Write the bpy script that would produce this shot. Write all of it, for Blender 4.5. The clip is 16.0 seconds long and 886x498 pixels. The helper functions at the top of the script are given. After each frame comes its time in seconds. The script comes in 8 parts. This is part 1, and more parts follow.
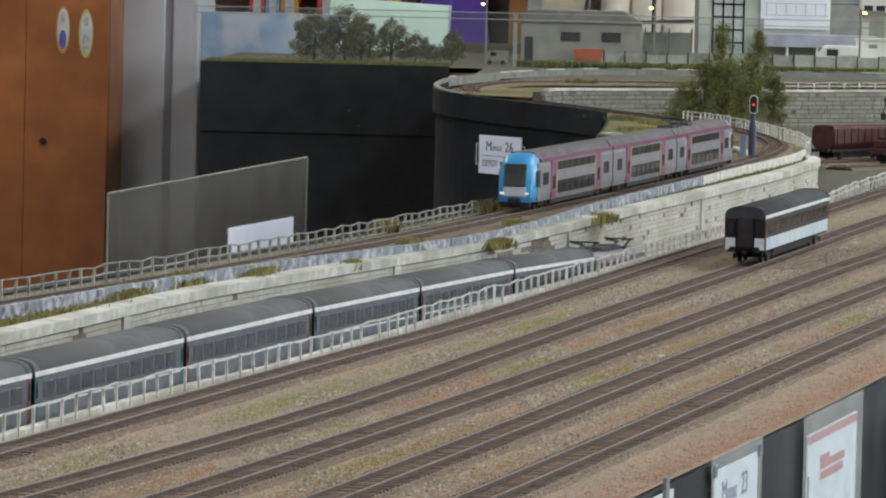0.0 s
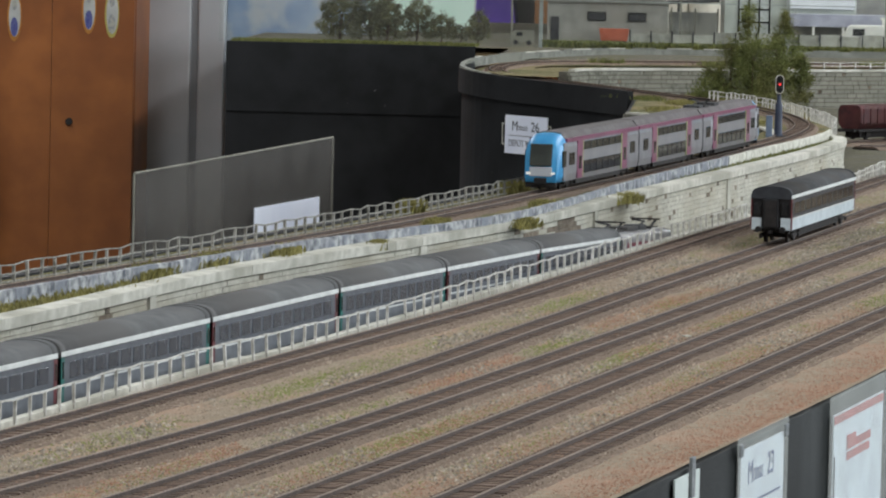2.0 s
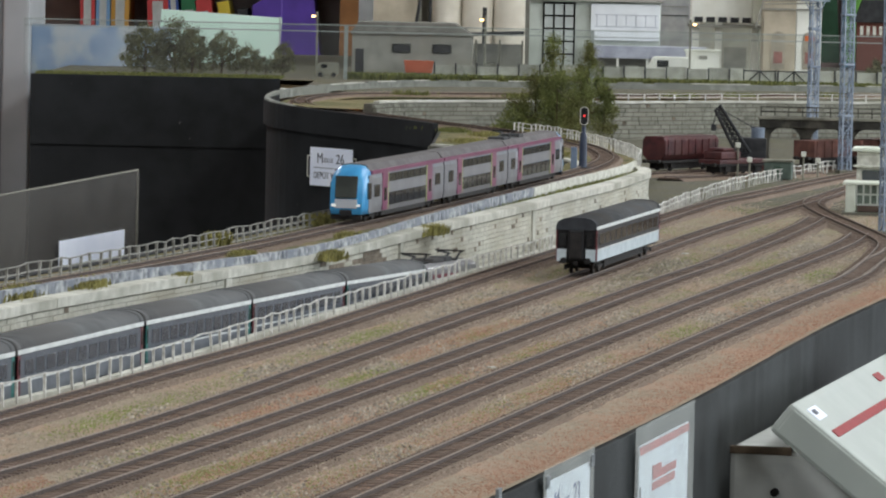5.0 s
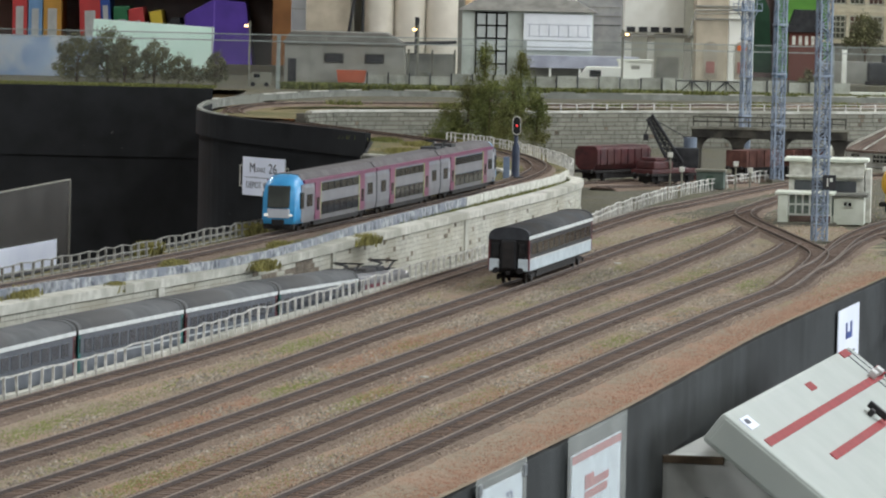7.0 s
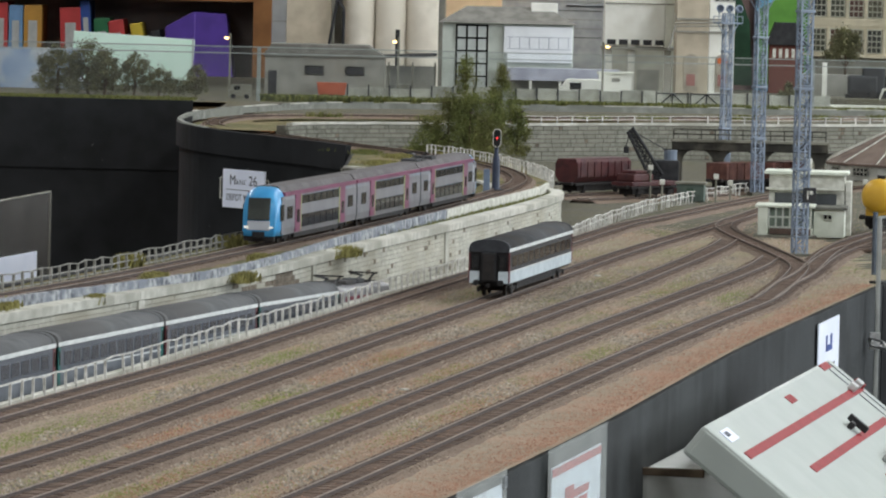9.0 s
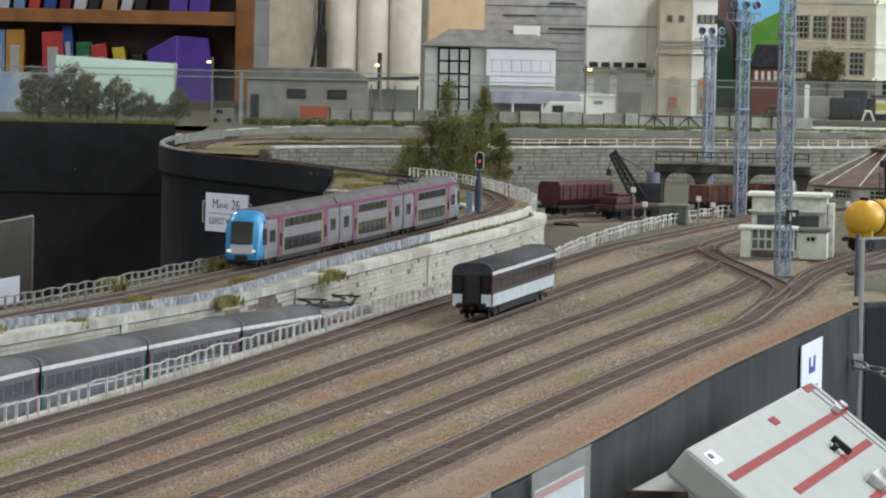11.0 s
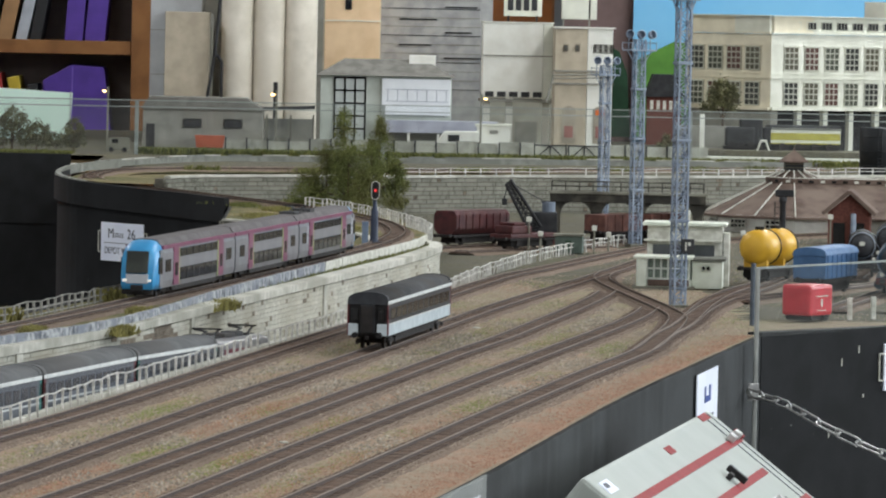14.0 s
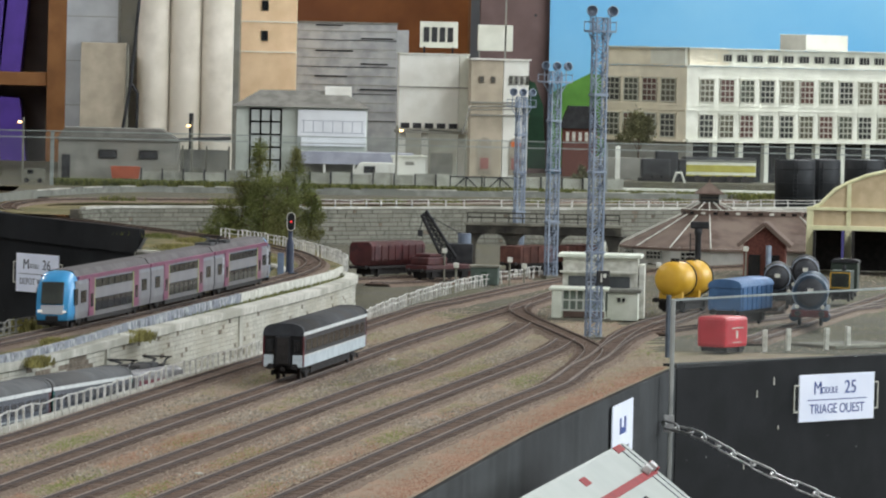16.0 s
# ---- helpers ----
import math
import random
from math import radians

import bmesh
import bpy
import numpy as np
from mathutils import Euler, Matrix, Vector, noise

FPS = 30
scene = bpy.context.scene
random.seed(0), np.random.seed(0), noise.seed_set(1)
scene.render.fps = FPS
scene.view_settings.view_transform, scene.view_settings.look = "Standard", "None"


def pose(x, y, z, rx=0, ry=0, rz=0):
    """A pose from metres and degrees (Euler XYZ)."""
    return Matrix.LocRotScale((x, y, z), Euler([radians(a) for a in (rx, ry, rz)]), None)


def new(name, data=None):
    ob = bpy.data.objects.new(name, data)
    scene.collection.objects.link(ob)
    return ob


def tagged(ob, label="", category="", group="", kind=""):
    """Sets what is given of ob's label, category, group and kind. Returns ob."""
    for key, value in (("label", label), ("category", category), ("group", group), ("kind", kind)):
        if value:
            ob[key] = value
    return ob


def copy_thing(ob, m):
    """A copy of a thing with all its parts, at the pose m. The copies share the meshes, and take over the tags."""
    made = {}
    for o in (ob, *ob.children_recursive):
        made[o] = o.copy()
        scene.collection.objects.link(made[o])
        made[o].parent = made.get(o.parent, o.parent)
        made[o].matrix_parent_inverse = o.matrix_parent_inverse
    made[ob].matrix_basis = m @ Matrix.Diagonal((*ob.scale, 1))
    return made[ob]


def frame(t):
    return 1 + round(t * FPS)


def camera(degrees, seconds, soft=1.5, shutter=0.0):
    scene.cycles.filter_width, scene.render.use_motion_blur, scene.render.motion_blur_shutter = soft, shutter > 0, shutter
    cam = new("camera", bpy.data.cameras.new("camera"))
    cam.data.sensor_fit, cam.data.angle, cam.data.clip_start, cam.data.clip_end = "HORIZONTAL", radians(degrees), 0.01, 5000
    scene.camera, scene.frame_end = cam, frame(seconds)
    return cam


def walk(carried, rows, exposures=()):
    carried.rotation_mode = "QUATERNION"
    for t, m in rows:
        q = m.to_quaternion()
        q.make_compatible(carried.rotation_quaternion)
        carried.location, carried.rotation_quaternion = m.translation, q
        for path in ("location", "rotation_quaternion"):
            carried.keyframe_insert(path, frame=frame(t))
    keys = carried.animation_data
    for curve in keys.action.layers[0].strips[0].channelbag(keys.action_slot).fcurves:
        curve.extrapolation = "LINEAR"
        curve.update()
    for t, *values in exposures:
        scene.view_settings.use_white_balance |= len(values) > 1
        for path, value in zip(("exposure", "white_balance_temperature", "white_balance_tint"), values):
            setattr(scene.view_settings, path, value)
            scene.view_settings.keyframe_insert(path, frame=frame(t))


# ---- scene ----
# ---- camera and its walk ----
EYE = (0.0, 0.0, 1.265)
cam = camera(9.435, 16.0, soft=2.1, shutter=0.0)
TURNS = [
    (0.0, 86.556, -1.357, 2.767), (0.5, 86.470, -1.092, 3.081), (1.0, 86.333, -1.151, 3.149), (1.5, 86.239, -1.448, 3.193),
    (2.0, 86.336, -1.329, 3.044), (2.5, 86.393, -1.299, 2.905), (3.0, 86.552, -1.249, 2.586), (3.5, 86.764, -1.134, 2.154),
    (4.0, 86.673, -1.258, 1.614), (4.5, 86.692, -1.314, 1.268), (5.0, 86.725, -1.252, 0.959), (7.5, 86.855, -1.373, 0.143),
    (8.0, 86.860, -1.428, 0.078), (10.5, 87.208, -1.210, -0.058), (11.0, 87.232, -1.185, -0.160), (11.5, 87.291, -1.079, -0.358),
    (12.0, 87.263, -1.344, -0.415), (12.5, 87.301, -1.482, -0.635), (13.0, 87.335, -1.582, -0.831), (13.5, 87.487, -1.486, -0.969),
    (14.0, 87.569, -1.221, -1.272), (14.5, 87.619, -1.318, -1.462), (15.0, 87.947, -1.242, -1.695), (15.5, 87.817, -1.291, -1.862),
    (16.0, 87.924, -1.336, -2.169)]
walk(cam, [(t, pose(*EYE, rx, ry, rz)) for t, rx, ry, rz in TURNS], exposures=[(0.0, -0.07), (16.0, -0.07)])

# ---- world and light: a hall lit by ceiling tubes ----
world = bpy.data.worlds.new("hall_air")
scene.world = world
world.use_nodes = True
world.node_tree.nodes["Background"].inputs["Color"].default_value = (0.9, 0.95, 1.0, 1)
world.node_tree.nodes["Background"].inputs["Strength"].default_value = 0.05


def tube_light(x, y, z, sx, sy, power, colour=(0.95, 0.98, 1.0)):
    data = bpy.data.lights.new("tube_light", "AREA")
    data.shape, data.size, data.size_y, data.energy, data.color = "RECTANGLE", sx, sy, power, colour
    ob = new("tube_light", data)
    ob.matrix_basis = pose(x, y, z)
    return tagged(ob, "unseen white ceiling tube light", "light", "ceiling tube lights", "structure")


# the pair at y -0.7 is added fill for faces turned to the eye
for tx, ty, power in ((-1.5, 2.6, 34), (1.5, 2.6, 38), (-1.5, 6.0, 29), (1.5, 6.0, 38), (-1.5, 8.9, 42), (1.3, 9.2, 45), (-1.3, -0.7, 42), (1.3, -0.7, 42)):
    tube_light(tx, ty, 2.66, 0.35, 1.6, power)
# daylight from the high windows of the east wall
for wy in (3.4, 7.4):
    day = tube_light(3.12, wy, 1.85, 1.1, 2.4, 62, (0.86, 0.94, 1.0))
    day.name = "window_light"
    day.matrix_basis = pose(3.12, wy, 1.85, 0, 90, 0)
    tagged(day, "daylight in a high hall window", "light", "window lights")


# ---- materials ----
def rgb(h):
    """A linear colour from an sRGB hex text."""
    v = [int(h[i:i + 2], 16) / 255 for i in (0, 2, 4)]
    return tuple(c / 12.92 if c <= 0.04045 else ((c + 0.055) / 1.055) ** 2.4 for c in v) + (1,)


def mat(name, a, b=None, scale=60, rough=0.75, metal=0.0, bump=0.25, fine=600, c=None, cscale=9, spec=0.4, clear=0.0, vary=0.0, mottle=0.5, speck=None):
    """Two colours mixed by noise, a third in broad stains, and fine relief."""
    m = bpy.data.materials.new(name)
    m.use_nodes = True
    nt = m.node_tree
    bs = nt.nodes["Principled BSDF"]
    col = lambda v: rgb(v) if isinstance(v, str) else v
    a = col(a)
    b = col(b) if b else tuple(x * 0.78 for x in a[:3]) + (1,)
    tc = nt.nodes.new("ShaderNodeTexCoord")
    n1 = nt.nodes.new("ShaderNodeTexNoise")
    n1.inputs["Scale"].default_value, n1.inputs["Detail"].default_value = scale, 6
    nt.links.new(tc.outputs["Object"], n1.inputs["Vector"])
    ramp = nt.nodes.new("ShaderNodeValToRGB")
    ramp.color_ramp.elements[0].position, ramp.color_ramp.elements[1].position = 0.5 - mottle / 4, 0.5 + mottle / 4
    ramp.color_ramp.elements[0].color, ramp.color_ramp.elements[1].color = b, a
    nt.links.new(n1.outputs["Fac"], ramp.inputs["Fac"])
    out = ramp.outputs["Color"]
    if c:
        n3 = nt.nodes.new("ShaderNodeTexNoise")
        n3.inputs["Scale"].default_value, n3.inputs["Detail"].default_value = cscale, 4
        nt.links.new(tc.outputs["Object"], n3.inputs["Vector"])
        r3 = nt.nodes.new("ShaderNodeValToRGB")
        r3.color_ramp.elements[0].position, r3.color_ramp.elements[1].position = 0.45, 0.62
        nt.links.new(n3.outputs["Fac"], r3.inputs["Fac"])
        mx = nt.nodes.new("ShaderNodeMix")
        mx.data_type = "RGBA"
        nt.links.new(r3.outputs["Color"], mx.inputs["Factor"])
        nt.links.new(out, mx.inputs["A"])
        mx.inputs["B"].default_value = col(c)
        out = mx.outputs["Result"]
    if speck:
        n4 = nt.nodes.new("ShaderNodeTexNoise")
        n4.inputs["Scale"].default_value, n4.inputs["Detail"].default_value = 110, 2
        nt.links.new(tc.outputs["Object"], n4.inputs["Vector"])
        r4 = nt.nodes.new("ShaderNodeValToRGB")
        r4.color_ramp.elements[0].position, r4.color_ramp.elements[1].position = 0.765, 0.83
        nt.links.new(n4.outputs["Fac"], r4.inputs["Fac"])
        m4 = nt.nodes.new("ShaderNodeMix")
        m4.data_type = "RGBA"
        nt.links.new(r4.outputs["Color"], m4.inputs["Factor"])
        nt.links.new(out, m4.inputs["A"])
        m4.inputs["B"].default_value = col(speck)
        out = m4.outputs["Result"]
    if vary:
        info = nt.nodes.new("ShaderNodeObjectInfo")
        geo = nt.nodes.new("ShaderNodeNewGeometry")
        add = nt.nodes.new("ShaderNodeMath")
        add.operation = "ADD"
        nt.links.new(info.outputs["Random"], add.inputs[0])
        nt.links.new(geo.outputs["Random Per Island"], add.inputs[1])
        fr = nt.nodes.new("ShaderNodeMath")
        fr.operation = "FRACT"
        nt.links.new(add.outputs[0], fr.inputs[0])
        mr = nt.nodes.new("ShaderNodeMapRange")
        mr.inputs["To Min"].default_value, mr.inputs["To Max"].default_value = 1 - vary, 1 + vary * 0.5
        nt.links.new(fr.outputs[0], mr.inputs["Value"])
        mul = nt.nodes.new("ShaderNodeMix")
        mul.data_type, mul.blend_type = "RGBA", "MULTIPLY"
        mul.inputs["Factor"].default_value = 1.0
        nt.links.new(out, mul.inputs["A"])
        nt.links.new(mr.outputs["Result"], mul.inputs["B"])
        out = mul.outputs["Result"]
    nt.links.new(out, bs.inputs["Base Color"])
    bs.inputs["Roughness"].default_value, bs.inputs["Metallic"].default_value = rough, metal
    bs.inputs["Specular IOR Level"].default_value = spec
    bs.inputs["Coat Weight"].default_value = clear
    if bump:
        n2 = nt.nodes.new("ShaderNodeTexNoise")
        n2.inputs["Scale"].default_value, n2.inputs["Detail"].default_value = fine, 4
        nt.links.new(tc.outputs["Object"], n2.inputs["Vector"])
        bp = nt.nodes.new("ShaderNodeBump")
        bp.inputs["Strength"].default_value, bp.inputs["Distance"].default_value = bump, 0.002
        nt.links.new(n2.outputs["Fac"], bp.inputs["Height"])
        nt.links.new(bp.outputs["Normal"], bs.inputs["Normal"])
    return m


def glass(name, tint=(0.95, 0.97, 0.96, 1), haze=0.12, dust=(0.75, 0.76, 0.74, 1), gloss=0.35):
    """A clear sheet with a little haze: dust and scratches, and sheen on the sleeve."""
    m = bpy.data.materials.new(name)
    m.use_nodes = True
    nt = m.node_tree
    bs = nt.nodes["Principled BSDF"]
    tr = nt.nodes.new("ShaderNodeBsdfTransparent")
    tr.inputs["Color"].default_value = tint
    mx = nt.nodes.new("ShaderNodeMixShader")
    tc = nt.nodes.new("ShaderNodeTexCoord")
    n1 = nt.nodes.new("ShaderNodeTexNoise")
    n1.inputs["Scale"].default_value, n1.inputs["Detail"].default_value = 25, 8
    nt.links.new(tc.outputs["Object"], n1.inputs["Vector"])
    mr = nt.nodes.new("ShaderNodeMapRange")
    mr.inputs["To Min"].default_value, mr.inputs["To Max"].default_value = haze * 0.4, haze * 1.6
    nt.links.new(n1.outputs["Fac"], mr.inputs["Value"])
    nt.links.new(mr.outputs["Result"], mx.inputs["Fac"])
    bs.inputs["Base Color"].default_value, bs.inputs["Roughness"].default_value = dust, gloss
    nt.links.new(tr.outputs["BSDF"], mx.inputs[1])
    nt.links.new(bs.outputs["BSDF"], mx.inputs[2])
    nt.links.new(mx.outputs["Shader"], nt.nodes["Material Output"].inputs["Surface"])
    return m


def glow(name, colour, strength):
    m = bpy.data.materials.new(name)
    m.use_nodes = True
    bs = m.node_tree.nodes["Principled BSDF"]
    bs.inputs["Base Color"].default_value = colour
    bs.inputs["Emission Color"].default_value, bs.inputs["Emission Strength"].default_value = colour, strength
    return m


BALLAST = mat("yard_ballast", "ab9d88", "857462", 230, 0.95, bump=0.9, fine=1000, c="a88d78", cscale=11, mottle=1.0)
GREY_EARTH = mat("depot_earth", "6c6859", "47433a", 220, 0.95, bump=0.8, fine=900, c="5d5944", cscale=14, mottle=0.9)
KHAKI = mat("khaki_ballast", "a4957f", "827361", 230, 0.95, bump=0.9, fine=1000, c="928b6d", cscale=11, mottle=1.0)
STONES = mat("ballast_stones", "bdae9c", "a08e7c", 150, 0.95, bump=0.2, vary=0.35)
TRACKBED = mat("track_bed", "93806f", "685a4f", 300, 0.95, bump=0.9, fine=1100, c="7a695c", cscale=9, mottle=0.9, vary=0.0)
SLEEPER = mat("sleeper_wood", "7b685c", "62534a", 180, 0.9, bump=0.4, vary=0.3)
RAIL = mat("rusty_rail", "4a3a32", "352922", 300, 0.7, 0.2, bump=0.2)
RAILHEAD = mat("worn_railhead", "8f7d6c", "6f6055", 300, 0.45, 0.3, bump=0.1)
GRASS = mat("static_grass", "7f8048", "5c6236", 120, 0.95, bump=0.3, vary=0.4)
GRASS_DRY = mat("dry_grass", "9a9359", "757043", 90, 0.95, bump=0.3, vary=0.4)
GRASS_SOIL = mat("grassy_soil", "6e6b40", "4c4a2c", 110, 0.95, bump=0.7, fine=700, c="7d6f4e", cscale=14)
BLOCK = mat("limestone_block", "c9c7bb", "b3b1a4", 160, 0.9, bump=0.5, fine=900, vary=0.10, c="b0ab9b", cscale=9)
BLOCK_GREY = mat("grey_stone_block", "908f83", "76756a", 160, 0.9, bump=0.5, fine=900, vary=0.18, c="868478", cscale=12)
BLOCK_DARK = mat("dark_stone_block", "857a6b", "64594d", 160, 0.9, bump=0.5, vary=0.3)
MORTAR = mat("mortar_joint", "8f8a7e", "7b7669", 200, 0.95, bump=0.4)
CAPSTONE = mat("cap_stone", "cfcdc3", "b4b2a7", 90, 0.9, bump=0.4, c="a3a195", cscale=16)
STAINED = mat("stained_white_parapet", "bcbec0", "50545d", 130, 0.9, bump=0.4, c="7d828b", cscale=45, mottle=0.6)
PARAPET_GREY = mat("weathered_grey_parapet", "94958e", "66675f", 60, 0.9, bump=0.5, c="7d7e76", cscale=18, mottle=0.8)
WHITE_PAINT = mat("white_paint", "d6d5cb", "b4b2a6", 120, 0.7, bump=0.15)
WHITE_METAL = mat("white_rail_paint", "dedcd6", "b3b1a9", 200, 0.6, bump=0.1, vary=0.2)
BLACK_BOARD = mat("black_fascia_paint", "1e1f21", "151617", 30, 0.65, bump=0.12, c="252628", cscale=7, spec=0.25, speck="7c7e7d")
CHARCOAL = mat("charcoal_fascia_paint", "202324", "151718", 14, 0.7, bump=0.2, c="2d3031", cscale=11, spec=0.3, speck="6d7072")
PAPER = mat("white_paper", "eff3ff", "e6ebfa", 20, 0.6, bump=0.03)
INK_BLUE = mat("blue_ink", "2f4a92", "293f80", 80, 0.6, bump=0)
INK_GREY = mat("grey_ink", "454a56", "383d48", 80, 0.6, bump=0)
INK_RED = mat("red_ink", "cc6a6e", "bb5a5e", 80, 0.6, bump=0)
# haze raised to paint in the silvery reflection of the sleeve
PLASTIC_SLEEVE = glass("plastic_sleeve", haze=0.22)
ACRYLIC = glass("clear_acrylic", (0.96, 0.972, 0.968, 1), haze=0.022)
ACRYLIC_DUSTY = glass("dusty_acrylic", (0.80, 0.79, 0.76, 1), haze=0.34, dust=(0.11, 0.10, 0.09, 1), gloss=0.6)
ACRYLIC_EDGE = mat("acrylic_edge", "9aa09c", "858b87", 80, 0.3, bump=0.05)


# ---- mesh helpers ----
def part(name, bm, material, parent=None, label="", kind=""):
    """Links a bmesh as one mesh object, under a thing or part, or at the top level."""
    me = bpy.data.meshes.new(name)
    bm.to_mesh(me)
    bm.free()
    return put(name, me, material, parent, label, kind)


def put(name, me, material, parent=None, label="", kind=""):
    for m in material if isinstance(material, (list, tuple)) else (material,):
        if m and m.name not in me.materials:
            me.materials.append(m)
    ob = new(name, me)
    if parent:
        ob.parent = parent
    return tagged(ob, label, kind=kind)


def thing(name, label, category, group="", at=(0, 0, 0), turn=0.0, lean=0.0, kind=""):
    ob = new(name)
    ob.empty_display_size = 0.02
    ob.matrix_basis = pose(*at, lean, 0, turn)
    return tagged(ob, label, category, group, kind)


def quads(bm, rows, wrap=False):
    """Faces between successive rows of points."""
    vs = [[bm.verts.new(p) for p in r] for r in rows]
    for r0, r1 in zip(vs, vs[1:]):
        n = len(r0)
        for i in range(n if wrap else n - 1):
            j = (i + 1) % n
            bm.faces.new((r0[i], r0[j], r1[j], r1[i]))
    return vs


def box(bm, x0, x1, y0, y1, z0, z1, bevel=0.0, m=None):
    """A box between two corners, with worn edges if bevel is given."""
    tmp = bmesh.new()
    bmesh.ops.create_cube(tmp, size=1.0)
    for v in tmp.verts:
        v.co = Vector(((x0 + x1) / 2 + v.co.x * (x1 - x0), (y0 + y1) / 2 + v.co.y * (y1 - y0), (z0 + z1) / 2 + v.co.z * (z1 - z0)))
    if bevel:
        bmesh.ops.bevel(tmp, geom=list(tmp.edges), offset=bevel, segments=2, affect="EDGES", profile=0.6)
    merge(bm, tmp, m)
    return bm


def merge(bm, tmp, m=None):
    if m is not None:
        bmesh.ops.transform(tmp, matrix=m, verts=list(tmp.verts))
    bmesh.ops.recalc_face_normals(tmp, faces=list(tmp.faces))
    me = bpy.data.meshes.new("tmp")
    tmp.to_mesh(me)
    tmp.free()
    bm.from_mesh(me)
    bpy.data.meshes.remove(me)


def boxed(*a, **k):
    return box(bmesh.new(), *a, **k)


def rod(bm, p, q, r, n=8, r2=None):
    """A round bar from p to q."""
    p, q = Vector(p), Vector(q)
    tmp = bmesh.new()
    d = q - p
    bmesh.ops.create_cone(tmp, cap_ends=True, segments=n, radius1=r, radius2=r if r2 is None else r2, depth=d.length)
    rot = d.to_track_quat("Z", "Y").to_matrix().to_4x4()
    merge(bm, tmp, Matrix.Translation((p + q) / 2) @ rot)
    return bm


def rodded(*a, **k):
    return rod(bmesh.new(), *a, **k)


def lathe(bm, profile, n=20, m=None, smooth=True):
    """Turns (radius, height) points round the z axis."""
    tmp = bmesh.new()
    rows = [[(r * math.cos(2 * math.pi * i / n), r * math.sin(2 * math.pi * i / n), z) for i in range(n)] for r, z in profile]
    quads(tmp, rows, wrap=True)
    for f in tmp.faces:
        f.smooth = smooth
    bmesh.ops.remove_doubles(tmp, verts=list(tmp.verts), dist=1e-6)
    merge(bm, tmp, m)
    return bm


def extrude(bm, outline, y0, y1, m=None, bevel=0.0, smooth=False):
    """A closed outline of (x, z) drawn out along y."""
    tmp = bmesh.new()
    a = [tmp.verts.new((x, y0, z)) for x, z in outline]
    b = [tmp.verts.new((x, y1, z)) for x, z in outline]
    tmp.faces.new(a)
    tmp.faces.new(list(reversed(b)))
    n = len(a)
    for i in range(n):
        f = tmp.faces.new((a[i], b[i], b[(i + 1) % n], a[(i + 1) % n]))
        f.smooth = smooth
    if bevel:
        bmesh.ops.recalc_face_normals(tmp, faces=list(tmp.faces))
        bmesh.ops.bevel(tmp, geom=[e for e in tmp.edges if e.is_manifold and e.calc_face_angle(0) > 0.5], offset=bevel, segments=2, affect="EDGES")
    merge(bm, tmp, m)
    return bm


def curve(pts, step=0.02):
    """A smooth line through (x, y) or (x, y, z) points, resampled at even steps."""
    P = [Vector(p if len(p) == 3 else (*p, 0)) for p in pts]
    P = [P[0] * 2 - P[1]] + P + [P[-1] * 2 - P[-2]]
    fine = []
    for a, b, c, d in zip(P, P[1:], P[2:], P[3:]):
        n = max(4, int((c - b).length / step * 3))
        for i in range(n):
            t = i / n
            fine.append(0.5 * (2 * b + (c - a) * t + (2 * a - 5 * b + 4 * c - d) * t * t + (3 * b - a - 3 * c + d) * t ** 3))
    fine.append(P[-2])
    out, left = [fine[0]], step
    for a, b in zip(fine, fine[1:]):
        seg = (b - a).length
        while seg >= left and seg > 0:
            a = a + (b - a) * (left / seg)
            out.append(a.copy())
            seg, left = (b - a).length, step
        left -= seg
    if (out[-1] - fine[-1]).length > step * 0.3:
        out.append(fine[-1])
    return out


def sides(path):
    """For each point of a path, the unit way along it and the unit way to its right."""
    out = []
    for i, p in enumerate(path):
        d = path[min(i + 1, len(path) - 1)] - path[max(i - 1, 0)]
        d.z = 0
        d.normalize()
        out.append((d, Vector((d.y, -d.x, 0))))
    return out


def sweep(bm, path, profile, closed=True, wobble=0.0, caps=True):
    """A profile of (to the right, up) points drawn along a path."""
    rows = []
    for p, (d, r) in zip(path, sides(path)):
        w = random.uniform(-wobble, wobble) if wobble else 0
        rows.append([p + r * (u + w) + Vector((0, 0, h + w)) for u, h in profile])
    tmp = bmesh.new()
    vs = quads(tmp, rows, wrap=closed)
    if closed and caps:
        tmp.faces.new(vs[0])
        tmp.faces.new(list(reversed(vs[-1])))
    merge(bm, tmp)
    return bm


def swept(*a, **k):
    return sweep(bmesh.new(), *a, **k)


def at_y(path, y):
    """x of a path where it passes y."""
    ys, xs = [p[1] for p in path], [p[0] for p in path]
    return float(np.interp(y, ys, xs))


def joined(name, verts, faces, material, parent=None, label="", kind=""):
    me = bpy.data.meshes.new(name)
    me.from_pydata(verts, [], faces)
    me.update()
    return put(name, me, material, parent, label, kind)


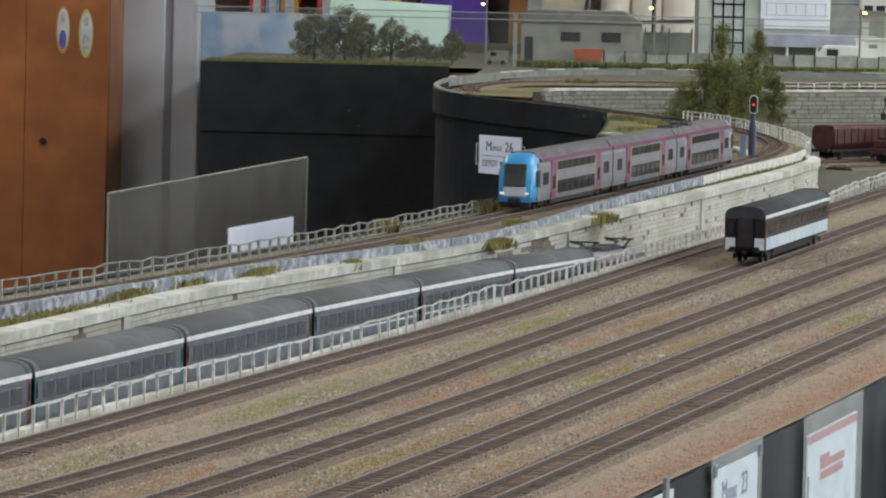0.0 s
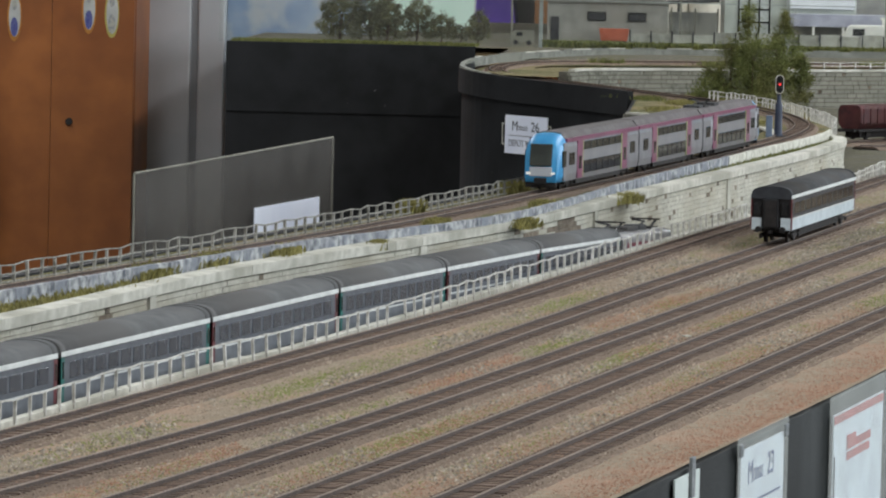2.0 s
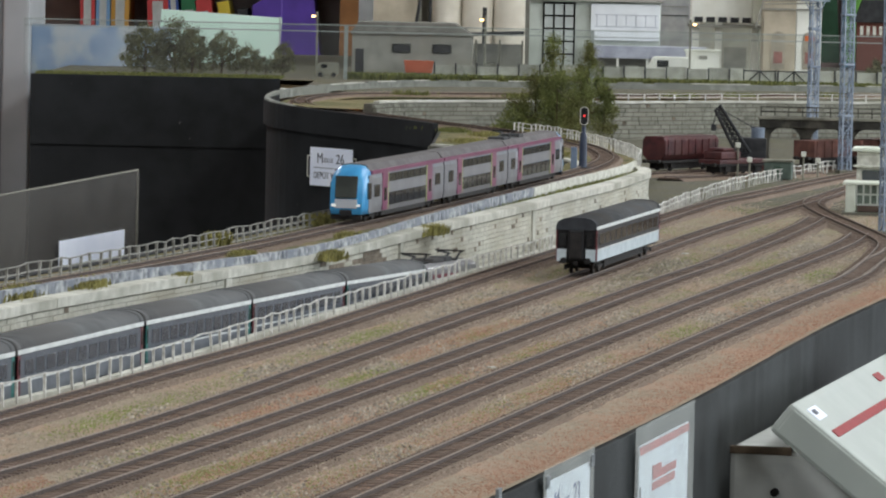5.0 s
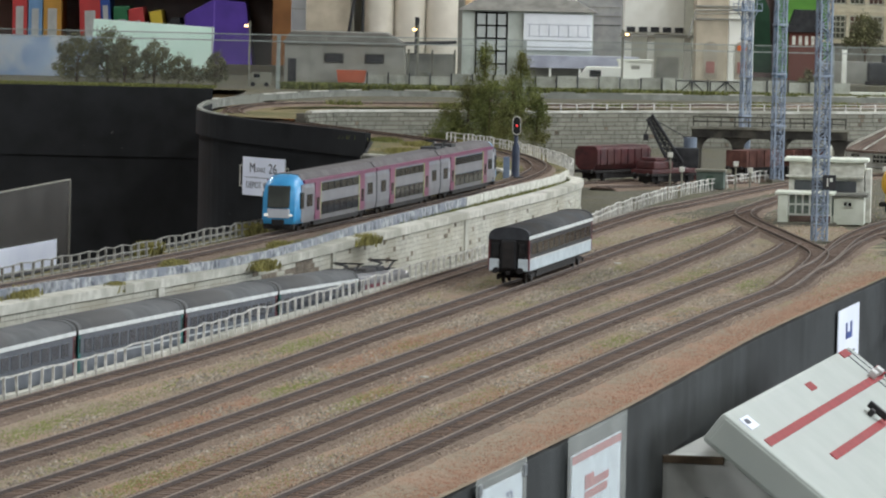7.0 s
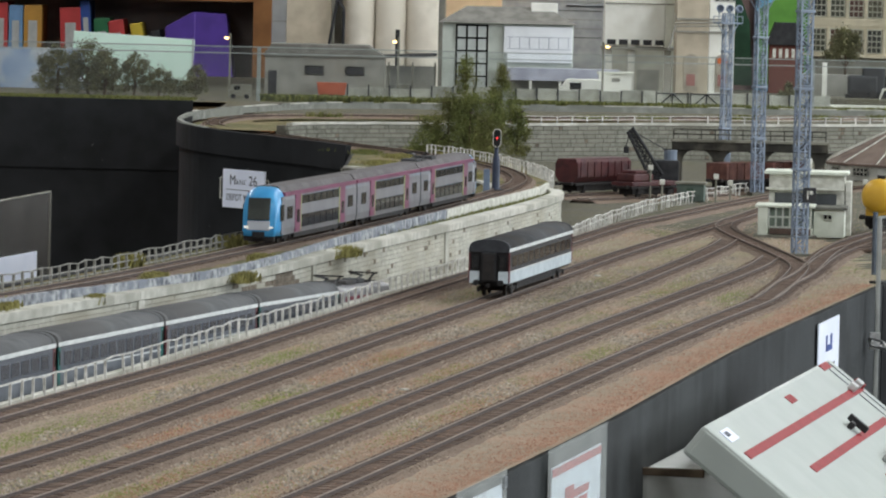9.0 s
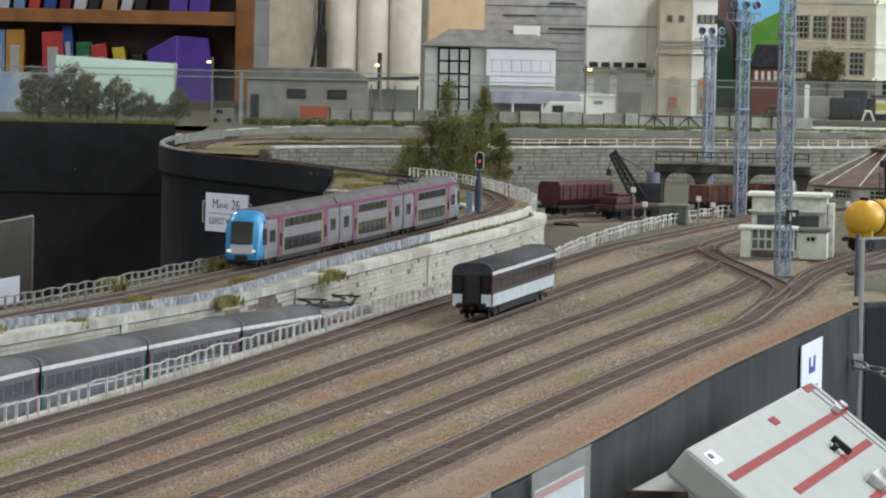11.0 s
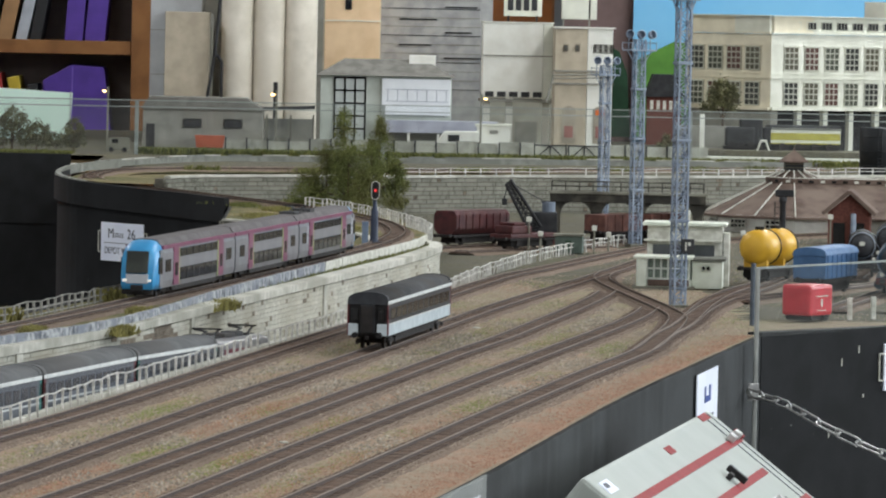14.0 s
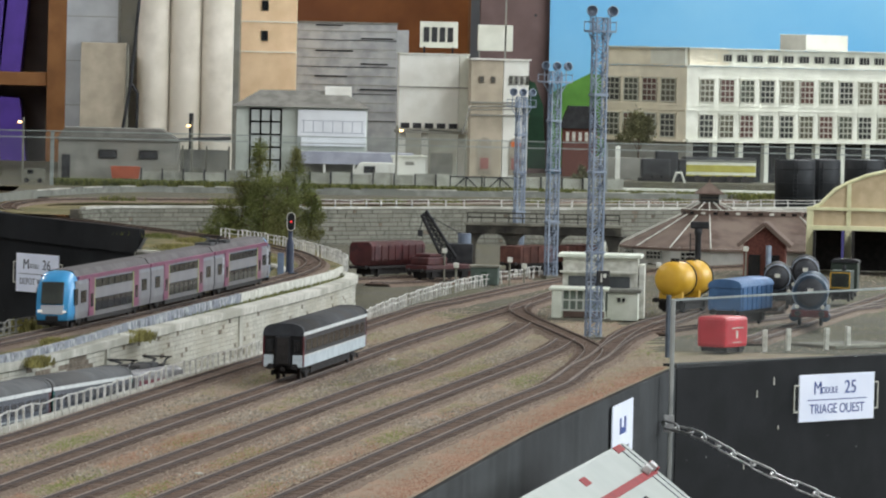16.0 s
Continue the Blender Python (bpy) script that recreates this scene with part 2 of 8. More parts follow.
def cluster(count, place, size, seed, tall=1.0, blade=False):
    """Vertices and faces of many small loose bits: stones, or upright blades."""
    rnd = random.Random(seed)
    V, Fc = [], []
    for _ in range(count):
        p = place(rnd)
        if p is None:
            continue
        s = size * rnd.uniform(0.5, 1.4)
        k = len(V)
        if blade:
            a = rnd.uniform(0, 6.28)
            dx, dy = math.cos(a) * s * 0.13, math.sin(a) * s * 0.13
            lx, ly = rnd.uniform(-0.5, 0.5) * s, rnd.uniform(-0.5, 0.5) * s
            V += [(p[0] - dx, p[1] - dy, p[2]), (p[0] + dx, p[1] + dy, p[2]), (p[0] + lx + dx * 0.3, p[1] + ly + dy * 0.3, p[2] + s * tall), (p[0] + lx - dx * 0.3, p[1] + ly - dy * 0.3, p[2] + s * tall * 0.9)]
            Fc.append((k, k + 1, k + 2, k + 3))
        else:
            a = rnd.uniform(0, 6.28)
            for j in range(3):
                V.append((p[0] + math.cos(a + j * 2.1) * s * 0.6, p[1] + math.sin(a + j * 2.1) * s * 0.6, p[2] - s * 0.2))
            V.append((p[0] + rnd.uniform(-0.3, 0.3) * s, p[1] + rnd.uniform(-0.3, 0.3) * s, p[2] + s * tall * rnd.uniform(0.4, 0.9)))
            Fc += [(k, k + 1, k + 3), (k + 1, k + 2, k + 3), (k + 2, k, k + 3)]
    return V, Fc


# ---- plan: lines of the layout ----
YARD = 0.9955
T0 = curve([(-0.515, 1.8), (-0.354, 2.6), (-0.225, 3.25), (-0.155, 3.6), (-0.070, 4.09), (0.026, 4.64), (0.112, 5.15), (0.192, 5.613), (0.234, 5.787), (0.278, 5.971), (0.317, 6.137), (0.40, 6.45), (0.52, 6.75), (0.70, 7.05)])
T1 = curve([(-0.459, 1.8), (-0.327, 2.37), (-0.207, 2.9), (-0.113, 3.43), (-0.058, 3.75), (0.0375, 4.283), (0.120, 4.76), (0.160, 4.99), (0.204, 5.225), (0.250, 5.455), (0.283, 5.62), (0.319, 5.809), (0.356, 6.014), (0.43, 6.40)])
T2 = curve([(-0.385, 1.8), (-0.257, 2.375), (-0.150, 2.9), (-0.061, 3.364), (0.018, 3.79), (0.108, 4.28), (0.156, 4.526), (0.193, 4.743), (0.234, 4.982), (0.270, 5.21), (0.290, 5.362)])
T3 = curve([(-0.302, 1.8), (-0.180, 2.41), (-0.091, 2.877), (0.000, 3.371), (0.093, 3.86), (0.147, 4.14), (0.197, 4.396), (0.229, 4.56), (0.262, 4.732), (0.292, 4.90), (0.314, 5.059)])
T4 = curve([(-0.230, 1.8), (-0.117, 2.396), (-0.031, 2.845), (0.094, 3.51), (0.196, 4.036), (0.267, 4.388), (0.299, 4.611), (0.326, 4.77), (0.363, 5.041), (0.391, 5.205), (0.447, 5.46), (0.542, 5.914), (0.66, 6.3)])
LADDER = curve([(0.267, 4.388), (0.298, 4.611), (0.321, 4.799), (0.330, 4.929), (0.324, 5.082), (0.313, 5.262), (0.302, 5.435), (0.297, 5.62), (0.312, 5.78)])
BRANCH = curve([(0.298, 4.611), (0.328, 4.79), (0.372, 5.134), (0.412, 5.375), (0.447, 5.526), (0.50, 5.74), (0.60, 6.10), (0.70, 6.42)])
FENCE = curve([(-0.525, 1.8), (-0.364, 2.67), (-0.303, 2.99), (-0.250, 3.22), (-0.195, 3.51), (-0.155, 3.74), (-0.100, 4.04), (-0.03, 4.43), (0.018, 4.684), (0.075, 5.0)])
FENCE_FAR = curve([(0.112, 5.25), (0.140, 5.42), (0.195, 5.80), (0.273, 6.20), (0.399, 6.66)])
FASCIA = curve([(-0.165, 1.8), (-0.050, 2.435), (0.090, 3.15), (0.212, 3.838), (0.303, 4.30), (0.388, 4.72)])
CAP = curve([(-0.60, 2.1), (-0.409, 2.993), (-0.332, 3.41), (-0.279, 3.63), (-0.212, 3.88), (-0.145, 4.153), (-0.060, 4.614), (0.036, 5.132), (0.092, 5.45), (0.122, 5.66)])
PARAPET = curve([(-0.625, 2.2), (-0.430, 3.1), (-0.342, 3.47), (-0.285, 3.68), (-0.218, 3.88), (-0.150, 4.13), (-0.070, 4.66), (0.030, 5.27), (0.098, 5.66), (0.118, 5.84)])
UPPER = curve([(-0.70, 2.2, 1.0235), (-0.50, 3.05, 1.0235), (-0.345, 3.68, 1.0235), (-0.235, 4.16, 1.0235), (-0.150, 4.60, 1.0235), (-0.066, 5.06, 1.0235), (0.02, 5.55, 1.0235), (0.070, 5.90, 1.0235),
               (0.090, 6.16, 1.025), (0.073, 6.42, 1.026), (0.028, 6.68, 1.026), (-0.035, 6.88, 1.027), (-0.11, 7.07, 1.028), (-0.19, 7.22, 1.031), (-0.262, 7.34, 1.034), (-0.312, 7.46, 1.037), (-0.318, 7.62, 1.041), (-0.262, 7.78, 1.044),
               (-0.10, 7.88, 1.045), (0.13, 7.98, 1.045), (0.5, 8.27, 1.045), (1.0, 8.72, 1.045), (1.4, 9.05, 1.045)])


# ---- the hall ----
HALL_WALL = mat("hall_wall_paint", "8d8f92", "85878a", 6, 0.9, bump=0.1, fine=200, c="7c7e82", cscale=2)
HALL_FLOOR = mat("hall_floor_lino", "6d665c", "5a544b", 12, 0.6, bump=0.1, c="625b52", cscale=2)
CEILING = mat("ceiling_tile_paint", "d9d8d2", "cfcec7", 10, 0.9, bump=0.1)
tagged(part("floor", boxed(-3.2, 3.2, -2.2, 11.9, -0.1, 0.0), HALL_FLOOR), "worn brown linoleum floor of the hall", "floor", kind="structure")
tagged(part("ceiling", boxed(-3.2, 3.2, -2.2, 11.9, 2.75, 2.85), CEILING), "white ceiling of the hall", "ceiling", kind="structure")
for nm, b in (("wall_west", (-3.3, -3.2, -2.2, 11.9)), ("wall_east", (3.2, 3.3, -2.2, 11.9)), ("wall_south", (-3.3, 3.3, -2.3, -2.2)), ("wall_north", (-3.3, 3.3, 11.9, 12.0))):
    tagged(part(nm, boxed(*b, -0.1, 2.85), HALL_WALL), "plain grey painted hall wall", "wall", kind="structure")


# ---- yard ground ----
def left_edge(y):
    return at_y(FENCE, y) if y < 4.95 else at_y(FENCE, 4.95) + (y - 4.95) * 0.1 if y < 5.3 else float(np.interp(y, [5.3, 5.8, 6.2, 6.45, 6.7, 6.9, 7.1, 7.3, 7.5], [0.10, 0.075, 0.075, 0.06, 0.02, -0.04, -0.10, -0.15, -0.18]))


def right_edge(y):
    return at_y(FASCIA, y) if y <= 4.72 else min(1.6, 0.388 + (y - 4.72) * 0.93)


bm = bmesh.new()
rows = []
ys = [1.8 + 0.02 * i for i in range(146)] + [4.72] + [4.725 + 0.03 * i for i in range(120)]
for y in ys:
    a, b = left_edge(y), right_edge(y)
    row = []
    for i in range(41):
        x = a + (b - a) * i / 40
        h = noise.noise((x * 14, y * 14, 0)) * 0.0009 + noise.noise((x * 60, y * 60, 3)) * 0.0004
        row.append((x, y, YARD - 0.0012 + (h if 0 < i < 40 else 0)))
    rows.append(row)
quads(bm, rows)
for f in bm.faces:
    f.smooth = True
yard = part("ground", bm, BALLAST)
me = yard.data
me.materials.append(GREY_EARTH)
me.materials.append(KHAKI)
for p in me.polygons:
    p.use_smooth = True
    cx, cy = p.center.x, p.center.y
    if cy > 5.5 + noise.noise((cx * 9, cy * 9, 5)) * 0.25 or (cy > 4.95 and cx > 0.40 + noise.noise((cx * 20, cy * 20, 1)) * 0.05):
        p.material_index = 1
    elif cy > 4.45 + noise.noise((cx * 14, cy * 5, 7)) * 0.5:
        p.material_index = 2
tagged(yard, "brown and ochre ballast ground of the model yard", "ground", kind="structure")


# ---- tracks ----
SLEEPER_MESH = []


def track(name, path, label, z=None, kind="thing"):
    """Rails on sleepers on a low dark bed; z is the height of the railheads."""
    if z is not None:
        path = [Vector((p.x, p.y, z)) for p in path]
    top = thing(name, label, "railway track", "model railway tracks")
    bed = swept(path, [(-0.021, -0.0068), (-0.0150, -0.0028), (0.0150, -0.0028), (0.021, -0.0068)], closed=False, wobble=0.0003)
    part("bed", bed, TRACKBED, top)
    for s in (-1, 1):
        u = s * 0.00825
        part("rail", swept(path, [(u - 0.0008, -0.0029), (u - 0.0004, -0.0006), (u - 0.0006, -0.0005), (u + 0.0006, -0.0005), (u + 0.0004, -0.0006), (u + 0.0008, -0.0029)]), RAIL, top)
        part("railhead", swept(path, [(u - 0.0004, -0.0005), (u - 0.0003, 0), (u + 0.0003, 0), (u + 0.0004, -0.0005)]), RAILHEAD, top)
    V, Fc = [], []
    if not SLEEPER_MESH:
        me = bpy.data.meshes.new("sleeper")
        boxed(-0.0147, 0.0147, -0.0016, 0.0016, -0.0040, -0.0021).to_mesh(me)
        me.materials.append(SLEEPER)
        SLEEPER_MESH.append(me)
    single = 0
    P = curve([tuple(p) for p in path[::4]] + [tuple(path[-1])], 0.0068)
    for p, (d, r) in zip(P, sides(P)):
        if p.y > 2.35 and single < 300:
            ob = new("sleeper", SLEEPER_MESH[0])
            ob.parent = top
            ob.matrix_basis = Matrix.Translation(p + Vector((0, 0, random.uniform(-0.0002, 0.0002)))) @ Matrix.Rotation(math.atan2(d.y, d.x) - math.pi / 2 + random.gauss(0, 0.02), 4, "Z")
            single += 1
            continue
        w, h = r * random.uniform(0.0142, 0.0152), d * 0.0016
        k = len(V)
        zt = Vector((0, 0, random.uniform(-0.0023, -0.0020)))
        zb = Vector((0, 0, -0.0048))
        V += [tuple(q) for q in (p - w - h + zb, p + w - h + zb, p + w + h + zb, p - w + h + zb, p - w - h + zt, p + w - h + zt, p + w + h + zt, p - w + h + zt)]
        Fc += [(k + 4, k + 5, k + 6, k + 7), (k, k + 1, k + 5, k + 4), (k + 1, k + 2, k + 6, k + 5), (k + 2, k + 3, k + 7, k + 6), (k + 3, k, k + 4, k + 7)]
    joined("sleeper_bed", V, Fc, SLEEPER, top, kind="stuff")
    return top


for pth in (T0, T1, T2, T3, T4):
    track("yard_track", pth, "rusty model rails on dark wooden sleepers in ballast", 1.0)
track("crossover_track", LADDER, "curved point lead of rusty rails joining the yard tracks", 1.0004)
track("crossover_track", BRANCH, "rusty rails branching from the yard lead to the depot", 1.0006)
track("main_line_track", UPPER, "raised main line of rusty rails round the loop")


# ---- raised main line: ground, wall, cap, parapet ----
UPG = 1.0178


def lift(path, z):
    return [Vector((p[0], p[1], z)) for p in path]


bm = bmesh.new()
rows = []
for y in [2.1 + 0.03 * i for i in range(125)]:
    a, b = at_y(UPPER[:260], y) - 0.05, at_y(CAP, min(y, 5.66)) - 0.002
    rows.append([(a + (b - a) * i / 14, y, UPG + 0.0005 + noise.noise((i * 0.7, y * 30, 2)) * 0.0012) for i in range(15)])
quads(bm, rows)
tagged(part("ground", bm, GRASS_SOIL), "earth strip with dry grass along the raised line", "ground", kind="structure")


def stone_wall(name, path, z0, z1, courses, length, depth, label, nearest=0, lo=0.0, hi=99.0, dark=0.08, stone=None, rusty=(0.0, 0.0), gap=0.0005, joint=None):
    """A wall of coursed blocks, each with its own edges, on a core of mortar; the face looks to the right of the path."""
    stone = stone or BLOCK
    top = thing(name, label, "wall", kind="structure")
    core = [Vector((p[0], p[1], 0)) for p in path]
    part("core", swept(core, [(-0.02, z0), (0.0, z0), (0.0, z1), (-0.02, z1)]), joint or MORTAR, top)
    S = [0.0]
    for a, b in zip(core, core[1:]):
        S.append(S[-1] + (b - a).length)
    xs, ysx = [p.x for p in core], [p.y for p in core]
    unit = bpy.data.meshes.new("block")
    tmp = boxed(-0.5, 0.5, -0.5, 0.5, -0.5, 0.5)
    bmesh.ops.bevel(tmp, geom=list(tmp.edges), offset=0.06, segments=1, affect="EDGES")
    tmp.to_mesh(unit)
    tmp.free()
    unit.materials.append(stone)
    unit_dark = unit.copy()
    unit_dark.materials.clear()
    unit_dark.materials.append(BLOCK_DARK)
    ch = (z1 - z0) / courses
    V, Fc, mi, made = [], [], [], 0
    cube = [(-.5, -.5, -.5), (.5, -.5, -.5), (.5, .5, -.5), (-.5, .5, -.5), (-.5, -.5, .5), (.5, -.5, .5), (.5, .5, .5), (-.5, .5, .5)]
    for c in range(courses):
        s = random.uniform(-length, 0)
        while s < S[-1] - length * 0.4:
            L = length * random.choice((0.35, 0.7, 1.0, 1.0, 1.4, 1.8))
            m = min(max(s + L / 2, 0), S[-1])
            x, y = np.interp(m, S, xs), np.interp(m, S, ysx)
            x2, y2 = np.interp(m + 0.005, S, xs), np.interp(m + 0.005, S, ysx)
            x1, y1 = np.interp(m - 0.005, S, xs), np.interp(m - 0.005, S, ysx)
            a = math.atan2(y2 - y1, x2 - x1)
            proud = depth * random.uniform(0.75, 1.25)
            dims = Vector((L - gap, 0.004 + proud, ch - gap))
            mtx = Matrix.Translation((x + math.sin(a) * (proud - 0.004) / 2, y - math.cos(a) * (proud - 0.004) / 2, z0 + (c + 0.5) * ch)) @ Matrix.Rotation(a, 4, "Z") @ Matrix.Diagonal((*dims, 1))
            isdark = L < length * 0.5 and random.random() < dark * 5 or rusty[0] < y + c * 0.006 < rusty[1] and random.random() < 0.55
            if made < nearest and lo < y < hi:
                ob = new("block", unit_dark if isdark else unit)
                ob.parent, ob.matrix_basis = top, mtx
                made += 1
            else:
                k = len(V)
                V += [tuple(mtx @ Vector(q)) for q in cube]
                Fc += [(k, k + 1, k + 5, k + 4), (k + 1, k + 2, k + 6, k + 5), (k + 4, k + 5, k + 6, k + 7), (k + 3, k, k + 4, k + 7)]
                mi += [1 if isdark else 0] * 4
            s += L
    rest = joined("blocks", V, Fc, (stone, BLOCK_DARK), top, kind="stuff")
    for p, i in zip(rest.data.polygons, mi):
        p.material_index = i
    return top


DARK_JOINT = mat("dark_wall_joint", "67635a", "55524a", 200, 0.95, bump=0.4)
WALL_TOP = 1.0225
END = curve([tuple(CAP[-1]), (0.128, 5.72, 0), (0.126, 5.80, 0), (0.112, 5.87, 0)], 0.01)
WALL_LINE = [Vector((p.x, p.y, 0)) for p in CAP] + END[1:]
# coping along the wall and the stained parapet behind it
cap = thing("coping", "pale worn coping stones along the retaining wall", "coping", kind="structure")
for i in range(0, len(WALL_LINE) - 1, 3):
    seg = WALL_LINE[i:i + 4]
    part("cap_stone", swept(lift(seg, 0), [(-0.011, WALL_TOP - 0.003), (0.0032, WALL_TOP - 0.003), (0.0036, WALL_TOP + 0.0034), (-0.0105, WALL_TOP + 0.0040)], wobble=0.0002), CAPSTONE, cap)
PAR_LINE = lift(PARAPET, 0)
par = thing("parapet", "low white parapet streaked with blue grey stains", "parapet", kind="structure")
for i in range(0, len(PAR_LINE) - 1, 5):
    seg = PAR_LINE[i:i + 6]
    part("panel", swept(seg, [(-0.0025, 1.019), (0.0, 1.019), (0.0004, 1.0320), (-0.0022, 1.0324)], wobble=0.0004), STAINED if seg[0].y < 5.05 else WHITE_PAINT, par)

# trench between the yard and the retaining wall
TRENCH = curve([(-0.505, 2.2, 0.981), (-0.313, 3.129, 0.981), (-0.257, 3.40, 0.9808), (-0.202, 3.675, 0.9777), (-0.148, 3.94, 0.9746), (-0.092, 4.22, 0.9685), (-0.03, 4.53, 0.9590), (0.03, 4.82, 0.9500)])
tagged(part("ground", swept(TRENCH, [(-0.06, -0.0052), (0.06, -0.0052)], closed=False), GREY_EARTH), "grey ballast floor of the sunken track", "ground", kind="structure")
track("sunken_track", TRENCH, "sunken track of rusty rails below the wall")
edge = lift(FENCE, 0)
tagged(part("kerb", swept(edge, [(-0.0035, 0.94), (0.0, 0.94), (0.0, 0.9985), (-0.004, 0.999)], wobble=0.0003), CAPSTONE), "pale concrete edge between yard and sunken track", "kerb", kind="structure")


def rail_fence(name, path, z, post_h, gap, label, bars=(0.55, 0.98), lean=0.18, thick=0.0008, missing=0.05, paint=None):
    """A light fence: posts, some of them leaning, and thin bars between."""
    top = thing(name, label, "fence")
    P = curve([tuple(p) for p in path[::3]] + [tuple(path[-1])], gap)
    sd = sides(P)
    tips = []
    for p, (d, r) in zip(P, sd):
        zz = p.z if z is None else z
        b = Vector((p.x, p.y, zz))
        h = post_h * random.uniform(0.9, 1.08)
        tip = b + Vector((0, 0, h)) + d * random.gauss(0, lean * post_h) + r * random.gauss(0, lean * post_h * 0.4)
        tips.append((b, tip))
        if random.random() > missing:
            tmp = bmesh.new()
            rows = [[q - d * thick - r * thick, q + d * thick - r * thick, q + d * thick + r * thick, q - d * thick + r * thick] for q in (b - Vector((0, 0, 0.002)), tip)]
            vs = quads(tmp, rows, wrap=True)
            tmp.faces.new(vs[-1])
            part("post", tmp, paint or WHITE_METAL, top)
    for f in bars:
        tmp = bmesh.new()
        line = [b.lerp(t, f) for b, t in tips]
        sweep(tmp, line, [(-0.0004, -0.0004), (0.0004, -0.0004), (0.0004, 0.0005), (-0.0004, 0.0005)])
        part("bar", tmp, paint or WHITE_METAL, top)
    return top


rail_fence("fence", [p for p in FENCE if p.y < 4.72], 0.998, 0.0120, 0.025, "white model fence with leaning posts beside the sunken track", bars=(0.95,), lean=0.10, thick=0.0008)
rail_fence("fence", FENCE_FAR, 0.996, 0.0125, 0.017, "white model fence curving beside the depot track", bars=(0.55, 0.97))
UPFENCE = [p + r * -0.034 for p, (d, r) in zip(UPPER, sides(UPPER)) if p.y < 5.65][0:190]
rail_fence("railing", UPFENCE, 1.0185, 0.0125, 0.024, "grey white lattice railing behind the main line", bars=(0.5, 0.97, 0.08), lean=0.08, missing=0.0, thick=0.0009, paint=mat("weathered_railing_paint", "a09e97", "75736c", 200, 0.7, bump=0.1, vary=0.25))
ARM = curve([(0.120, 5.88), (0.126, 6.05), (0.108, 6.28), (0.073, 6.52), (0.028, 6.72), (-0.02, 6.86)])
rail_fence("fence", ARM, 1.024, 0.013, 0.016, "white model fence round the bend of the main line", bars=(0.55, 0.97), lean=0.06)

# ---- black module sides ----
part_y = lift(FASCIA, 0)
tagged(part("module_fascia", swept(part_y, [(-0.012, 0.72), (0.003, 0.72), (0.003, 0.9934), (-0.012, 0.9928)], wobble=0.0003), CHARCOAL), "charcoal painted board along the edge of the yard", "fascia", kind="structure")
RIGHT = [Vector((0.389, 4.722, 0)), Vector((0.60, 4.95, 0)), Vector((1.62, 6.045, 0))]
tagged(part("module_fascia", swept(RIGHT, [(-0.012, 0.62), (0.004, 0.62), (0.004, 0.9965), (-0.012, 0.9965)]), BLACK_BOARD), "black painted board along the depot edge", "fascia", kind="structure")
RIM3 = curve([(-0.1210, 7.00, 1.0285), (-0.1715, 7.10, 1.0303), (-0.219, 7.18, 1.0315), (-0.299, 7.29, 1.0352), (-0.345, 7.37, 1.0387), (-0.3656, 7.48, 1.0412), (-0.359, 7.65, 1.0435)])
RIM, rim_z = [Vector((p.x, p.y, 0)) for p in RIM3], [p.z for p in RIM3]
bm = bmesh.new()
rows = [[p + r * -0.005 + Vector((0, 0, z)), p + r * 0.003 + Vector((0, 0, z)), p + r * 0.003 + Vector((0, 0, z - 0.033)), p + r * -0.005 + Vector((0, 0, z - 0.033))] for p, (d, r), z in zip(RIM, sides(RIM), rim_z)]
vs = quads(bm, rows, wrap=True)
bm.faces.new(vs[0])
bm2 = bmesh.new()
low = [(p, d, r, z, min(1.0, max(0.0, (p.y - 7.34) / 0.25))) for p, (d, r), z in zip(RIM, sides(RIM), rim_z) if p.y > 7.32]
vs2 = quads(bm2, [[p + r * 0.0030 + Vector((0, 0, z + 0.0004)), p + r * -0.0040 + Vector((0, 0, z + 0.0004)), p + r * -0.0036 + Vector((0, 0, z + 0.0015 + 0.0035 * k)), p + r * 0.0030 + Vector((0, 0, z + 0.0015 + 0.0035 * k))] for p, d, r, z, k in low], wrap=True)
bm2.faces.new(vs2[0])
tagged(part("parapet", bm2, PARAPET_GREY), "low pale parapet on the rim of the loop", "parapet", kind="structure")
tagged(part("module_rim", bm, BLACK_BOARD), "black curved upper board round the loop", "fascia", kind="structure")
tagged(part("module_fascia", swept(lift(RIM, 0), [(0.0, 0.60), (0.002, 0.60), (0.002, 1.012), (0.0, 1.012)]), BLACK_BOARD), "black curved board under the loop", "fascia", kind="structure")
FAR_LEFT = [Vector((-0.800, 8.60, 0)), Vector((-0.70, 8.60, 0)), Vector((-0.40, 8.60, 0)), Vector((1.70, 9.35, 0))]
tagged(part("module_fascia", swept(FAR_LEFT[:3], [(-0.012, 0.30), (0.0, 0.30), (0.0, 0.932), (-0.012, 0.932)]), BLACK_BOARD), "black lower board of the far module", "fascia", kind="structure")
tagged(part("module_rim", swept(FAR_LEFT[:3], [(-0.012, 0.928), (0.005, 0.928), (0.005, 1.040), (-0.012, 1.040)]), BLACK_BOARD), "black upper board of the far module", "fascia", kind="structure")


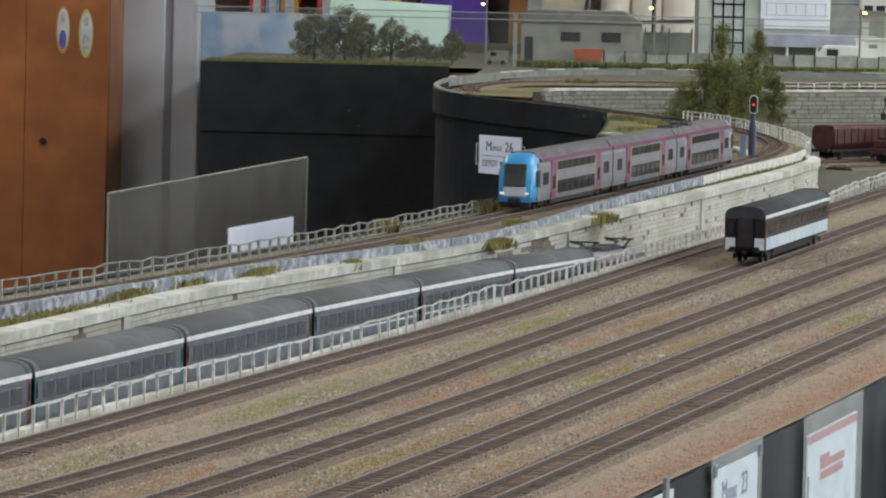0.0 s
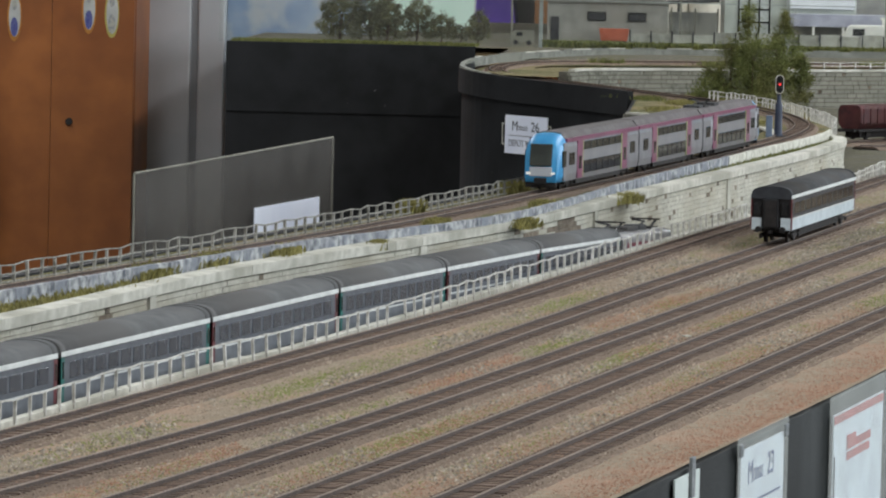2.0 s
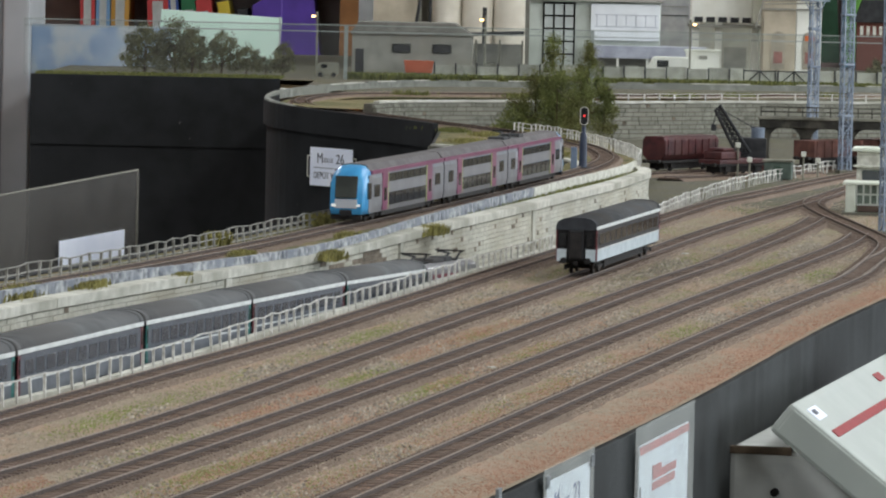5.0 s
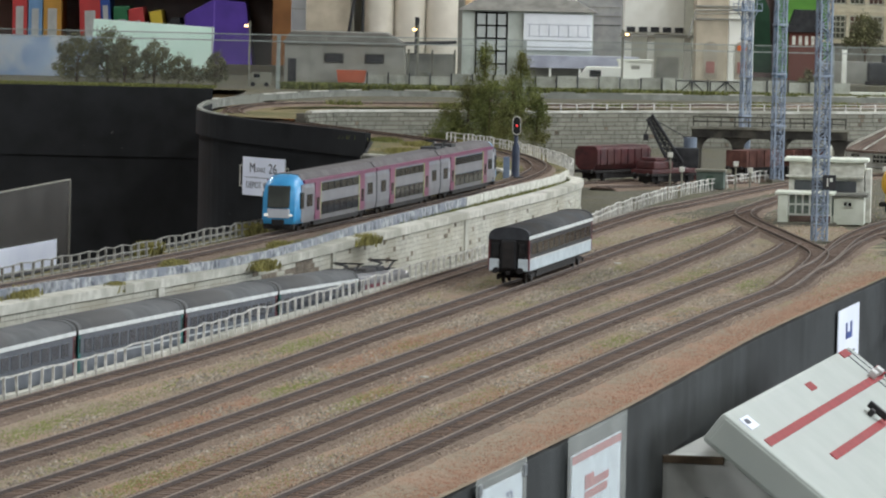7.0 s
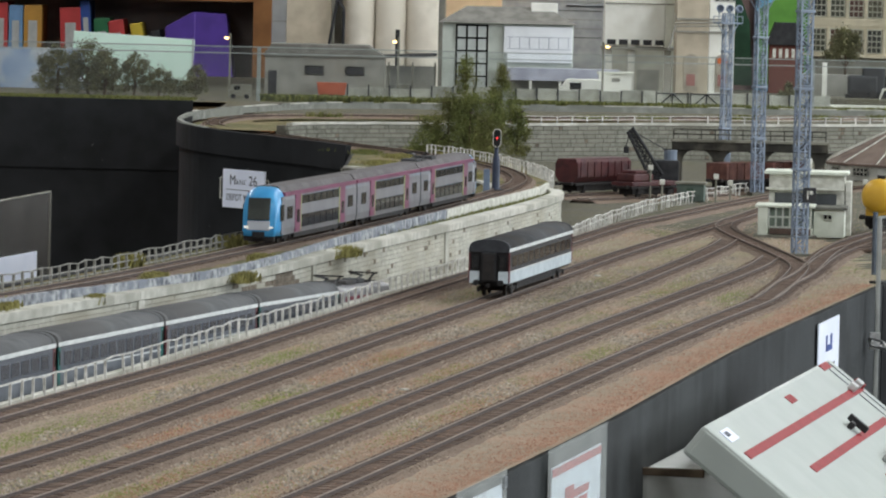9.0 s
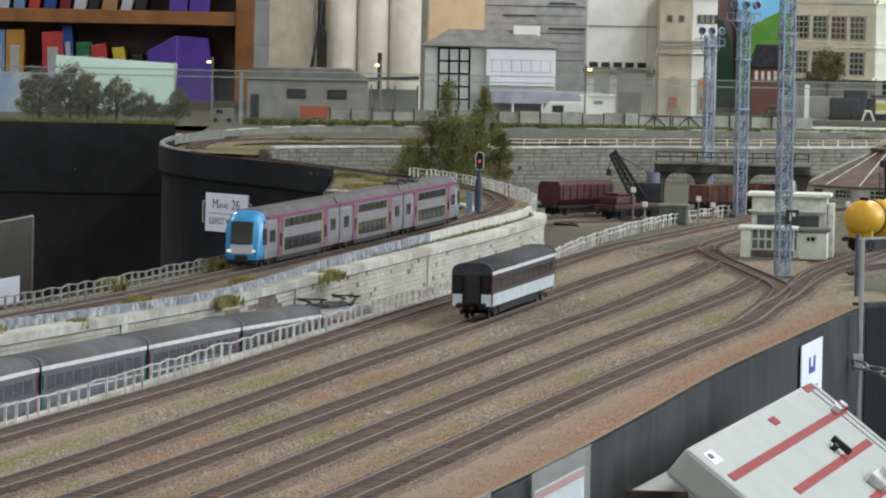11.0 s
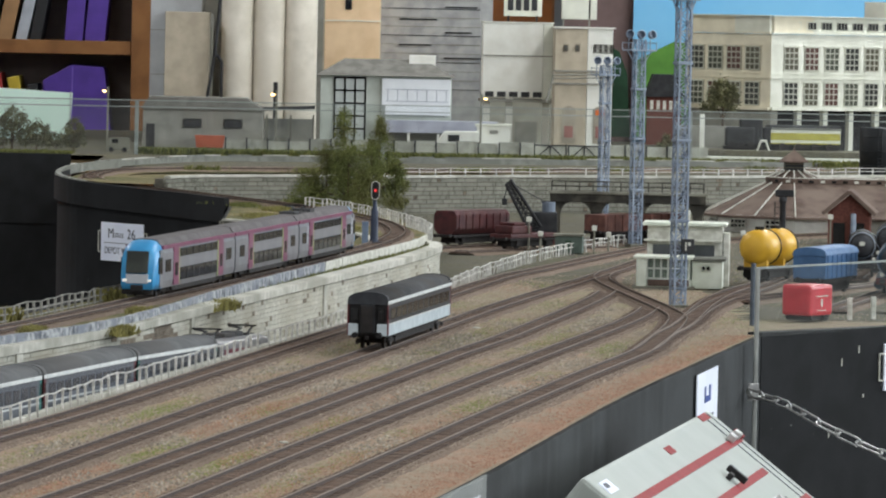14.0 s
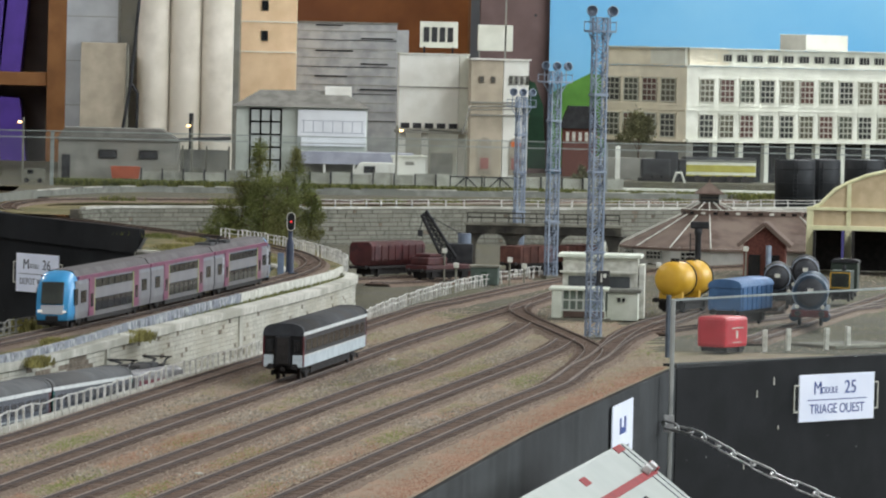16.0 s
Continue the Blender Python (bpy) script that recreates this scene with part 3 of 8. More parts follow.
# ---- loop and far plateau ground ----
bm = bmesh.new()
rows = []
for p, (d, r) in list(zip(UPPER, sides(UPPER)))[165:]:
    rows.append([p + r * u + Vector((0, 0, -0.0058 + noise.noise((p.x * 20, p.y * 20, u * 40)) * 0.001)) for u in (-0.031, -0.026, -0.02, 0.0, 0.03, 0.038)])
quads(bm, rows)
tagged(part("ground", bm, GRASS_SOIL), "earth of the raised loop with dry grass", "ground", kind="structure")
bm = bmesh.new()
for x0, n, y0 in ((-0.795, 6, 8.595), (-0.345, 25, 8.02)):
    st = (10.5 - y0) / 26
    quads(bm, [[(x0 + j * (0.45 / 6 if n == 6 else 0.085), y0 + st * i, 1.0385 + noise.noise((j, i, 7)) * (0.001 if 0 < j < n else 0)) for j in range(n + 1)] for i in range(27)])
far_ground = part("ground", bm, GREY_EARTH)
tagged(far_ground, "grey paved ground of the far industrial modules", "ground", kind="structure")
bm = bmesh.new()
rows = []
for i in range(14):
    x = -0.33 + i * 0.0265
    ya = float(np.interp(x, [-0.33, -0.30, -0.205, -0.180, -0.108, -0.031, 0.02], [7.45, 7.32, 7.275, 7.345, 7.415, 7.465, 7.49]))
    rows.append([(x, ya + (8.10 - ya) * j / 12, 1.0355 + noise.noise((x * 25, j * 0.6, 3)) * 0.001) for j in range(13)])
quads(bm, rows)
tagged(part("ground", bm, GRASS_SOIL), "earth inside the head of the loop", "ground", kind="structure")
bm = bmesh.new()
rows = []
for i in range(36):
    y = 5.80 + i * 0.035
    xa = float(np.interp(y, [5.7, 5.95, 6.05, 6.14, 6.29, 6.425, 7.0, 7.1], [0.02, 0.04, 0.046, 0.019, -0.031, -0.114, -0.113, -0.130]))
    xb = float(np.interp(y, [5.55, 5.90, 6.16, 6.42, 6.68, 6.88, 7.07], [0.02, 0.07, 0.09, 0.073, 0.028, -0.035, -0.11]))
    rows.append([(xa + (xb - xa) * j / 8, y, 1.0203 + noise.noise((j * 0.7, y * 20, 5)) * 0.0008) for j in range(9)])
quads(bm, rows)
tagged(part("ground", bm, GRASS_SOIL), "earth bank with dry grass beside the bend", "ground", kind="structure")
INNER = curve([(-0.205, 7.26), (-0.180, 7.33), (-0.108, 7.40), (-0.031, 7.45), (0.13, 7.52), (0.295, 7.66), (0.46, 7.74), (0.614, 7.85), (0.9, 8.10), (1.4, 8.55)])
stone_wall("stone_wall", INNER, 0.99, 1.0440, 9, 0.017, 0.0008, "grey stone retaining wall below the far line", dark=0.05, stone=BLOCK_GREY, gap=0.0012, joint=DARK_JOINT)
tagged(part("coping", swept(lift(INNER, 0), [(-0.006, 1.0445), (0.003, 1.0445), (0.003, 1.048), (-0.006, 1.048)], wobble=0.0003), CAPSTONE), "pale coping along the far stone wall", "coping", kind="structure")
rail_fence("fence", [p + Vector((-0.02, 0.025, 0)) for p in INNER if p.y > 7.5], 1.046, 0.011, 0.03, "white model fence along the far line", bars=(0.55, 0.97), lean=0.03, thick=0.0007)
OUTER = curve([(-0.357, 7.67), (-0.345, 7.82), (-0.287, 8.06), (-0.17, 8.38), (0.02, 8.47), (0.3, 8.55), (0.8, 8.72), (1.5, 9.0)])
tagged(part("parapet", swept(lift(OUTER, 0), [(-0.005, 1.035), (0.0, 1.035), (0.0, 1.0475), (-0.005, 1.0475)], wobble=0.0006), PARAPET_GREY), "weathered grey parapet along the far line", "parapet", kind="structure")
FAR_CAP = thing("coping", "broken pale coping stones on the far parapet", "coping", kind="structure")
for i in range(0, len(OUTER) - 4, 3):
    if random.random() < 0.75:
        part("cap_stone", swept(lift(OUTER[i:i + random.choice((3, 4))], 0), [(-0.006, 1.0476), (0.001, 1.0476), (0.001, 1.0488 + random.uniform(0, 0.0012)), (-0.006, 1.0490)]), CAPSTONE if random.random() < 0.45 else PARAPET_GREY, FAR_CAP)


# ---- rolling stock ----
ROOF_GREY = mat("coach_roof_grey", "505153", "434446", 90, 0.85, bump=0.1, c="4a4847", cscale=20, spec=0.15)
COACH_DARK = mat("coach_dark_band", "2c2b2e", "232225", 120, 0.4, bump=0.05)
COACH_GREY = mat("coach_grey_band", "5a5e66", "4c5058", 120, 0.4, bump=0.05)
COACH_WHITE = mat("coach_pale_band", "c9d3d8", "b5c0c6", 90, 0.4, bump=0.05)
COACH_WAIST = mat("coach_waist_grey", "6e7279", "5d6168", 90, 0.4, bump=0.05)
GLAZE_GREY = mat("grey_coach_glazing", "4d5057", "42454c", 60, 0.2, bump=0)
STRIPE_WHITE = mat("coach_white_stripe", "dcdfdd", "c8cbca", 90, 0.4, bump=0.05)
BLACK_PLASTIC = mat("black_plastic", "1c1b1d", "131214", 120, 0.5, bump=0.1)
ROOF_END = mat("dark_slate_roof_end", "3c3e42", "303236", 90, 0.7, bump=0.08, spec=0.2)
UNDER = mat("underframe_grime", "2b2726", "1c1918", 150, 0.8, bump=0.3)
COACH_ROOF = mat("train_roof_grey", "6a6b6c", "5c5d5e", 60, 0.85, bump=0.1, spec=0.15, c="636262", cscale=14)
DOOR_RED = mat("coach_door_red", "66262c", "571e24", 100, 0.45, bump=0.05)
DOOR_TEAL = mat("coach_door_teal", "1f6d66", "195a55", 100, 0.45, bump=0.05)
WINDOW_DARK = mat("dark_window_glazing", "1a1b1e", "121316", 60, 0.12, bump=0, spec=0.6)
WHEEL = mat("wheel_steel", "3a3330", "262120", 150, 0.5, 0.6, bump=0.1)
TAIL_RED = glow("tail_lamp", (0.9, 0.05, 0.03, 1), 3.0)


def along(path, s):
    """Point at a length along a path."""
    for a, b in zip(path, path[1:]):
        L = (b - a).length
        if s <= L:
            return a.lerp(b, s / L)
        s -= L
    return path[-1].copy()


def reach(path, y):
    """Length along a path up to where it passes y."""
    s = 0
    for a, b in zip(path, path[1:]):
        if b.y >= y:
            return s + (b - a).length * (y - a.y) / max(1e-9, b.y - a.y)
        s += (b - a).length
    return s


def ride(ob, path, s, length):
    """Stands a vehicle with its near end s along a path."""
    a, b = along(path, s), along(path, s + length)
    d = (b - a).normalized()
    r = Vector((d.y, -d.x, 0)).normalized()
    u = r.cross(d)
    m = Matrix(((r.x, d.x, u.x), (r.y, d.y, u.y), (r.z, d.z, u.z))).to_4x4()
    m.translation = a
    ob.matrix_basis = m
    return ob


def shell(w, z0, z1, rise, n=10):
    """Outline of a coach body with a rounded roof."""
    pts = [(-w, z0), (-w, z1)]
    for i in range(1, n):
        a = math.pi - math.pi * i / n
        pts.append((math.copysign(abs(math.cos(a)) ** 0.75, math.cos(a)) * w * 0.985, z1 + rise * math.sin(a) ** 0.8))
    return pts + [(w, z1), (w, z0)]


def bogie(parent, y):
    bm = bmesh.new()
    for s in (-1, 1):
        box(bm, s * 0.0105, s * 0.0125, y - 0.017, y + 0.017, 0.0045, 0.0075, 0.0004)
        for dy in (-0.0145, 0.0145):
            box(bm, s * 0.0125, s * 0.0138, y + dy - 0.0022, y + dy + 0.0022, 0.0035, 0.007, 0.0004)
    box(bm, -0.0105, 0.0105, y - 0.004, y + 0.004, 0.005, 0.010)
    b = part("bogie", bm, UNDER, parent)
    for dy in (-0.0145, 0.0145):
        bm = bmesh.new()
        for s in (-1, 1):
            rod(bm, (s * 0.0075, y + dy, 0.0053), (s * 0.0098, y + dy, 0.0053), 0.0053, 16)
        rod(bm, (-0.008, y + dy, 0.0053), (0.008, y + dy, 0.0053), 0.001, 6)
        part("wheelset", bm, WHEEL, b)


def coach(label, L, band, stripe, lower, doors, group, roof=ROOF_GREY, dark_end=True, glazing=False):
    """A long bogie coach; its near end is at the origin and it reaches along y."""
    top = thing("passenger_coach", label, "railway coach", group)
    W = 0.0163
    bm = bmesh.new()
    extrude(bm, [(-W + 0.0004, 0.0118), (-W + 0.0004, 0.037), (W - 0.0004, 0.037), (W - 0.0004, 0.0118)], 0.0015, L - 0.0015)
    part("body", bm, BLACK_PLASTIC if dark_end else band, top)
    bm = bmesh.new()
    extrude(bm, shell(W, 0.0372, 0.0392, 0.0073), 0.0, L, smooth=True)
    part("roof", bm, roof, top)
    for e0, e1 in ((-0.0006, 0.0075), (L - 0.0075, L + 0.0006)):
        part("roof_end", extrude(bmesh.new(), shell(W + 0.0002, 0.0366, 0.0393, 0.0075), e0, e1, smooth=True), ROOF_END if dark_end and not glazing else roof, top, "dark rounded roof end")
    for s in (-1, 1):
        part("window_band", boxed(s * (W - 0.0006), s * W, 0.006, L - 0.006, 0.0215, 0.0366), band, top)
        part("waist_panel", boxed(s * (W - 0.0006), s * (W + 0.0001), 0.006, L - 0.006, 0.0117, 0.0213), lower, top)
        part("waist_line", boxed(s * (W - 0.0006), s * (W + 0.0004), 0.006, L - 0.006, 0.0204, 0.0214), stripe, top)
        part("eave_stripe", boxed(s * (W - 0.0006), s * (W + 0.0004), 0.0, L, 0.0368, 0.0396, 0.0003), stripe, top)
        for y0 in (0.0005, L - 0.0060):
            d = part("door", boxed(s * (W - 0.0006), s * (W + 0.0002), y0, y0 + 0.0055, 0.0125, 0.0364, 0.0002), doors, top)
            part("pane", boxed(s * W, s * (W + 0.0004), y0 + 0.0015, y0 + 0.004, 0.025, 0.034), WINDOW_DARK, d)
        n = 11
        for i in range(n):
            y0 = 0.013 + (L - 0.026) * i / n
            part("window", boxed(s * (W - 0.0002), s * (W + 0.00025), y0 + 0.0022, y0 + (L - 0.026) / n - 0.0022, 0.0245, 0.0335, 0.0002), GLAZE_GREY if glazing else WINDOW_DARK, top)
    part("battery_box", boxed(-0.0125, 0.0125, 0.068, L - 0.068, 0.0042, 0.0100, 0.0006), UNDER, top)
    for e, y0 in ((-1, 0.0), (1, L)):
        bm = bmesh.new()
        box(bm, -0.0062, 0.0062, y0 - 0.0028 if e < 0 else y0 - 0.0015, y0 + 0.0015 if e < 0 else y0 + 0.0028, 0.013, 0.0365, 0.0012)
        part("gangway", bm, BLACK_PLASTIC, top)
        yy = y0 + e * 0.003
        part("gangway_door", boxed(-0.0042, 0.0042, yy - 0.0003, yy + 0.0003, 0.0148, 0.0345), UNDER, top)
        for s in (-1, 1):
            ye = y0 + (0.0012 if e < 0 else -0.0012)
            part("end_panel", boxed(s * 0.0078, s * (W - 0.0006), min(ye, ye + e * 0.0012), max(ye, ye + e * 0.0012), 0.0117, 0.0213), lower, top)
            part("end_window", boxed(s * 0.0085, s * 0.0135, min(ye, ye + e * 0.0016), max(ye, ye + e * 0.0016), 0.0235, 0.0335, 0.0003), WINDOW_DARK, top)
            part("buffer", rodded((s * 0.0098, y0, 0.0122), (s * 0.0098, y0 + e * 0.0048, 0.0122), 0.0024, 12), BLACK_PLASTIC, top)
    for yb in (0.045, L - 0.045):
        bogie(top, yb)
    bm = bmesh.new()
    for y0, y1, w in ((0.085, 0.11, 0.011), (0.118, 0.132, 0.012), (0.145, 0.178, 0.0105)):
        box(bm, -w, w, y0, y1, 0.0045, 0.0115, 0.0006)
    box(bm, -0.0145, 0.0145, 0.004, L - 0.004, 0.0098, 0.0119)
    part("underframe", bm, UNDER, top)
    bm = bmesh.new()
    box(bm, -0.0015, 0.0015, -0.004, 0.002, 0.0085, 0.0115, 0.0005)
    part("coupling", bm, UNDER, top)
    return top


lone = coach("dark grey and white passenger coach standing alone on a yard track", 0.345, COACH_DARK, STRIPE_WHITE, COACH_WHITE, DOOR_RED, "passenger coaches")
P1 = [Vector((p.x, p.y, 1.0)) for p in T1]
ride(lone, P1, reach(P1, 4.298), 0.345)
first = coach("grey passenger coach with white stripes in the sunken train", 0.270, COACH_GREY, STRIPE_WHITE, COACH_WAIST, DOOR_TEAL, "coaches of the sunken train", COACH_ROOF, glazing=True)
second = coach("grey passenger coach with dark red doors in the sunken train", 0.270, COACH_GREY, STRIPE_WHITE, COACH_WAIST, DOOR_RED, "coaches of the sunken train", COACH_ROOF, glazing=True)
LOCO_AT = reach(TRENCH, 4.213)
ride(first, TRENCH, LOCO_AT - 0.2755, 0.270)
ride(second, TRENCH, LOCO_AT - 2 * 0.2755, 0.270)
for k in range(3, 8):
    if LOCO_AT - k * 0.2755 > 0.0:
        ride(copy_thing(second if k in (4, 6) else first, Matrix()), TRENCH, LOCO_AT - k * 0.2755, 0.270)


def pantograph(parent, y, z, material, up=0.004):
    pan = part("pantograph", boxed(-0.007, 0.007, y - 0.014, y + 0.014, z - 0.001, z + 0.0004, 0.0003), material, parent, "folded dark pantograph")
    for s in (-1, 1):
        part("lower_arm", rodded((s * 0.006, y - 0.010, z), (s * 0.004, y + 0.012, z + up), 0.0010, 6), material, pan)
        part("upper_arm", rodded((s * 0.004, y + 0.012, z + up), (s * 0.010, y - 0.006, z + up * 1.6), 0.0009, 6), material, pan)
    for dy in (-0.006, -0.003):
        part("contact_bar", rodded((-0.012, y + dy, z + up * 1.7), (0.012, y + dy, z + up * 1.7), 0.0006, 6), material, pan)


LOCO_GREY = mat("loco_silver_grey", "8f8e8e", "77767a", 90, 0.45, bump=0.05)
LOCO_RED = mat("loco_dark_red", "7c3444", "672a38", 90, 0.45, bump=0.05)
LOCO_PALE = mat("loco_pale_panel", "aebfcc", "9bb0bf", 60, 0.4, bump=0.03)
loco = thing("electric_locomotive", "silver and dark red electric locomotive leading the sunken train", "locomotive", "coaches of the sunken train")
bm = bmesh.new()
extrude(bm, shell(0.0162, 0.011, 0.037, 0.0055), 0.004, 0.196, smooth=False)
part("body", bm, LOCO_GREY, loco)
for s in (-1, 1):
    part("side_panel", boxed(s * 0.0160, s * 0.0166, 0.022, 0.158, 0.0145, 0.034), LOCO_RED, loco)
    for y0, y1 in ((0.030, 0.150),):
        part("grille", boxed(s * 0.0164, s * 0.0170, y0, y1, 0.018, 0.031, 0.0003), LOCO_PALE, loco)
part("roof_box", boxed(-0.008, 0.008, 0.06, 0.10, 0.042, 0.0455, 0.001), ROOF_GREY, loco)
part("roof_box", boxed(-0.007, 0.007, 0.11, 0.135, 0.042, 0.0462, 0.001), ROOF_GREY, loco)
pantograph(loco, 0.035, 0.0432, BLACK_PLASTIC)
pantograph(loco, 0.165, 0.0432, BLACK_PLASTIC)
for yb in (0.045, 0.155):
    bogie(loco, yb)
ride(loco, TRENCH, LOCO_AT, 0.20)

# double-deck railcar on the main line
DECK_GREY = mat("railcar_pale_grey", "87868a", "767579", 60, 0.35, bump=0.03)
DECK_PINK = mat("railcar_raspberry", "854a66", "733c57", 60, 0.35, bump=0.03)
DECK_SCREEN = mat("railcar_windscreen", "4c4f4b", "3a3d3a", 40, 0.12, bump=0)
DECK_LIME = mat("railcar_lime", "a3aa7c", "949b6e", 60, 0.4, bump=0.02)
DECK_BLUE = mat("railcar_sky_blue", "4fa3d6", "3f92c8", 60, 0.3, bump=0.02)
DECK_ROOF = mat("railcar_roof_grey", "6f6b6b", "5f5b5b", 60, 0.8, bump=0.08, spec=0.2)
DECK_WHITE = mat("railcar_white", "bcc0c7", "b0b4bb", 60, 0.35, bump=0.02)
LAMP_WHITE = glow("head_lamp", (1.0, 0.97, 0.9, 1), 0.25)


def railcar_body(w, z0, zs, z1):
    return [(-w * 0.93, z0), (-w, z0 + 0.006), (-w, zs - 0.006), (-w * 0.88, zs), (-w * 0.62, z1 - 0.001), (-w * 0.3, z1), (w * 0.3, z1), (w * 0.62, z1 - 0.001), (w * 0.88, zs), (w, zs - 0.006), (w, z0 + 0.006), (w * 0.93, z0)]


def railcar(label, L, cab, panto=False):
    """One car of the double-deck railcar; cab: -1 at the near end, 1 at the far end, 0 none."""
    top = thing("railcar_car", label, "railcar", "cars of the double-deck train")
    W = 0.0163
    y0, y1 = (0.030 if cab < 0 else 0.002), (L - 0.030 if cab > 0 else L - 0.002)
    part("body", extrude(bmesh.new(), railcar_body(W, 0.0075, 0.0435, 0.0490), y0, y1), DECK_GREY, top)
    part("roof", extrude(bmesh.new(), [(-W * 0.86, 0.0440), (-W * 0.62, 0.0490), (-W * 0.3, 0.0497), (W * 0.3, 0.0497), (W * 0.62, 0.0490), (W * 0.86, 0.0440)], y0, y1, smooth=False), DECK_ROOF, top)
    for s in (-1, 1):
        part("roof_edge", boxed(s * W * 0.80, s * (W + 0.0001), y0, y1, 0.0408, 0.0440, 0.0004), DECK_PINK, top)
        c0, c1 = y0 + (0.064 if cab < 0 else 0.075), y1 - (0.064 if cab > 0 else 0.075)
        if cab == 0:
            c0, c1 = y0 + 0.082, y1 - 0.082
        for a in (c0 - 0.022, c1):
            d = part("door", boxed(s * (W - 0.0004), s * (W + 0.0005), a, a + 0.022, 0.0085, 0.0410, 0.0003), DECK_PINK, top, "raspberry door bay")
            part("pane", boxed(s * W, s * (W + 0.0008), a + 0.006, a + 0.016, 0.0165, 0.0275), WINDOW_DARK, d)
            ya = a + 0.022 if a < c0 else a - 0.004
            part("lime_band", boxed(s * (W - 0.0004), s * (W + 0.0004), ya, ya + 0.004, 0.0085, 0.0405), DECK_LIME, top, "pale lime band")
        for z, zh in ((0.0120, 0.0108), (0.0322, 0.0072)):
            part("window_band", boxed(s * (W - 0.0004), s * (W + 0.0005), c0 + 0.006, c1 - 0.006, z, z + zh, 0.0003), WINDOW_DARK, top, "long dark window band")
            n = 6
            for i in range(1, n):
                yy = c0 + 0.006 + (c1 - c0 - 0.012) * i / n
                part("window_bar", boxed(s * W, s * (W + 0.0008), yy - 0.0006, yy + 0.0006, z, z + zh), COACH_DARK, top)
        for e0, e1 in ((y0, c0 - 0.022), (c1 + 0.022, y1)):
            if e1 - e0 > 0.03:
                m = (e0 + e1) / 2
                part("window", boxed(s * (W - 0.0004), s * (W + 0.0005), m - 0.012, m + 0.010, 0.021, 0.0315, 0.0003), WINDOW_DARK, top)
                if panto:
                    [part("white_panel", boxed(s * (W - 0.0004), s * (W + 0.0004), m + 0.015, m + 0.021, zz, zz + 0.007, 0.0003), DECK_WHITE, top) for zz in (0.020, 0.030)]
    if cab:
        f = -1 if cab < 0 else 1
        ye = 0.0 if cab < 0 else L
        yb = y0 if cab < 0 else y1
        prof = railcar_body(W, 0.0075, 0.0435, 0.0490)
        bm = bmesh.new()
        rows = []
        for t, wx, drop in ((0, 1.0, 0.0), (0.35, 0.99, 0.0005), (0.7, 0.95, 0.004), (0.9, 0.90, 0.010), (1.0, 0.84, 0.016)):
            rows.append([(x * wx, yb + (ye - yb) * (t - (0.16 * max(0, (z - 0.02) / 0.03) if t > 0.6 else 0)), 0.0075 + (z - 0.0075) * (1 - drop / 0.0415 * 0.55)) for x, z in prof])
        vs = quads(bm, rows, wrap=True)
        bm.faces.new(vs[-1])
        for fc in bm.faces:
            fc.smooth = True
        bmesh.ops.recalc_face_normals(bm, faces=list(bm.faces))
        c = part("cab", bm, DECK_BLUE, top, "sky blue rounded cab")
        yf = ye + f * 0.0006
        yl = ye - f * 0.0042
        tilt = Matrix.Translation((0, ye - f * 0.0005, 0.0272)) @ Matrix.Rotation(f * 0.20, 4, "X")
        part("windscreen", boxed(-0.0096, 0.0096, -0.0012, 0.0012, -0.0060, 0.0132, 0.0006, m=tilt), DECK_SCREEN, c, "dark raked windscreen")
        part("nose_panel", boxed(-0.0098, 0.0098, min(yf, yf - f * 0.002), max(yf, yf - f * 0.002), 0.0125, 0.0205, 0.0006), DECK_WHITE, c, "pale grey nose panel")
        part("coupler_cover", boxed(-0.0055, 0.0055, min(ye, ye + f * 0.002), max(ye, ye + f * 0.002), 0.0055, 0.0115, 0.001), BLACK_PLASTIC, c)
        for s in (-1, 1):
            part("headlight", boxed(s * 0.0088, s * 0.0122, min(yl, yf), max(yl, yf), 0.0142, 0.0160, 0.0003), LAMP_WHITE, c, "lit white headlight")
            part("side_window", boxed(s * (W - 0.0006), s * (W + 0.0004), yb + (ye - yb) * 0.12 if f > 0 else yb + (ye - yb) * 0.55, yb + (ye - yb) * 0.55 if f > 0 else yb + (ye - yb) * 0.12, 0.020, 0.034, 0.0003), WINDOW_DARK, c)
            part("side_panel", boxed(s * (W - 0.0008), s * (W + 0.0002), min(yb, yb + (ye - yb) * 0.42), max(yb, yb + (ye - yb) * 0.42), 0.0085, 0.0405, 0.0003), DECK_GREY, c, "pale grey cab side")
        part("snowplough", boxed(-0.0135, 0.0135, min(ye - f * 0.001, ye - f * 0.006), max(ye - f * 0.001, ye - f * 0.006), 0.003, 0.008, 0.001), UNDER, top)
    for yb in (0.05, L - 0.05):
        bogie(top, yb)
    part("skirt", boxed(-0.0150, 0.0150, 0.075, L - 0.075, 0.0035, 0.0085, 0.0006), UNDER, top)
    if cab <= 0:
        part("gangway", boxed(-0.011, 0.011, L - 0.003, L + 0.003, 0.009, 0.044, 0.0008), UNDER, top)
    if panto:
        pantograph(top, 0.07, 0.0502, BLACK_PLASTIC)
        part("roof_box", boxed(-0.009, 0.009, 0.10, 0.125, 0.049, 0.0525, 0.0006), ROOF_GREY, top)
        part("roof_box", boxed(-0.008, 0.008, 0.02, 0.045, 0.049, 0.052, 0.0006), ROOF_GREY, top)
    return top


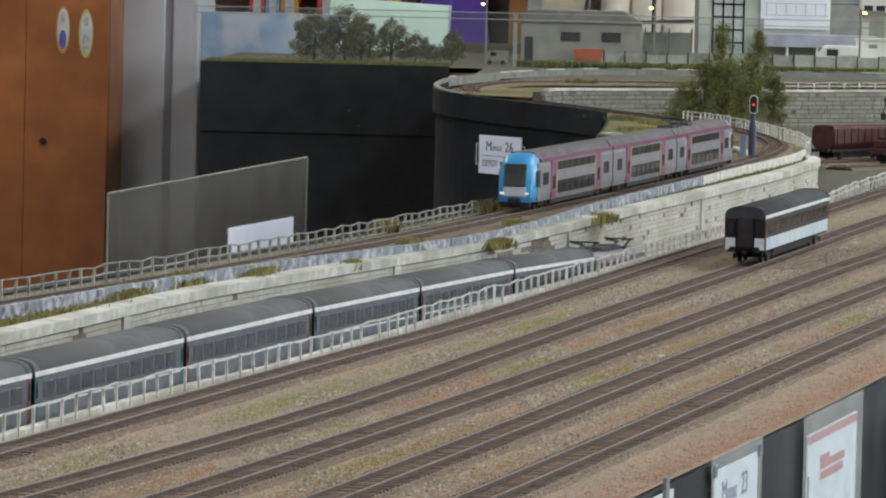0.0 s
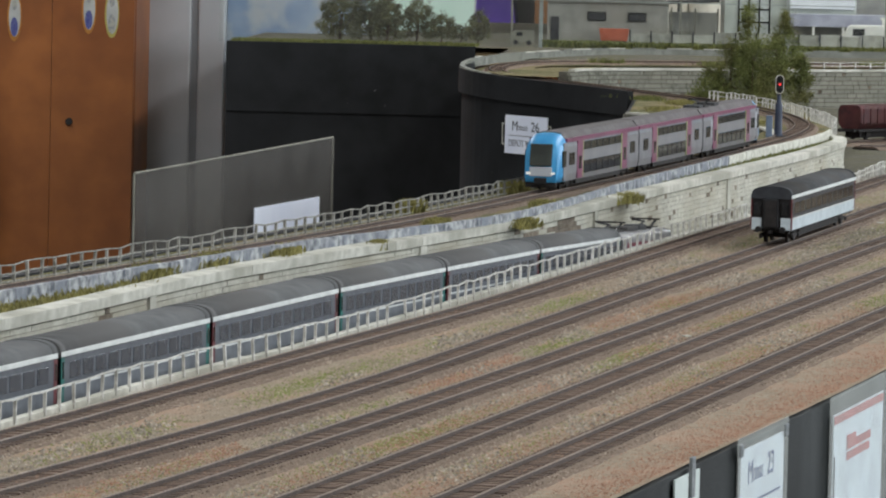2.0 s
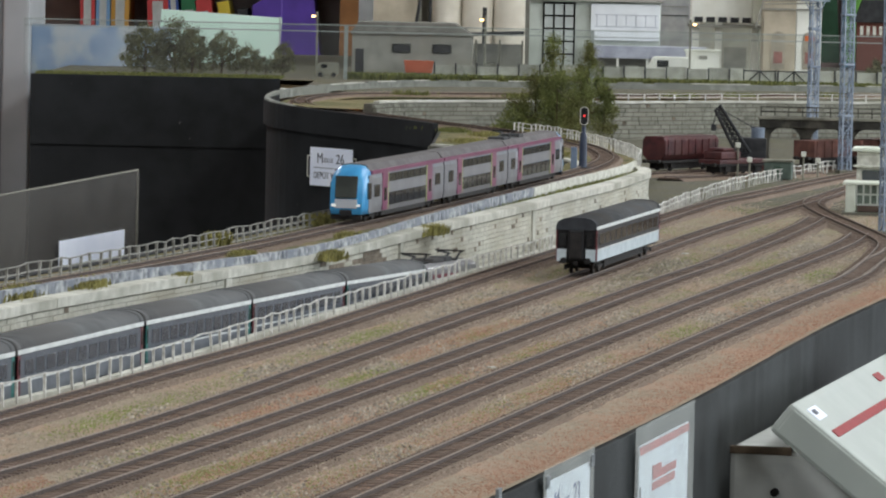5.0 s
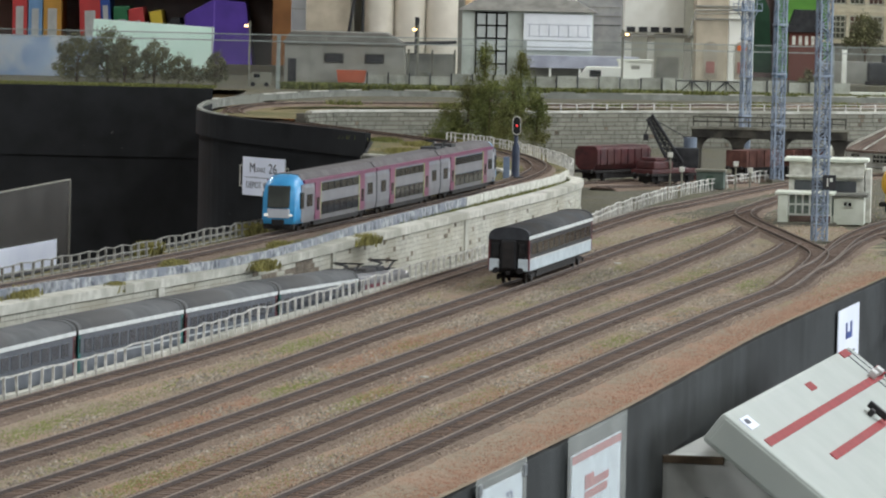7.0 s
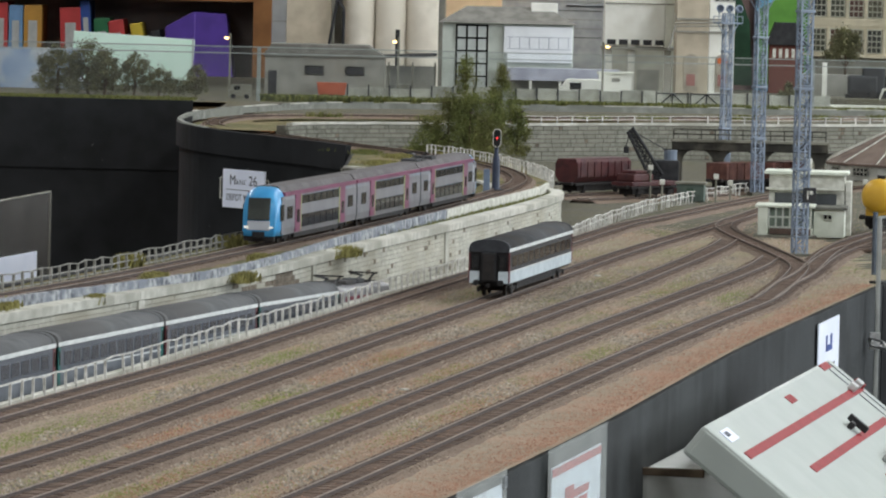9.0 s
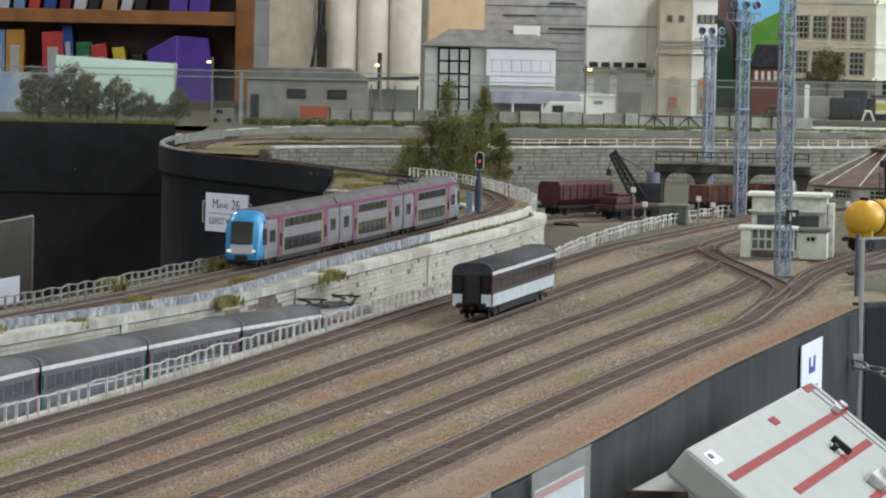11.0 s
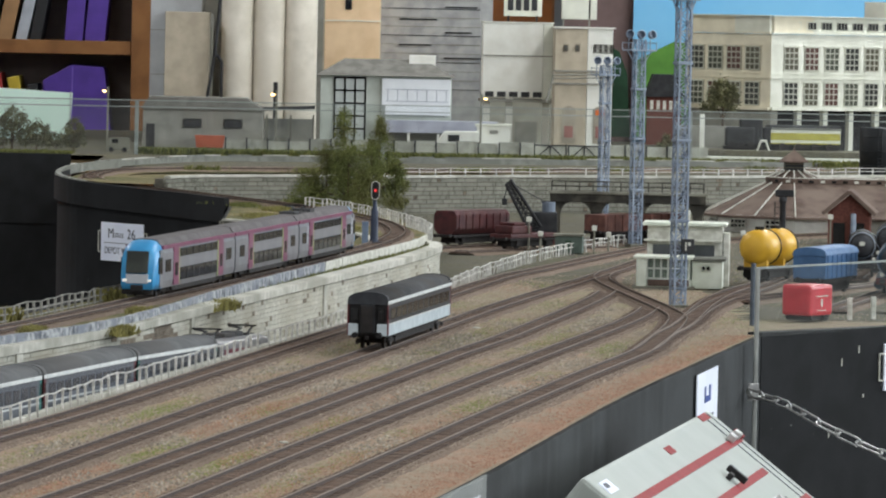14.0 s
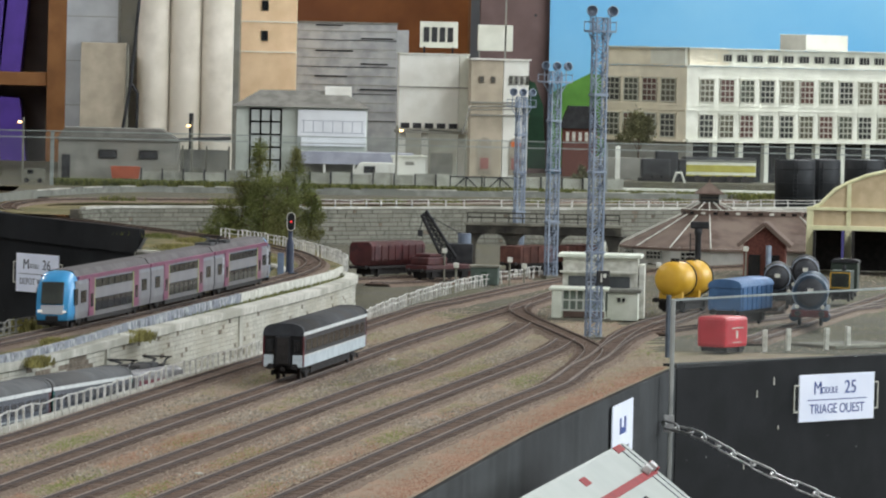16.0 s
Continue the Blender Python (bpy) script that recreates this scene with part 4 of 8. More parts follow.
s1 = reach(UPPER, 4.575)
ride(railcar("pale grey and raspberry double-deck railcar with a blue cab", 0.342, -1), UPPER, s1, 0.342)
ride(railcar("pale grey and raspberry double-deck middle car", 0.320, 0), UPPER, s1 + 0.344, 0.320)
ride(railcar("double-deck railcar with pantograph and blue cab", 0.342, 1, True), UPPER, s1 + 0.666, 0.342)


# ---- edges of the raised line ----
LEFT_SIDE = [p + r * -0.05 for p, (d, r) in zip(UPPER, sides(UPPER)) if p.y < 5.7][:185]
tagged(part("module_fascia", swept(lift(LEFT_SIDE, 0), [(-0.012, 0.80), (0.0, 0.80), (0.0, 1.0195), (-0.012, 1.0195)]), BLACK_BOARD), "black board behind the raised line", "fascia", kind="structure")
BEND = curve([(-0.115, 6.43), (-0.072, 6.365), (-0.030, 6.29), (0.02, 6.14), (0.048, 6.05), (0.05, 5.90)], 0.01)
under = stone_wall("stone_wall", BEND, 0.93, 1.0205, 14, 0.02, 0.0008, "grey stone wall under the bend of the main line", stone=BLOCK_GREY, joint=DARK_JOINT)
part("coping", swept(lift(BEND, 0), [(-0.006, 1.0206), (0.003, 1.0206), (0.003, 1.0232), (-0.006, 1.0232)], wobble=0.0003), CAPSTONE, under)
part("opening", boxed(-0.009, 0.009, -0.0022, 0.004, 0.945, 1.0135, m=pose(-0.053, 6.331, 0, 0, 0, -60.5)), UNDER, under, "dark opening in the wall")
part("corner_post", boxed(-0.0028, 0.0028, -0.0035, 0.004, 0.945, 1.0215, 0.0004, m=pose(-0.063, 6.349, 0, 0, 0, -58)), CAPSTONE, under)
tagged(part("module_fascia", boxed(-0.118, -0.110, 6.432, 7.002, 0.60, 1.0195), BLACK_BOARD), "black board end beside the stone wall", "fascia", kind="structure")
bm = bmesh.new()
rows = []
for i in range(25):
    x = -0.108 + i * 0.0090
    ya = float(np.interp(x, [-0.24, -0.12, -0.01, 0.062, 0.10], [7.16, 6.88, 6.63, 6.42, 6.25]))
    yb = float(np.interp(x, [-0.19, -0.108, -0.031, 0.13], [7.06, 7.31, 7.43, 7.50]))
    rows.append([(x, ya + (yb - ya) * j / 16, 1.019 - 0.012 * max(0, (x - 0.02) / 0.08) + noise.noise((x * 25, j * 0.6, 3)) * 0.004 - 0.006 * (j / 16)) for j in range(17)])
quads(bm, rows)
tagged(part("ground", bm, GRASS_SOIL), "rough grassy ground inside the loop", "ground", kind="structure")


def tuft(x, y, z, sx, sy, h, n, material, label):
    V, Fc = cluster(n, lambda r: (x + r.gauss(0, sx * 0.45), y + r.gauss(0, sy * 0.45), z), h, int((x + 9) * 1e4 + y * 77), 1.0, True)
    return tagged(joined("grass_tuft", V, Fc, material), label, "grass", "grass tufts", "stuff")


def along_strip(path, y0, y1, off0, off1, z, h, n, material, label):
    pts = [(p, r) for p, (d, r) in zip(path, sides(path)) if y0 < p.y < y1]
    V, Fc = cluster(n, lambda r: (lambda q, o: (q[0].x + q[1].x * o, q[0].y + q[1].y * o + r.uniform(-0.01, 0.01), z))(r.choice(pts), r.uniform(off0, off1)), h, int(y0 * 1000), 1.0, True)
    return tagged(joined("grass_strip", V, Fc, material), label, "grass", "grass strips", "stuff")


along_strip(PARAPET, 2.3, 3.34, 0.004, 0.026, 1.0205, 0.0052, 9000, GRASS_DRY, "olive static grass along the wall top")
for x, y, sx, sy in ((-0.364, 3.42, 0.012, 0.05), (-0.335, 3.55, 0.012, 0.06), (-0.296, 3.65, 0.010, 0.05), (-0.213, 4.02, 0.007, 0.03), (-0.143, 4.30, 0.008, 0.04)):
    tuft(x, y, 1.0225, sx, sy, 0.0058, 2600, GRASS_DRY, "soft olive grass patch on the wall top")
along_strip(PARAPET, 4.75, 5.75, 0.003, 0.012, 1.0220, 0.0034, 2600, GRASS, "thin green grass at the wall end")
for x, y, sx, sy in ((-0.150, 4.10, 0.010, 0.035), (-0.078, 4.50, 0.010, 0.05), (-0.243, 3.79, 0.006, 0.02)):
    tuft(x, y, 1.021, sx, sy, 0.005, 1500, GRASS_DRY, "dry olive grass tuft on the wall top")
for x, y in ((-0.228, 4.31), (-0.160, 4.64), (-0.118, 4.86), (-0.03, 5.32), (0.02, 5.62)):
    tuft(x - 0.02, y, 1.0182, 0.008, 0.03, 0.0075, 1500, GRASS_DRY, "dry olive grass tuft by the railing")
for x, y in ((-0.09, 6.97), (-0.05, 6.83), (-0.13, 7.1), (0.0, 6.9), (0.03, 6.72), (-0.02, 7.15), (0.06, 6.62), (-0.07, 6.58), (0.0, 6.45), (0.025, 6.25)):
    tuft(x, y, 1.019, 0.022, 0.06, 0.0045, 2600, GRASS if y > 6.9 else GRASS_DRY, "rough grass beside the bend")
for i in range(9):
    x = -0.16 + i * 0.12 + random.uniform(-0.03, 0.03)
    tuft(x, 7.62 + max(0, x) * 0.85 + 0.1, 1.044, 0.03, 0.02, 0.006, 200, GRASS, "low grass beside the far line")
# weeds and stones between the yard tracks
GAPS = [(T0, T1), (T1, T2), (T2, T3), (T3, T4)]


def between(r, lo=2.2, hi=4.9):
    a, b = GAPS[int(r.random() * 4)]
    y = r.uniform(lo, hi)
    t = r.gauss(0.5, 0.09)
    return at_y(a, y) * (1 - t) + at_y(b, y) * t, y


def weed(r):
    x, y = between(r)
    return (x, y, YARD - 0.0008) if noise.noise((x * 13 + 3, y * 3.2, 8)) > r.uniform(-0.25, 0.55) else None


def loose(r):
    x, y = between(r)
    t = 0.6 if noise.noise((x * 12, y * 5, 4)) > -0.1 else 0.12
    return (x + r.gauss(0, 0.009), y, YARD - 0.0004) if r.random() < t else None


def rusty(r):
    y = r.uniform(2.2, 4.7)
    o = abs(r.gauss(0, 0.016)) + 0.002
    if r.random() < 0.62:
        pth, o = r.choice(((T4, 0.030), (T3, 0.030), (T2, 0.032), (T1, -0.028)))
        x = at_y(pth, y) - o + r.gauss(0, 0.006)
        return (x, y, YARD - 0.0004) if noise.noise((x * 8, y * 2.5, 9)) > max(-0.1, (y - 3.9) * 0.6) else None
    return at_y(FASCIA, y) - o, y, YARD - 0.0004


def in_bed(r):
    pth = (T0, T1, T2, T3, T4)[int(r.random() * 5)]
    y = r.uniform(2.2, 5.0)
    return at_y(pth, y) + r.uniform(-0.019, 0.019), y, YARD + 0.0012


def spilled(r):
    pth = (T0, T1, T2, T3, T4)[int(r.random() * 5)]
    y = r.uniform(2.2, 4.9)
    side = r.choice((-1, 1))
    o = side * (0.0125 + abs(r.gauss(0, 0.0045)))
    x = at_y(pth, y) + o
    return (x, y, max(YARD, 0.9973 - 0.667 * max(0.0, abs(o) - 0.015))) if noise.noise((x * 30, y * 6, 14)) > -0.2 else None


def earthy(r):
    pth = (T0, T1, T2, T3, T4)[int(r.random() * 5)]
    y = r.uniform(2.2, 4.9)
    x = at_y(pth, y) + r.uniform(-0.0075, 0.0075)
    return (x, y, YARD + 0.0021) if noise.noise((x * 9, y * 3.5, 17)) > 0.02 else None


WEED = mat("yard_weed", "92995f", "82894f", 120, 0.95, bump=0.2, vary=0.25)
RUST_GRAIN = mat("rust_brown_grains", "b68f78", "9e7863", 150, 0.95, bump=0.2, vary=0.3)
BED_STONE = mat("oily_bed_stones", "7f6c60", "5c4d44", 150, 0.95, bump=0.2, vary=0.4)
V, Fc = cluster(90000, weed, 0.0009, 5, 0.6)
tagged(joined("weeds", V, Fc, WEED), "sparse green weeds between the yard tracks", "weeds", kind="stuff")
V, Fc = cluster(70000, loose, 0.0011, 6, 0.4)
tagged(joined("gravel", V, Fc, STONES), "loose pale gravel between the yard tracks", "gravel", kind="stuff")
def patchy(r):
    x, y = between(r, 2.3, 5.2)
    x += r.gauss(0.004, 0.010)
    return (x, y, YARD - 0.0003) if noise.noise((x * 22, y * 6, 14)) > r.uniform(0.0, 0.35) else None


V, Fc = cluster(42000, patchy, 0.0018, 16, 0.6)
tagged(joined("gravel", V, Fc, mat("pale_stone_chips", "b7ad9e", "998e80", 150, 0.95, bump=0.2, vary=0.45)), "coarse pale stone chips in patches between the tracks", "gravel", kind="stuff")
V, Fc = cluster(56000, rusty, 0.0009, 7, 0.4)
tagged(joined("rusty_grit", V, Fc, RUST_GRAIN), "rust orange grit along the edge of the yard", "gravel", kind="stuff")
def depot_grit(r):
    x, y = r.uniform(0.30, 0.95), r.uniform(4.95, 6.9)
    return (x, y, YARD - 0.0006) if right_edge(y) - 0.01 > x and noise.noise((x * 9, y * 6, 2)) > r.uniform(-0.5, 0.5) else None


def throat(r):
    y = r.uniform(4.2, 5.75)
    a, b = at_y(T0, y) + 0.018, (at_y(FASCIA, y) if y < 4.72 else 0.40) - 0.008
    x = r.uniform(a, b)
    return (x, y, YARD - 0.0004) if noise.noise((x * 16, y * 5, 3)) > r.uniform(-0.6, 0.5) else None


def throat_weed(r):
    q = throat(r)
    return q if q and noise.noise((q[0] * 15, q[1] * 4, 12)) > r.uniform(0.0, 0.5) else None


def throat_rust(r):
    q = throat(r)
    return q if q and noise.noise((q[0] * 18, q[1] * 4, 21)) > r.uniform(-0.1, 0.5) else None


V, Fc = cluster(36000, throat, 0.0012, 31, 0.45)
tagged(joined("gravel", V, Fc, STONES), "pale gravel strewn over the yard throat", "gravel", kind="stuff")
V, Fc = cluster(26000, throat_rust, 0.0010, 32, 0.4)
tagged(joined("rusty_grit", V, Fc, RUST_GRAIN), "pinkish grit strewn over the yard throat", "gravel", kind="stuff")
V, Fc = cluster(26000, throat_weed, 0.0010, 33, 0.6)
tagged(joined("weeds", V, Fc, WEED), "low green weeds in the yard throat", "weeds", kind="stuff")
V, Fc = cluster(14000, depot_grit, 0.0014, 9, 0.6)
tagged(joined("gravel", V, Fc, STONES), "sparse pale gravel on the depot ground", "gravel", kind="stuff")
V, Fc = cluster(12000, lambda r: (lambda q: q if q and noise.noise((q[0] * 12, q[1] * 5, 6)) > 0.1 else None)(depot_grit(r)), 0.0018, 10, 0.8, True)
tagged(joined("weeds", V, Fc, WEED), "thin weeds on the depot ground", "weeds", kind="stuff")
V, Fc = cluster(36000, spilled, 0.0011, 18, 0.4)
tagged(joined("gravel", V, Fc, STONES), "pale gravel spilled on the track shoulders", "gravel", kind="stuff")
V, Fc = cluster(22000, earthy, 0.0010, 19, 0.4)
tagged(joined("gravel", V, Fc, RUST_GRAIN), "rusty grit patches between the rails", "gravel", kind="stuff")
V, Fc = cluster(50000, in_bed, 0.0009, 8, 0.5)
tagged(joined("bed_stones", V, Fc, BED_STONE), "dark oily stones in the track beds", "gravel", kind="stuff")
for x, y in ((-0.24, 2.72), (0.14, 4.72), (-0.02, 3.40), (0.20, 5.62), (0.07, 3.42)):
    tagged(part("chip", box(bmesh.new(), -0.002, 0.002, -0.003, 0.003, 0, 0.0010, 0.0003, m=pose(x, y, YARD, 0, 0, 30)), WHITE_PAINT), "white chip lying in the ballast", "chip", "white chips")


# ---- writing ----
def lettering(text, size, material, parent, m, wide=1.0):
    cu = bpy.data.curves.new("lettering", "FONT")
    cu.body, cu.size, cu.align_x, cu.align_y, cu.extrude = text, size, "CENTER", "CENTER", 0.0002
    tmp = bpy.data.objects.new("tmp", cu)
    scene.collection.objects.link(tmp)
    dg = bpy.context.evaluated_depsgraph_get()
    me = bpy.data.meshes.new_from_object(tmp.evaluated_get(dg))
    bpy.data.objects.remove(tmp)
    me.name = "lettering"
    me.materials.clear()
    ob = put("lettering", me, material, parent)
    ob.matrix_basis = m @ Matrix.Diagonal((wide, 1, 1, 1))
    return ob


def wall_frame(path, s_y, z, proud):
    """A pose on a board: x along it (away from the eye), z out of it to the right."""
    i = min(range(len(path)), key=lambda k: abs(path[k].y - s_y))
    p = path[i]
    d, r = sides(path)[i]
    x = at_y(path, s_y)
    m = Matrix(((d.x, 0, r.x), (d.y, 0, r.y), (0, 1, 0))).to_4x4()
    m.translation = Vector((x, s_y, z)) + r * proud
    return m


def bars(parent, rows, material, x0, h=0.004):
    for z, w in rows:
        part("text_bar", boxed(x0, x0 + w, z - h / 2, z + h / 2, 0.0008, 0.0012), material, parent)


SILVER_TAPE = mat("silver_tape", "8a8e90", "65696c", 160, 0.6, 0.1, bump=0.4)
# sheets in plastic sleeves on the yard board
sheet = thing("notice_sheet", "printed white notice with a red heading in a plastic sleeve", "notice", "notices on the board")
sheet.matrix_basis = wall_frame(FASCIA, 3.079, 0.844, 0.0048)
part("sleeve", boxed(-0.103, 0.103, -0.145, 0.153, 0.0014, 0.0018), PLASTIC_SLEEVE, sheet)
part("sheet", boxed(-0.085, 0.087, -0.145, 0.1415, 0.0, 0.0007), PAPER, sheet)
part("heading_rule", boxed(-0.084, 0.086, 0.136, 0.1405, 0.0008, 0.0012), INK_RED, sheet)
bars(sheet, [(0.124, 0.030), (0.1205, 0.082), (0.1145, 0.078)], INK_RED, -0.040, 0.0045)
bars(sheet, [(0.070, 0.16), (0.048, 0.165), (0.026, 0.03), (0.004, 0.15), (-0.018, 0.16), (-0.04, 0.12)], INK_GREY, -0.078)
part("margin_mark", boxed(-0.082, -0.079, 0.075, 0.118, 0.0008, 0.0012), INK_GREY, sheet)
card = thing("module_card", "white module name card in a plastic holder", "sign", "module name cards")
card.matrix_basis = wall_frame(FASCIA, 2.787, 0.936, 0.0048)
part("holder", boxed(-0.070, 0.068, -0.05, 0.062, 0.0014, 0.002), PLASTIC_SLEEVE, card)
part("card", boxed(-0.058, 0.061, -0.05, 0.0545, 0.0, 0.0009), PAPER, card)
lettering("M", 0.017, INK_BLUE, card, pose(-0.031, 0.041, 0.001), 1.1)
lettering("ODULE", 0.009, INK_BLUE, card, pose(-0.010, 0.039, 0.001), 0.9)
lettering("23", 0.017, INK_BLUE, card, pose(0.024, 0.041, 0.001), 1.1)
part("rule", boxed(-0.048, 0.052, 0.025, 0.0262, 0.001, 0.0013), INK_BLUE, card)
lettering("TRIAGE OUEST", 0.0115, INK_BLUE, card, pose(0.001, 0.013, 0.001), 1.0)
for s in (-1, 1):
    part("clip", boxed(s * 0.062 - 0.004, s * 0.062 + 0.004, 0.052, 0.0585, 0.001, 0.0026, 0.0004), SILVER_TAPE, card)
blank = thing("notice_sheet", "plain pale notice clipped to the yard board", "notice", "notices on the board")
blank.matrix_basis = wall_frame(FASCIA, 2.598, 0.904, 0.0048)
part("sheet", boxed(-0.029, 0.031, -0.12, 0.088, 0.0, 0.0008), mat("pale_green_paper", "c9d2cf", "bcc6c3", 20, 0.6, bump=0.03), blank)
part("clip", boxed(0.004, 0.012, 0.076, 0.096, 0.0008, 0.0026, 0.0004), SILVER_TAPE, blank)
small = thing("module_card", "small white card on the board near the corner", "sign", "module name cards")
small.matrix_basis = wall_frame(FASCIA, 4.346, 0.969, 0.0048)
part("card", boxed(-0.066, 0.066, -0.05, 0.0172, 0.0, 0.0009), PAPER, small)
part("monogram", box(box(boxed(-0.020, -0.012, -0.008, 0.005, 0.001, 0.0014), 0.008, 0.018, -0.008, 0.005, 0.001, 0.0014), -0.012, 0.008, -0.008, -0.003, 0.001, 0.0014), INK_BLUE, small)
bars(small, [(-0.02, 0.08)], INK_GREY, -0.04, 0.0016)
# plates on the black boards
RD = (RIGHT[1] - RIGHT[0]).normalized()
RN = Vector((RD.y, -RD.x, 0))
wear = thing("paint_wear", "small white chips in the black depot board", "paint wear", kind="structure")
chip_rand = random.Random(41)
for k in range(14):
    c = Vector((0.389, 4.722, chip_rand.uniform(0.90, 0.992))) + RD * chip_rand.uniform(0.03, 0.55) + RN * 0.0042
    hgt = chip_rand.uniform(0.0012, 0.0045)
    m = Matrix.Translation(c) @ Matrix.Rotation(math.atan2(RD.y, RD.x), 4, "Z")
    part("chip", boxed(-chip_rand.uniform(0.0004, 0.0009), 0.0005, -0.0003, 0.0003, -hgt, hgt, m=m), WHITE_PAINT, wear)
plate = thing("module_plate", "white module name plate in wire handles on the black board", "sign", "module name cards")
m = Matrix(((RD.x, 0, RN.x), (RD.y, 0, RN.y), (0, 1, 0))).to_4x4()
m.translation = Vector((0.389, 4.722, 0.960)) + RD * 0.2355 + RN * 0.0045
plate.matrix_basis = m
part("card", boxed(-0.0575, 0.0575, -0.0215, 0.0215, 0.0, 0.002, 0.0006), PAPER, plate)
lettering("M", 0.017, INK_BLUE, plate, pose(-0.030, 0.0085, 0.0021))
lettering("ODULE", 0.0085, INK_BLUE, plate, pose(-0.012, 0.0065, 0.0021), 0.9)
lettering("25", 0.017, INK_BLUE, plate, pose(0.020, 0.0085, 0.0021), 1.1)
part("rule", boxed(-0.045, 0.045, -0.0022, -0.0014, 0.002, 0.0024), INK_BLUE, plate)
lettering("TRIAGE OUEST", 0.0125, INK_BLUE, plate, pose(0, -0.0105, 0.0021), 1.0)
for s in (-1, 1):
    bm = bmesh.new()
    for q in (-0.012, 0.012):
        rod(bm, (s * 0.057, q, 0.001), (s * 0.064, q, 0.001), 0.0009, 6)
    rod(bm, (s * 0.064, -0.0125, 0.001), (s * 0.064, 0.0125, 0.001), 0.0009, 6)
    part("wire_handle", bm, WHITE_PAINT, plate)
i = min(range(len(RIM)), key=lambda k: abs(RIM[k].x + 0.268))
p, (d, r) = RIM[i], sides(RIM)[i]
depot_plate = thing("module_plate", "white depot name plate in wire handles on the black curved board", "sign", "module name cards")
m = Matrix(((-d.x, 0, -r.x), (-d.y, 0, -r.y), (0, 1, 0))).to_4x4()
m.translation = Vector((p.x, p.y, 0.9575)) - r * 0.0015
depot_plate.matrix_basis = m
part("card", boxed(-0.050, 0.050, -0.026, 0.026, 0.0, 0.002, 0.0006), PAPER, depot_plate)
lettering("M", 0.019, INK_GREY, depot_plate, pose(-0.026, 0.011, 0.0021))
lettering("ODULE", 0.0085, INK_GREY, depot_plate, pose(-0.008, 0.0090, 0.0021), 0.9)
lettering("26", 0.019, INK_GREY, depot_plate, pose(0.022, 0.011, 0.0021), 1.05)
part("rule", boxed(-0.042, 0.042, -0.0018, -0.0010, 0.002, 0.0024), INK_GREY, depot_plate)
lettering("DEPOT VAPEUR", 0.0125, INK_GREY, depot_plate, pose(0, -0.012, 0.0021), 0.92)
for s in (-1, 1):
    bm = bmesh.new()
    for q in (-0.014, 0.014):
        rod(bm, (s * 0.050, q, 0.001), (s * 0.057, q, 0.001), 0.0009, 6)
    rod(bm, (s * 0.057, -0.0145, 0.001), (s * 0.057, 0.0145, 0.001), 0.0009, 6)
    part("wire_handle", bm, WHITE_PAINT, depot_plate)

# ---- control panel leaning beside the yard ----
PANEL_GREY = mat("panel_pale_grey", "a6aca6", "a0a6a0", 25, 0.5, bump=0.01)
TAPE = mat("red_tape", "93262a", "842024", 60, 0.7, bump=0.05)
STEEL = mat("bright_steel", "c9c9c8", "afafae", 90, 0.38, 0.75, bump=0.05)
A, U, Vv = Vector((0.166, 3.30, 0.9866)), Vector((0.1248, 0.600, -0.0022)), Vector((0.16, -0.03, -0.125))
ux, vx = U.normalized(), Vv.normalized()
nx = ux.cross(vx)
nx = nx if nx.z > 0 else -nx
desk = thing("control_panel", "pale grey sloping control panel with red tape lines", "control panel")
m = Matrix(((ux.x, vx.x, nx.x), (ux.y, vx.y, nx.y), (ux.z, vx.z, nx.z))).to_4x4()
m.translation = A
desk.matrix_basis = m
LU, LV = U.length, Vv.length
part("panel", boxed(-0.004, LU, 0.0, LV * 1.25, -0.022, 0.0, 0.003), PANEL_GREY, desk)
part("front_lip", boxed(-0.0045, 0.0, 0.004, LV * 1.25, -0.020, -0.002, 0.001), PANEL_GREY, desk)


def tape(u0, u1, v0, v1, h=0.0006):
    part("tape", boxed(u0 * LU, u1 * LU, v0 * LV, v1 * LV, 0.0, h), TAPE, desk)


tape(0.02, 0.98, 0.142, 0.172)
tape(0.235, 0.905, 0.292, 0.322)
tape(0.51, 0.555, 0.048, 0.082)
tape(0.89, 0.955, 0.006, 0.035)
tape(0.968, 0.982, 0.125, 0.165, 0.004)
tape(0.55, 0.98, 0.46, 0.49)
for u in (0.925, 0.965):
    part("seam", boxed(u * LU, u * LU + 0.002, 0.01 * LV, 1.2 * LV, 0.0, 0.0005), INK_GREY, desk)
part("sticker", boxed(0.02 * LU, 0.075 * LU, 0.045 * LV, 0.095 * LV, 0.0, 0.0007), PAPER, desk)
part("sticker_mark", boxed(0.03 * LU, 0.05 * LU, 0.055 * LV, 0.075 * LV, 0.0007, 0.0011), INK_GREY, desk)
bm = boxed(0.645 * LU, 0.685 * LU, 0.248 * LV, 0.268 * LV, 0.0, 0.005, 0.001)
box(bm, 0.660 * LU, 0.670 * LU, 0.23 * LV, 0.31 * LV, 0.003, 0.008, 0.001)
part("lever", bm, BLACK_PLASTIC, desk, "black lever switch")
bm = boxed(0.625 * LU, 0.715 * LU, 0.41 * LV, 0.48 * LV, 0.0, 0.008, 0.002)
rod(bm, (0.67 * LU, 0.445 * LV, 0.006), (0.67 * LU, 0.445 * LV, 0.013), 0.005, 16)
rod(bm, (0.73 * LU, 0.445 * LV, 0.003), (0.68 * LU, 0.445 * LV, 0.012), 0.0025, 8)
part("bracket", bm, STEEL, desk, "bright steel hasp")
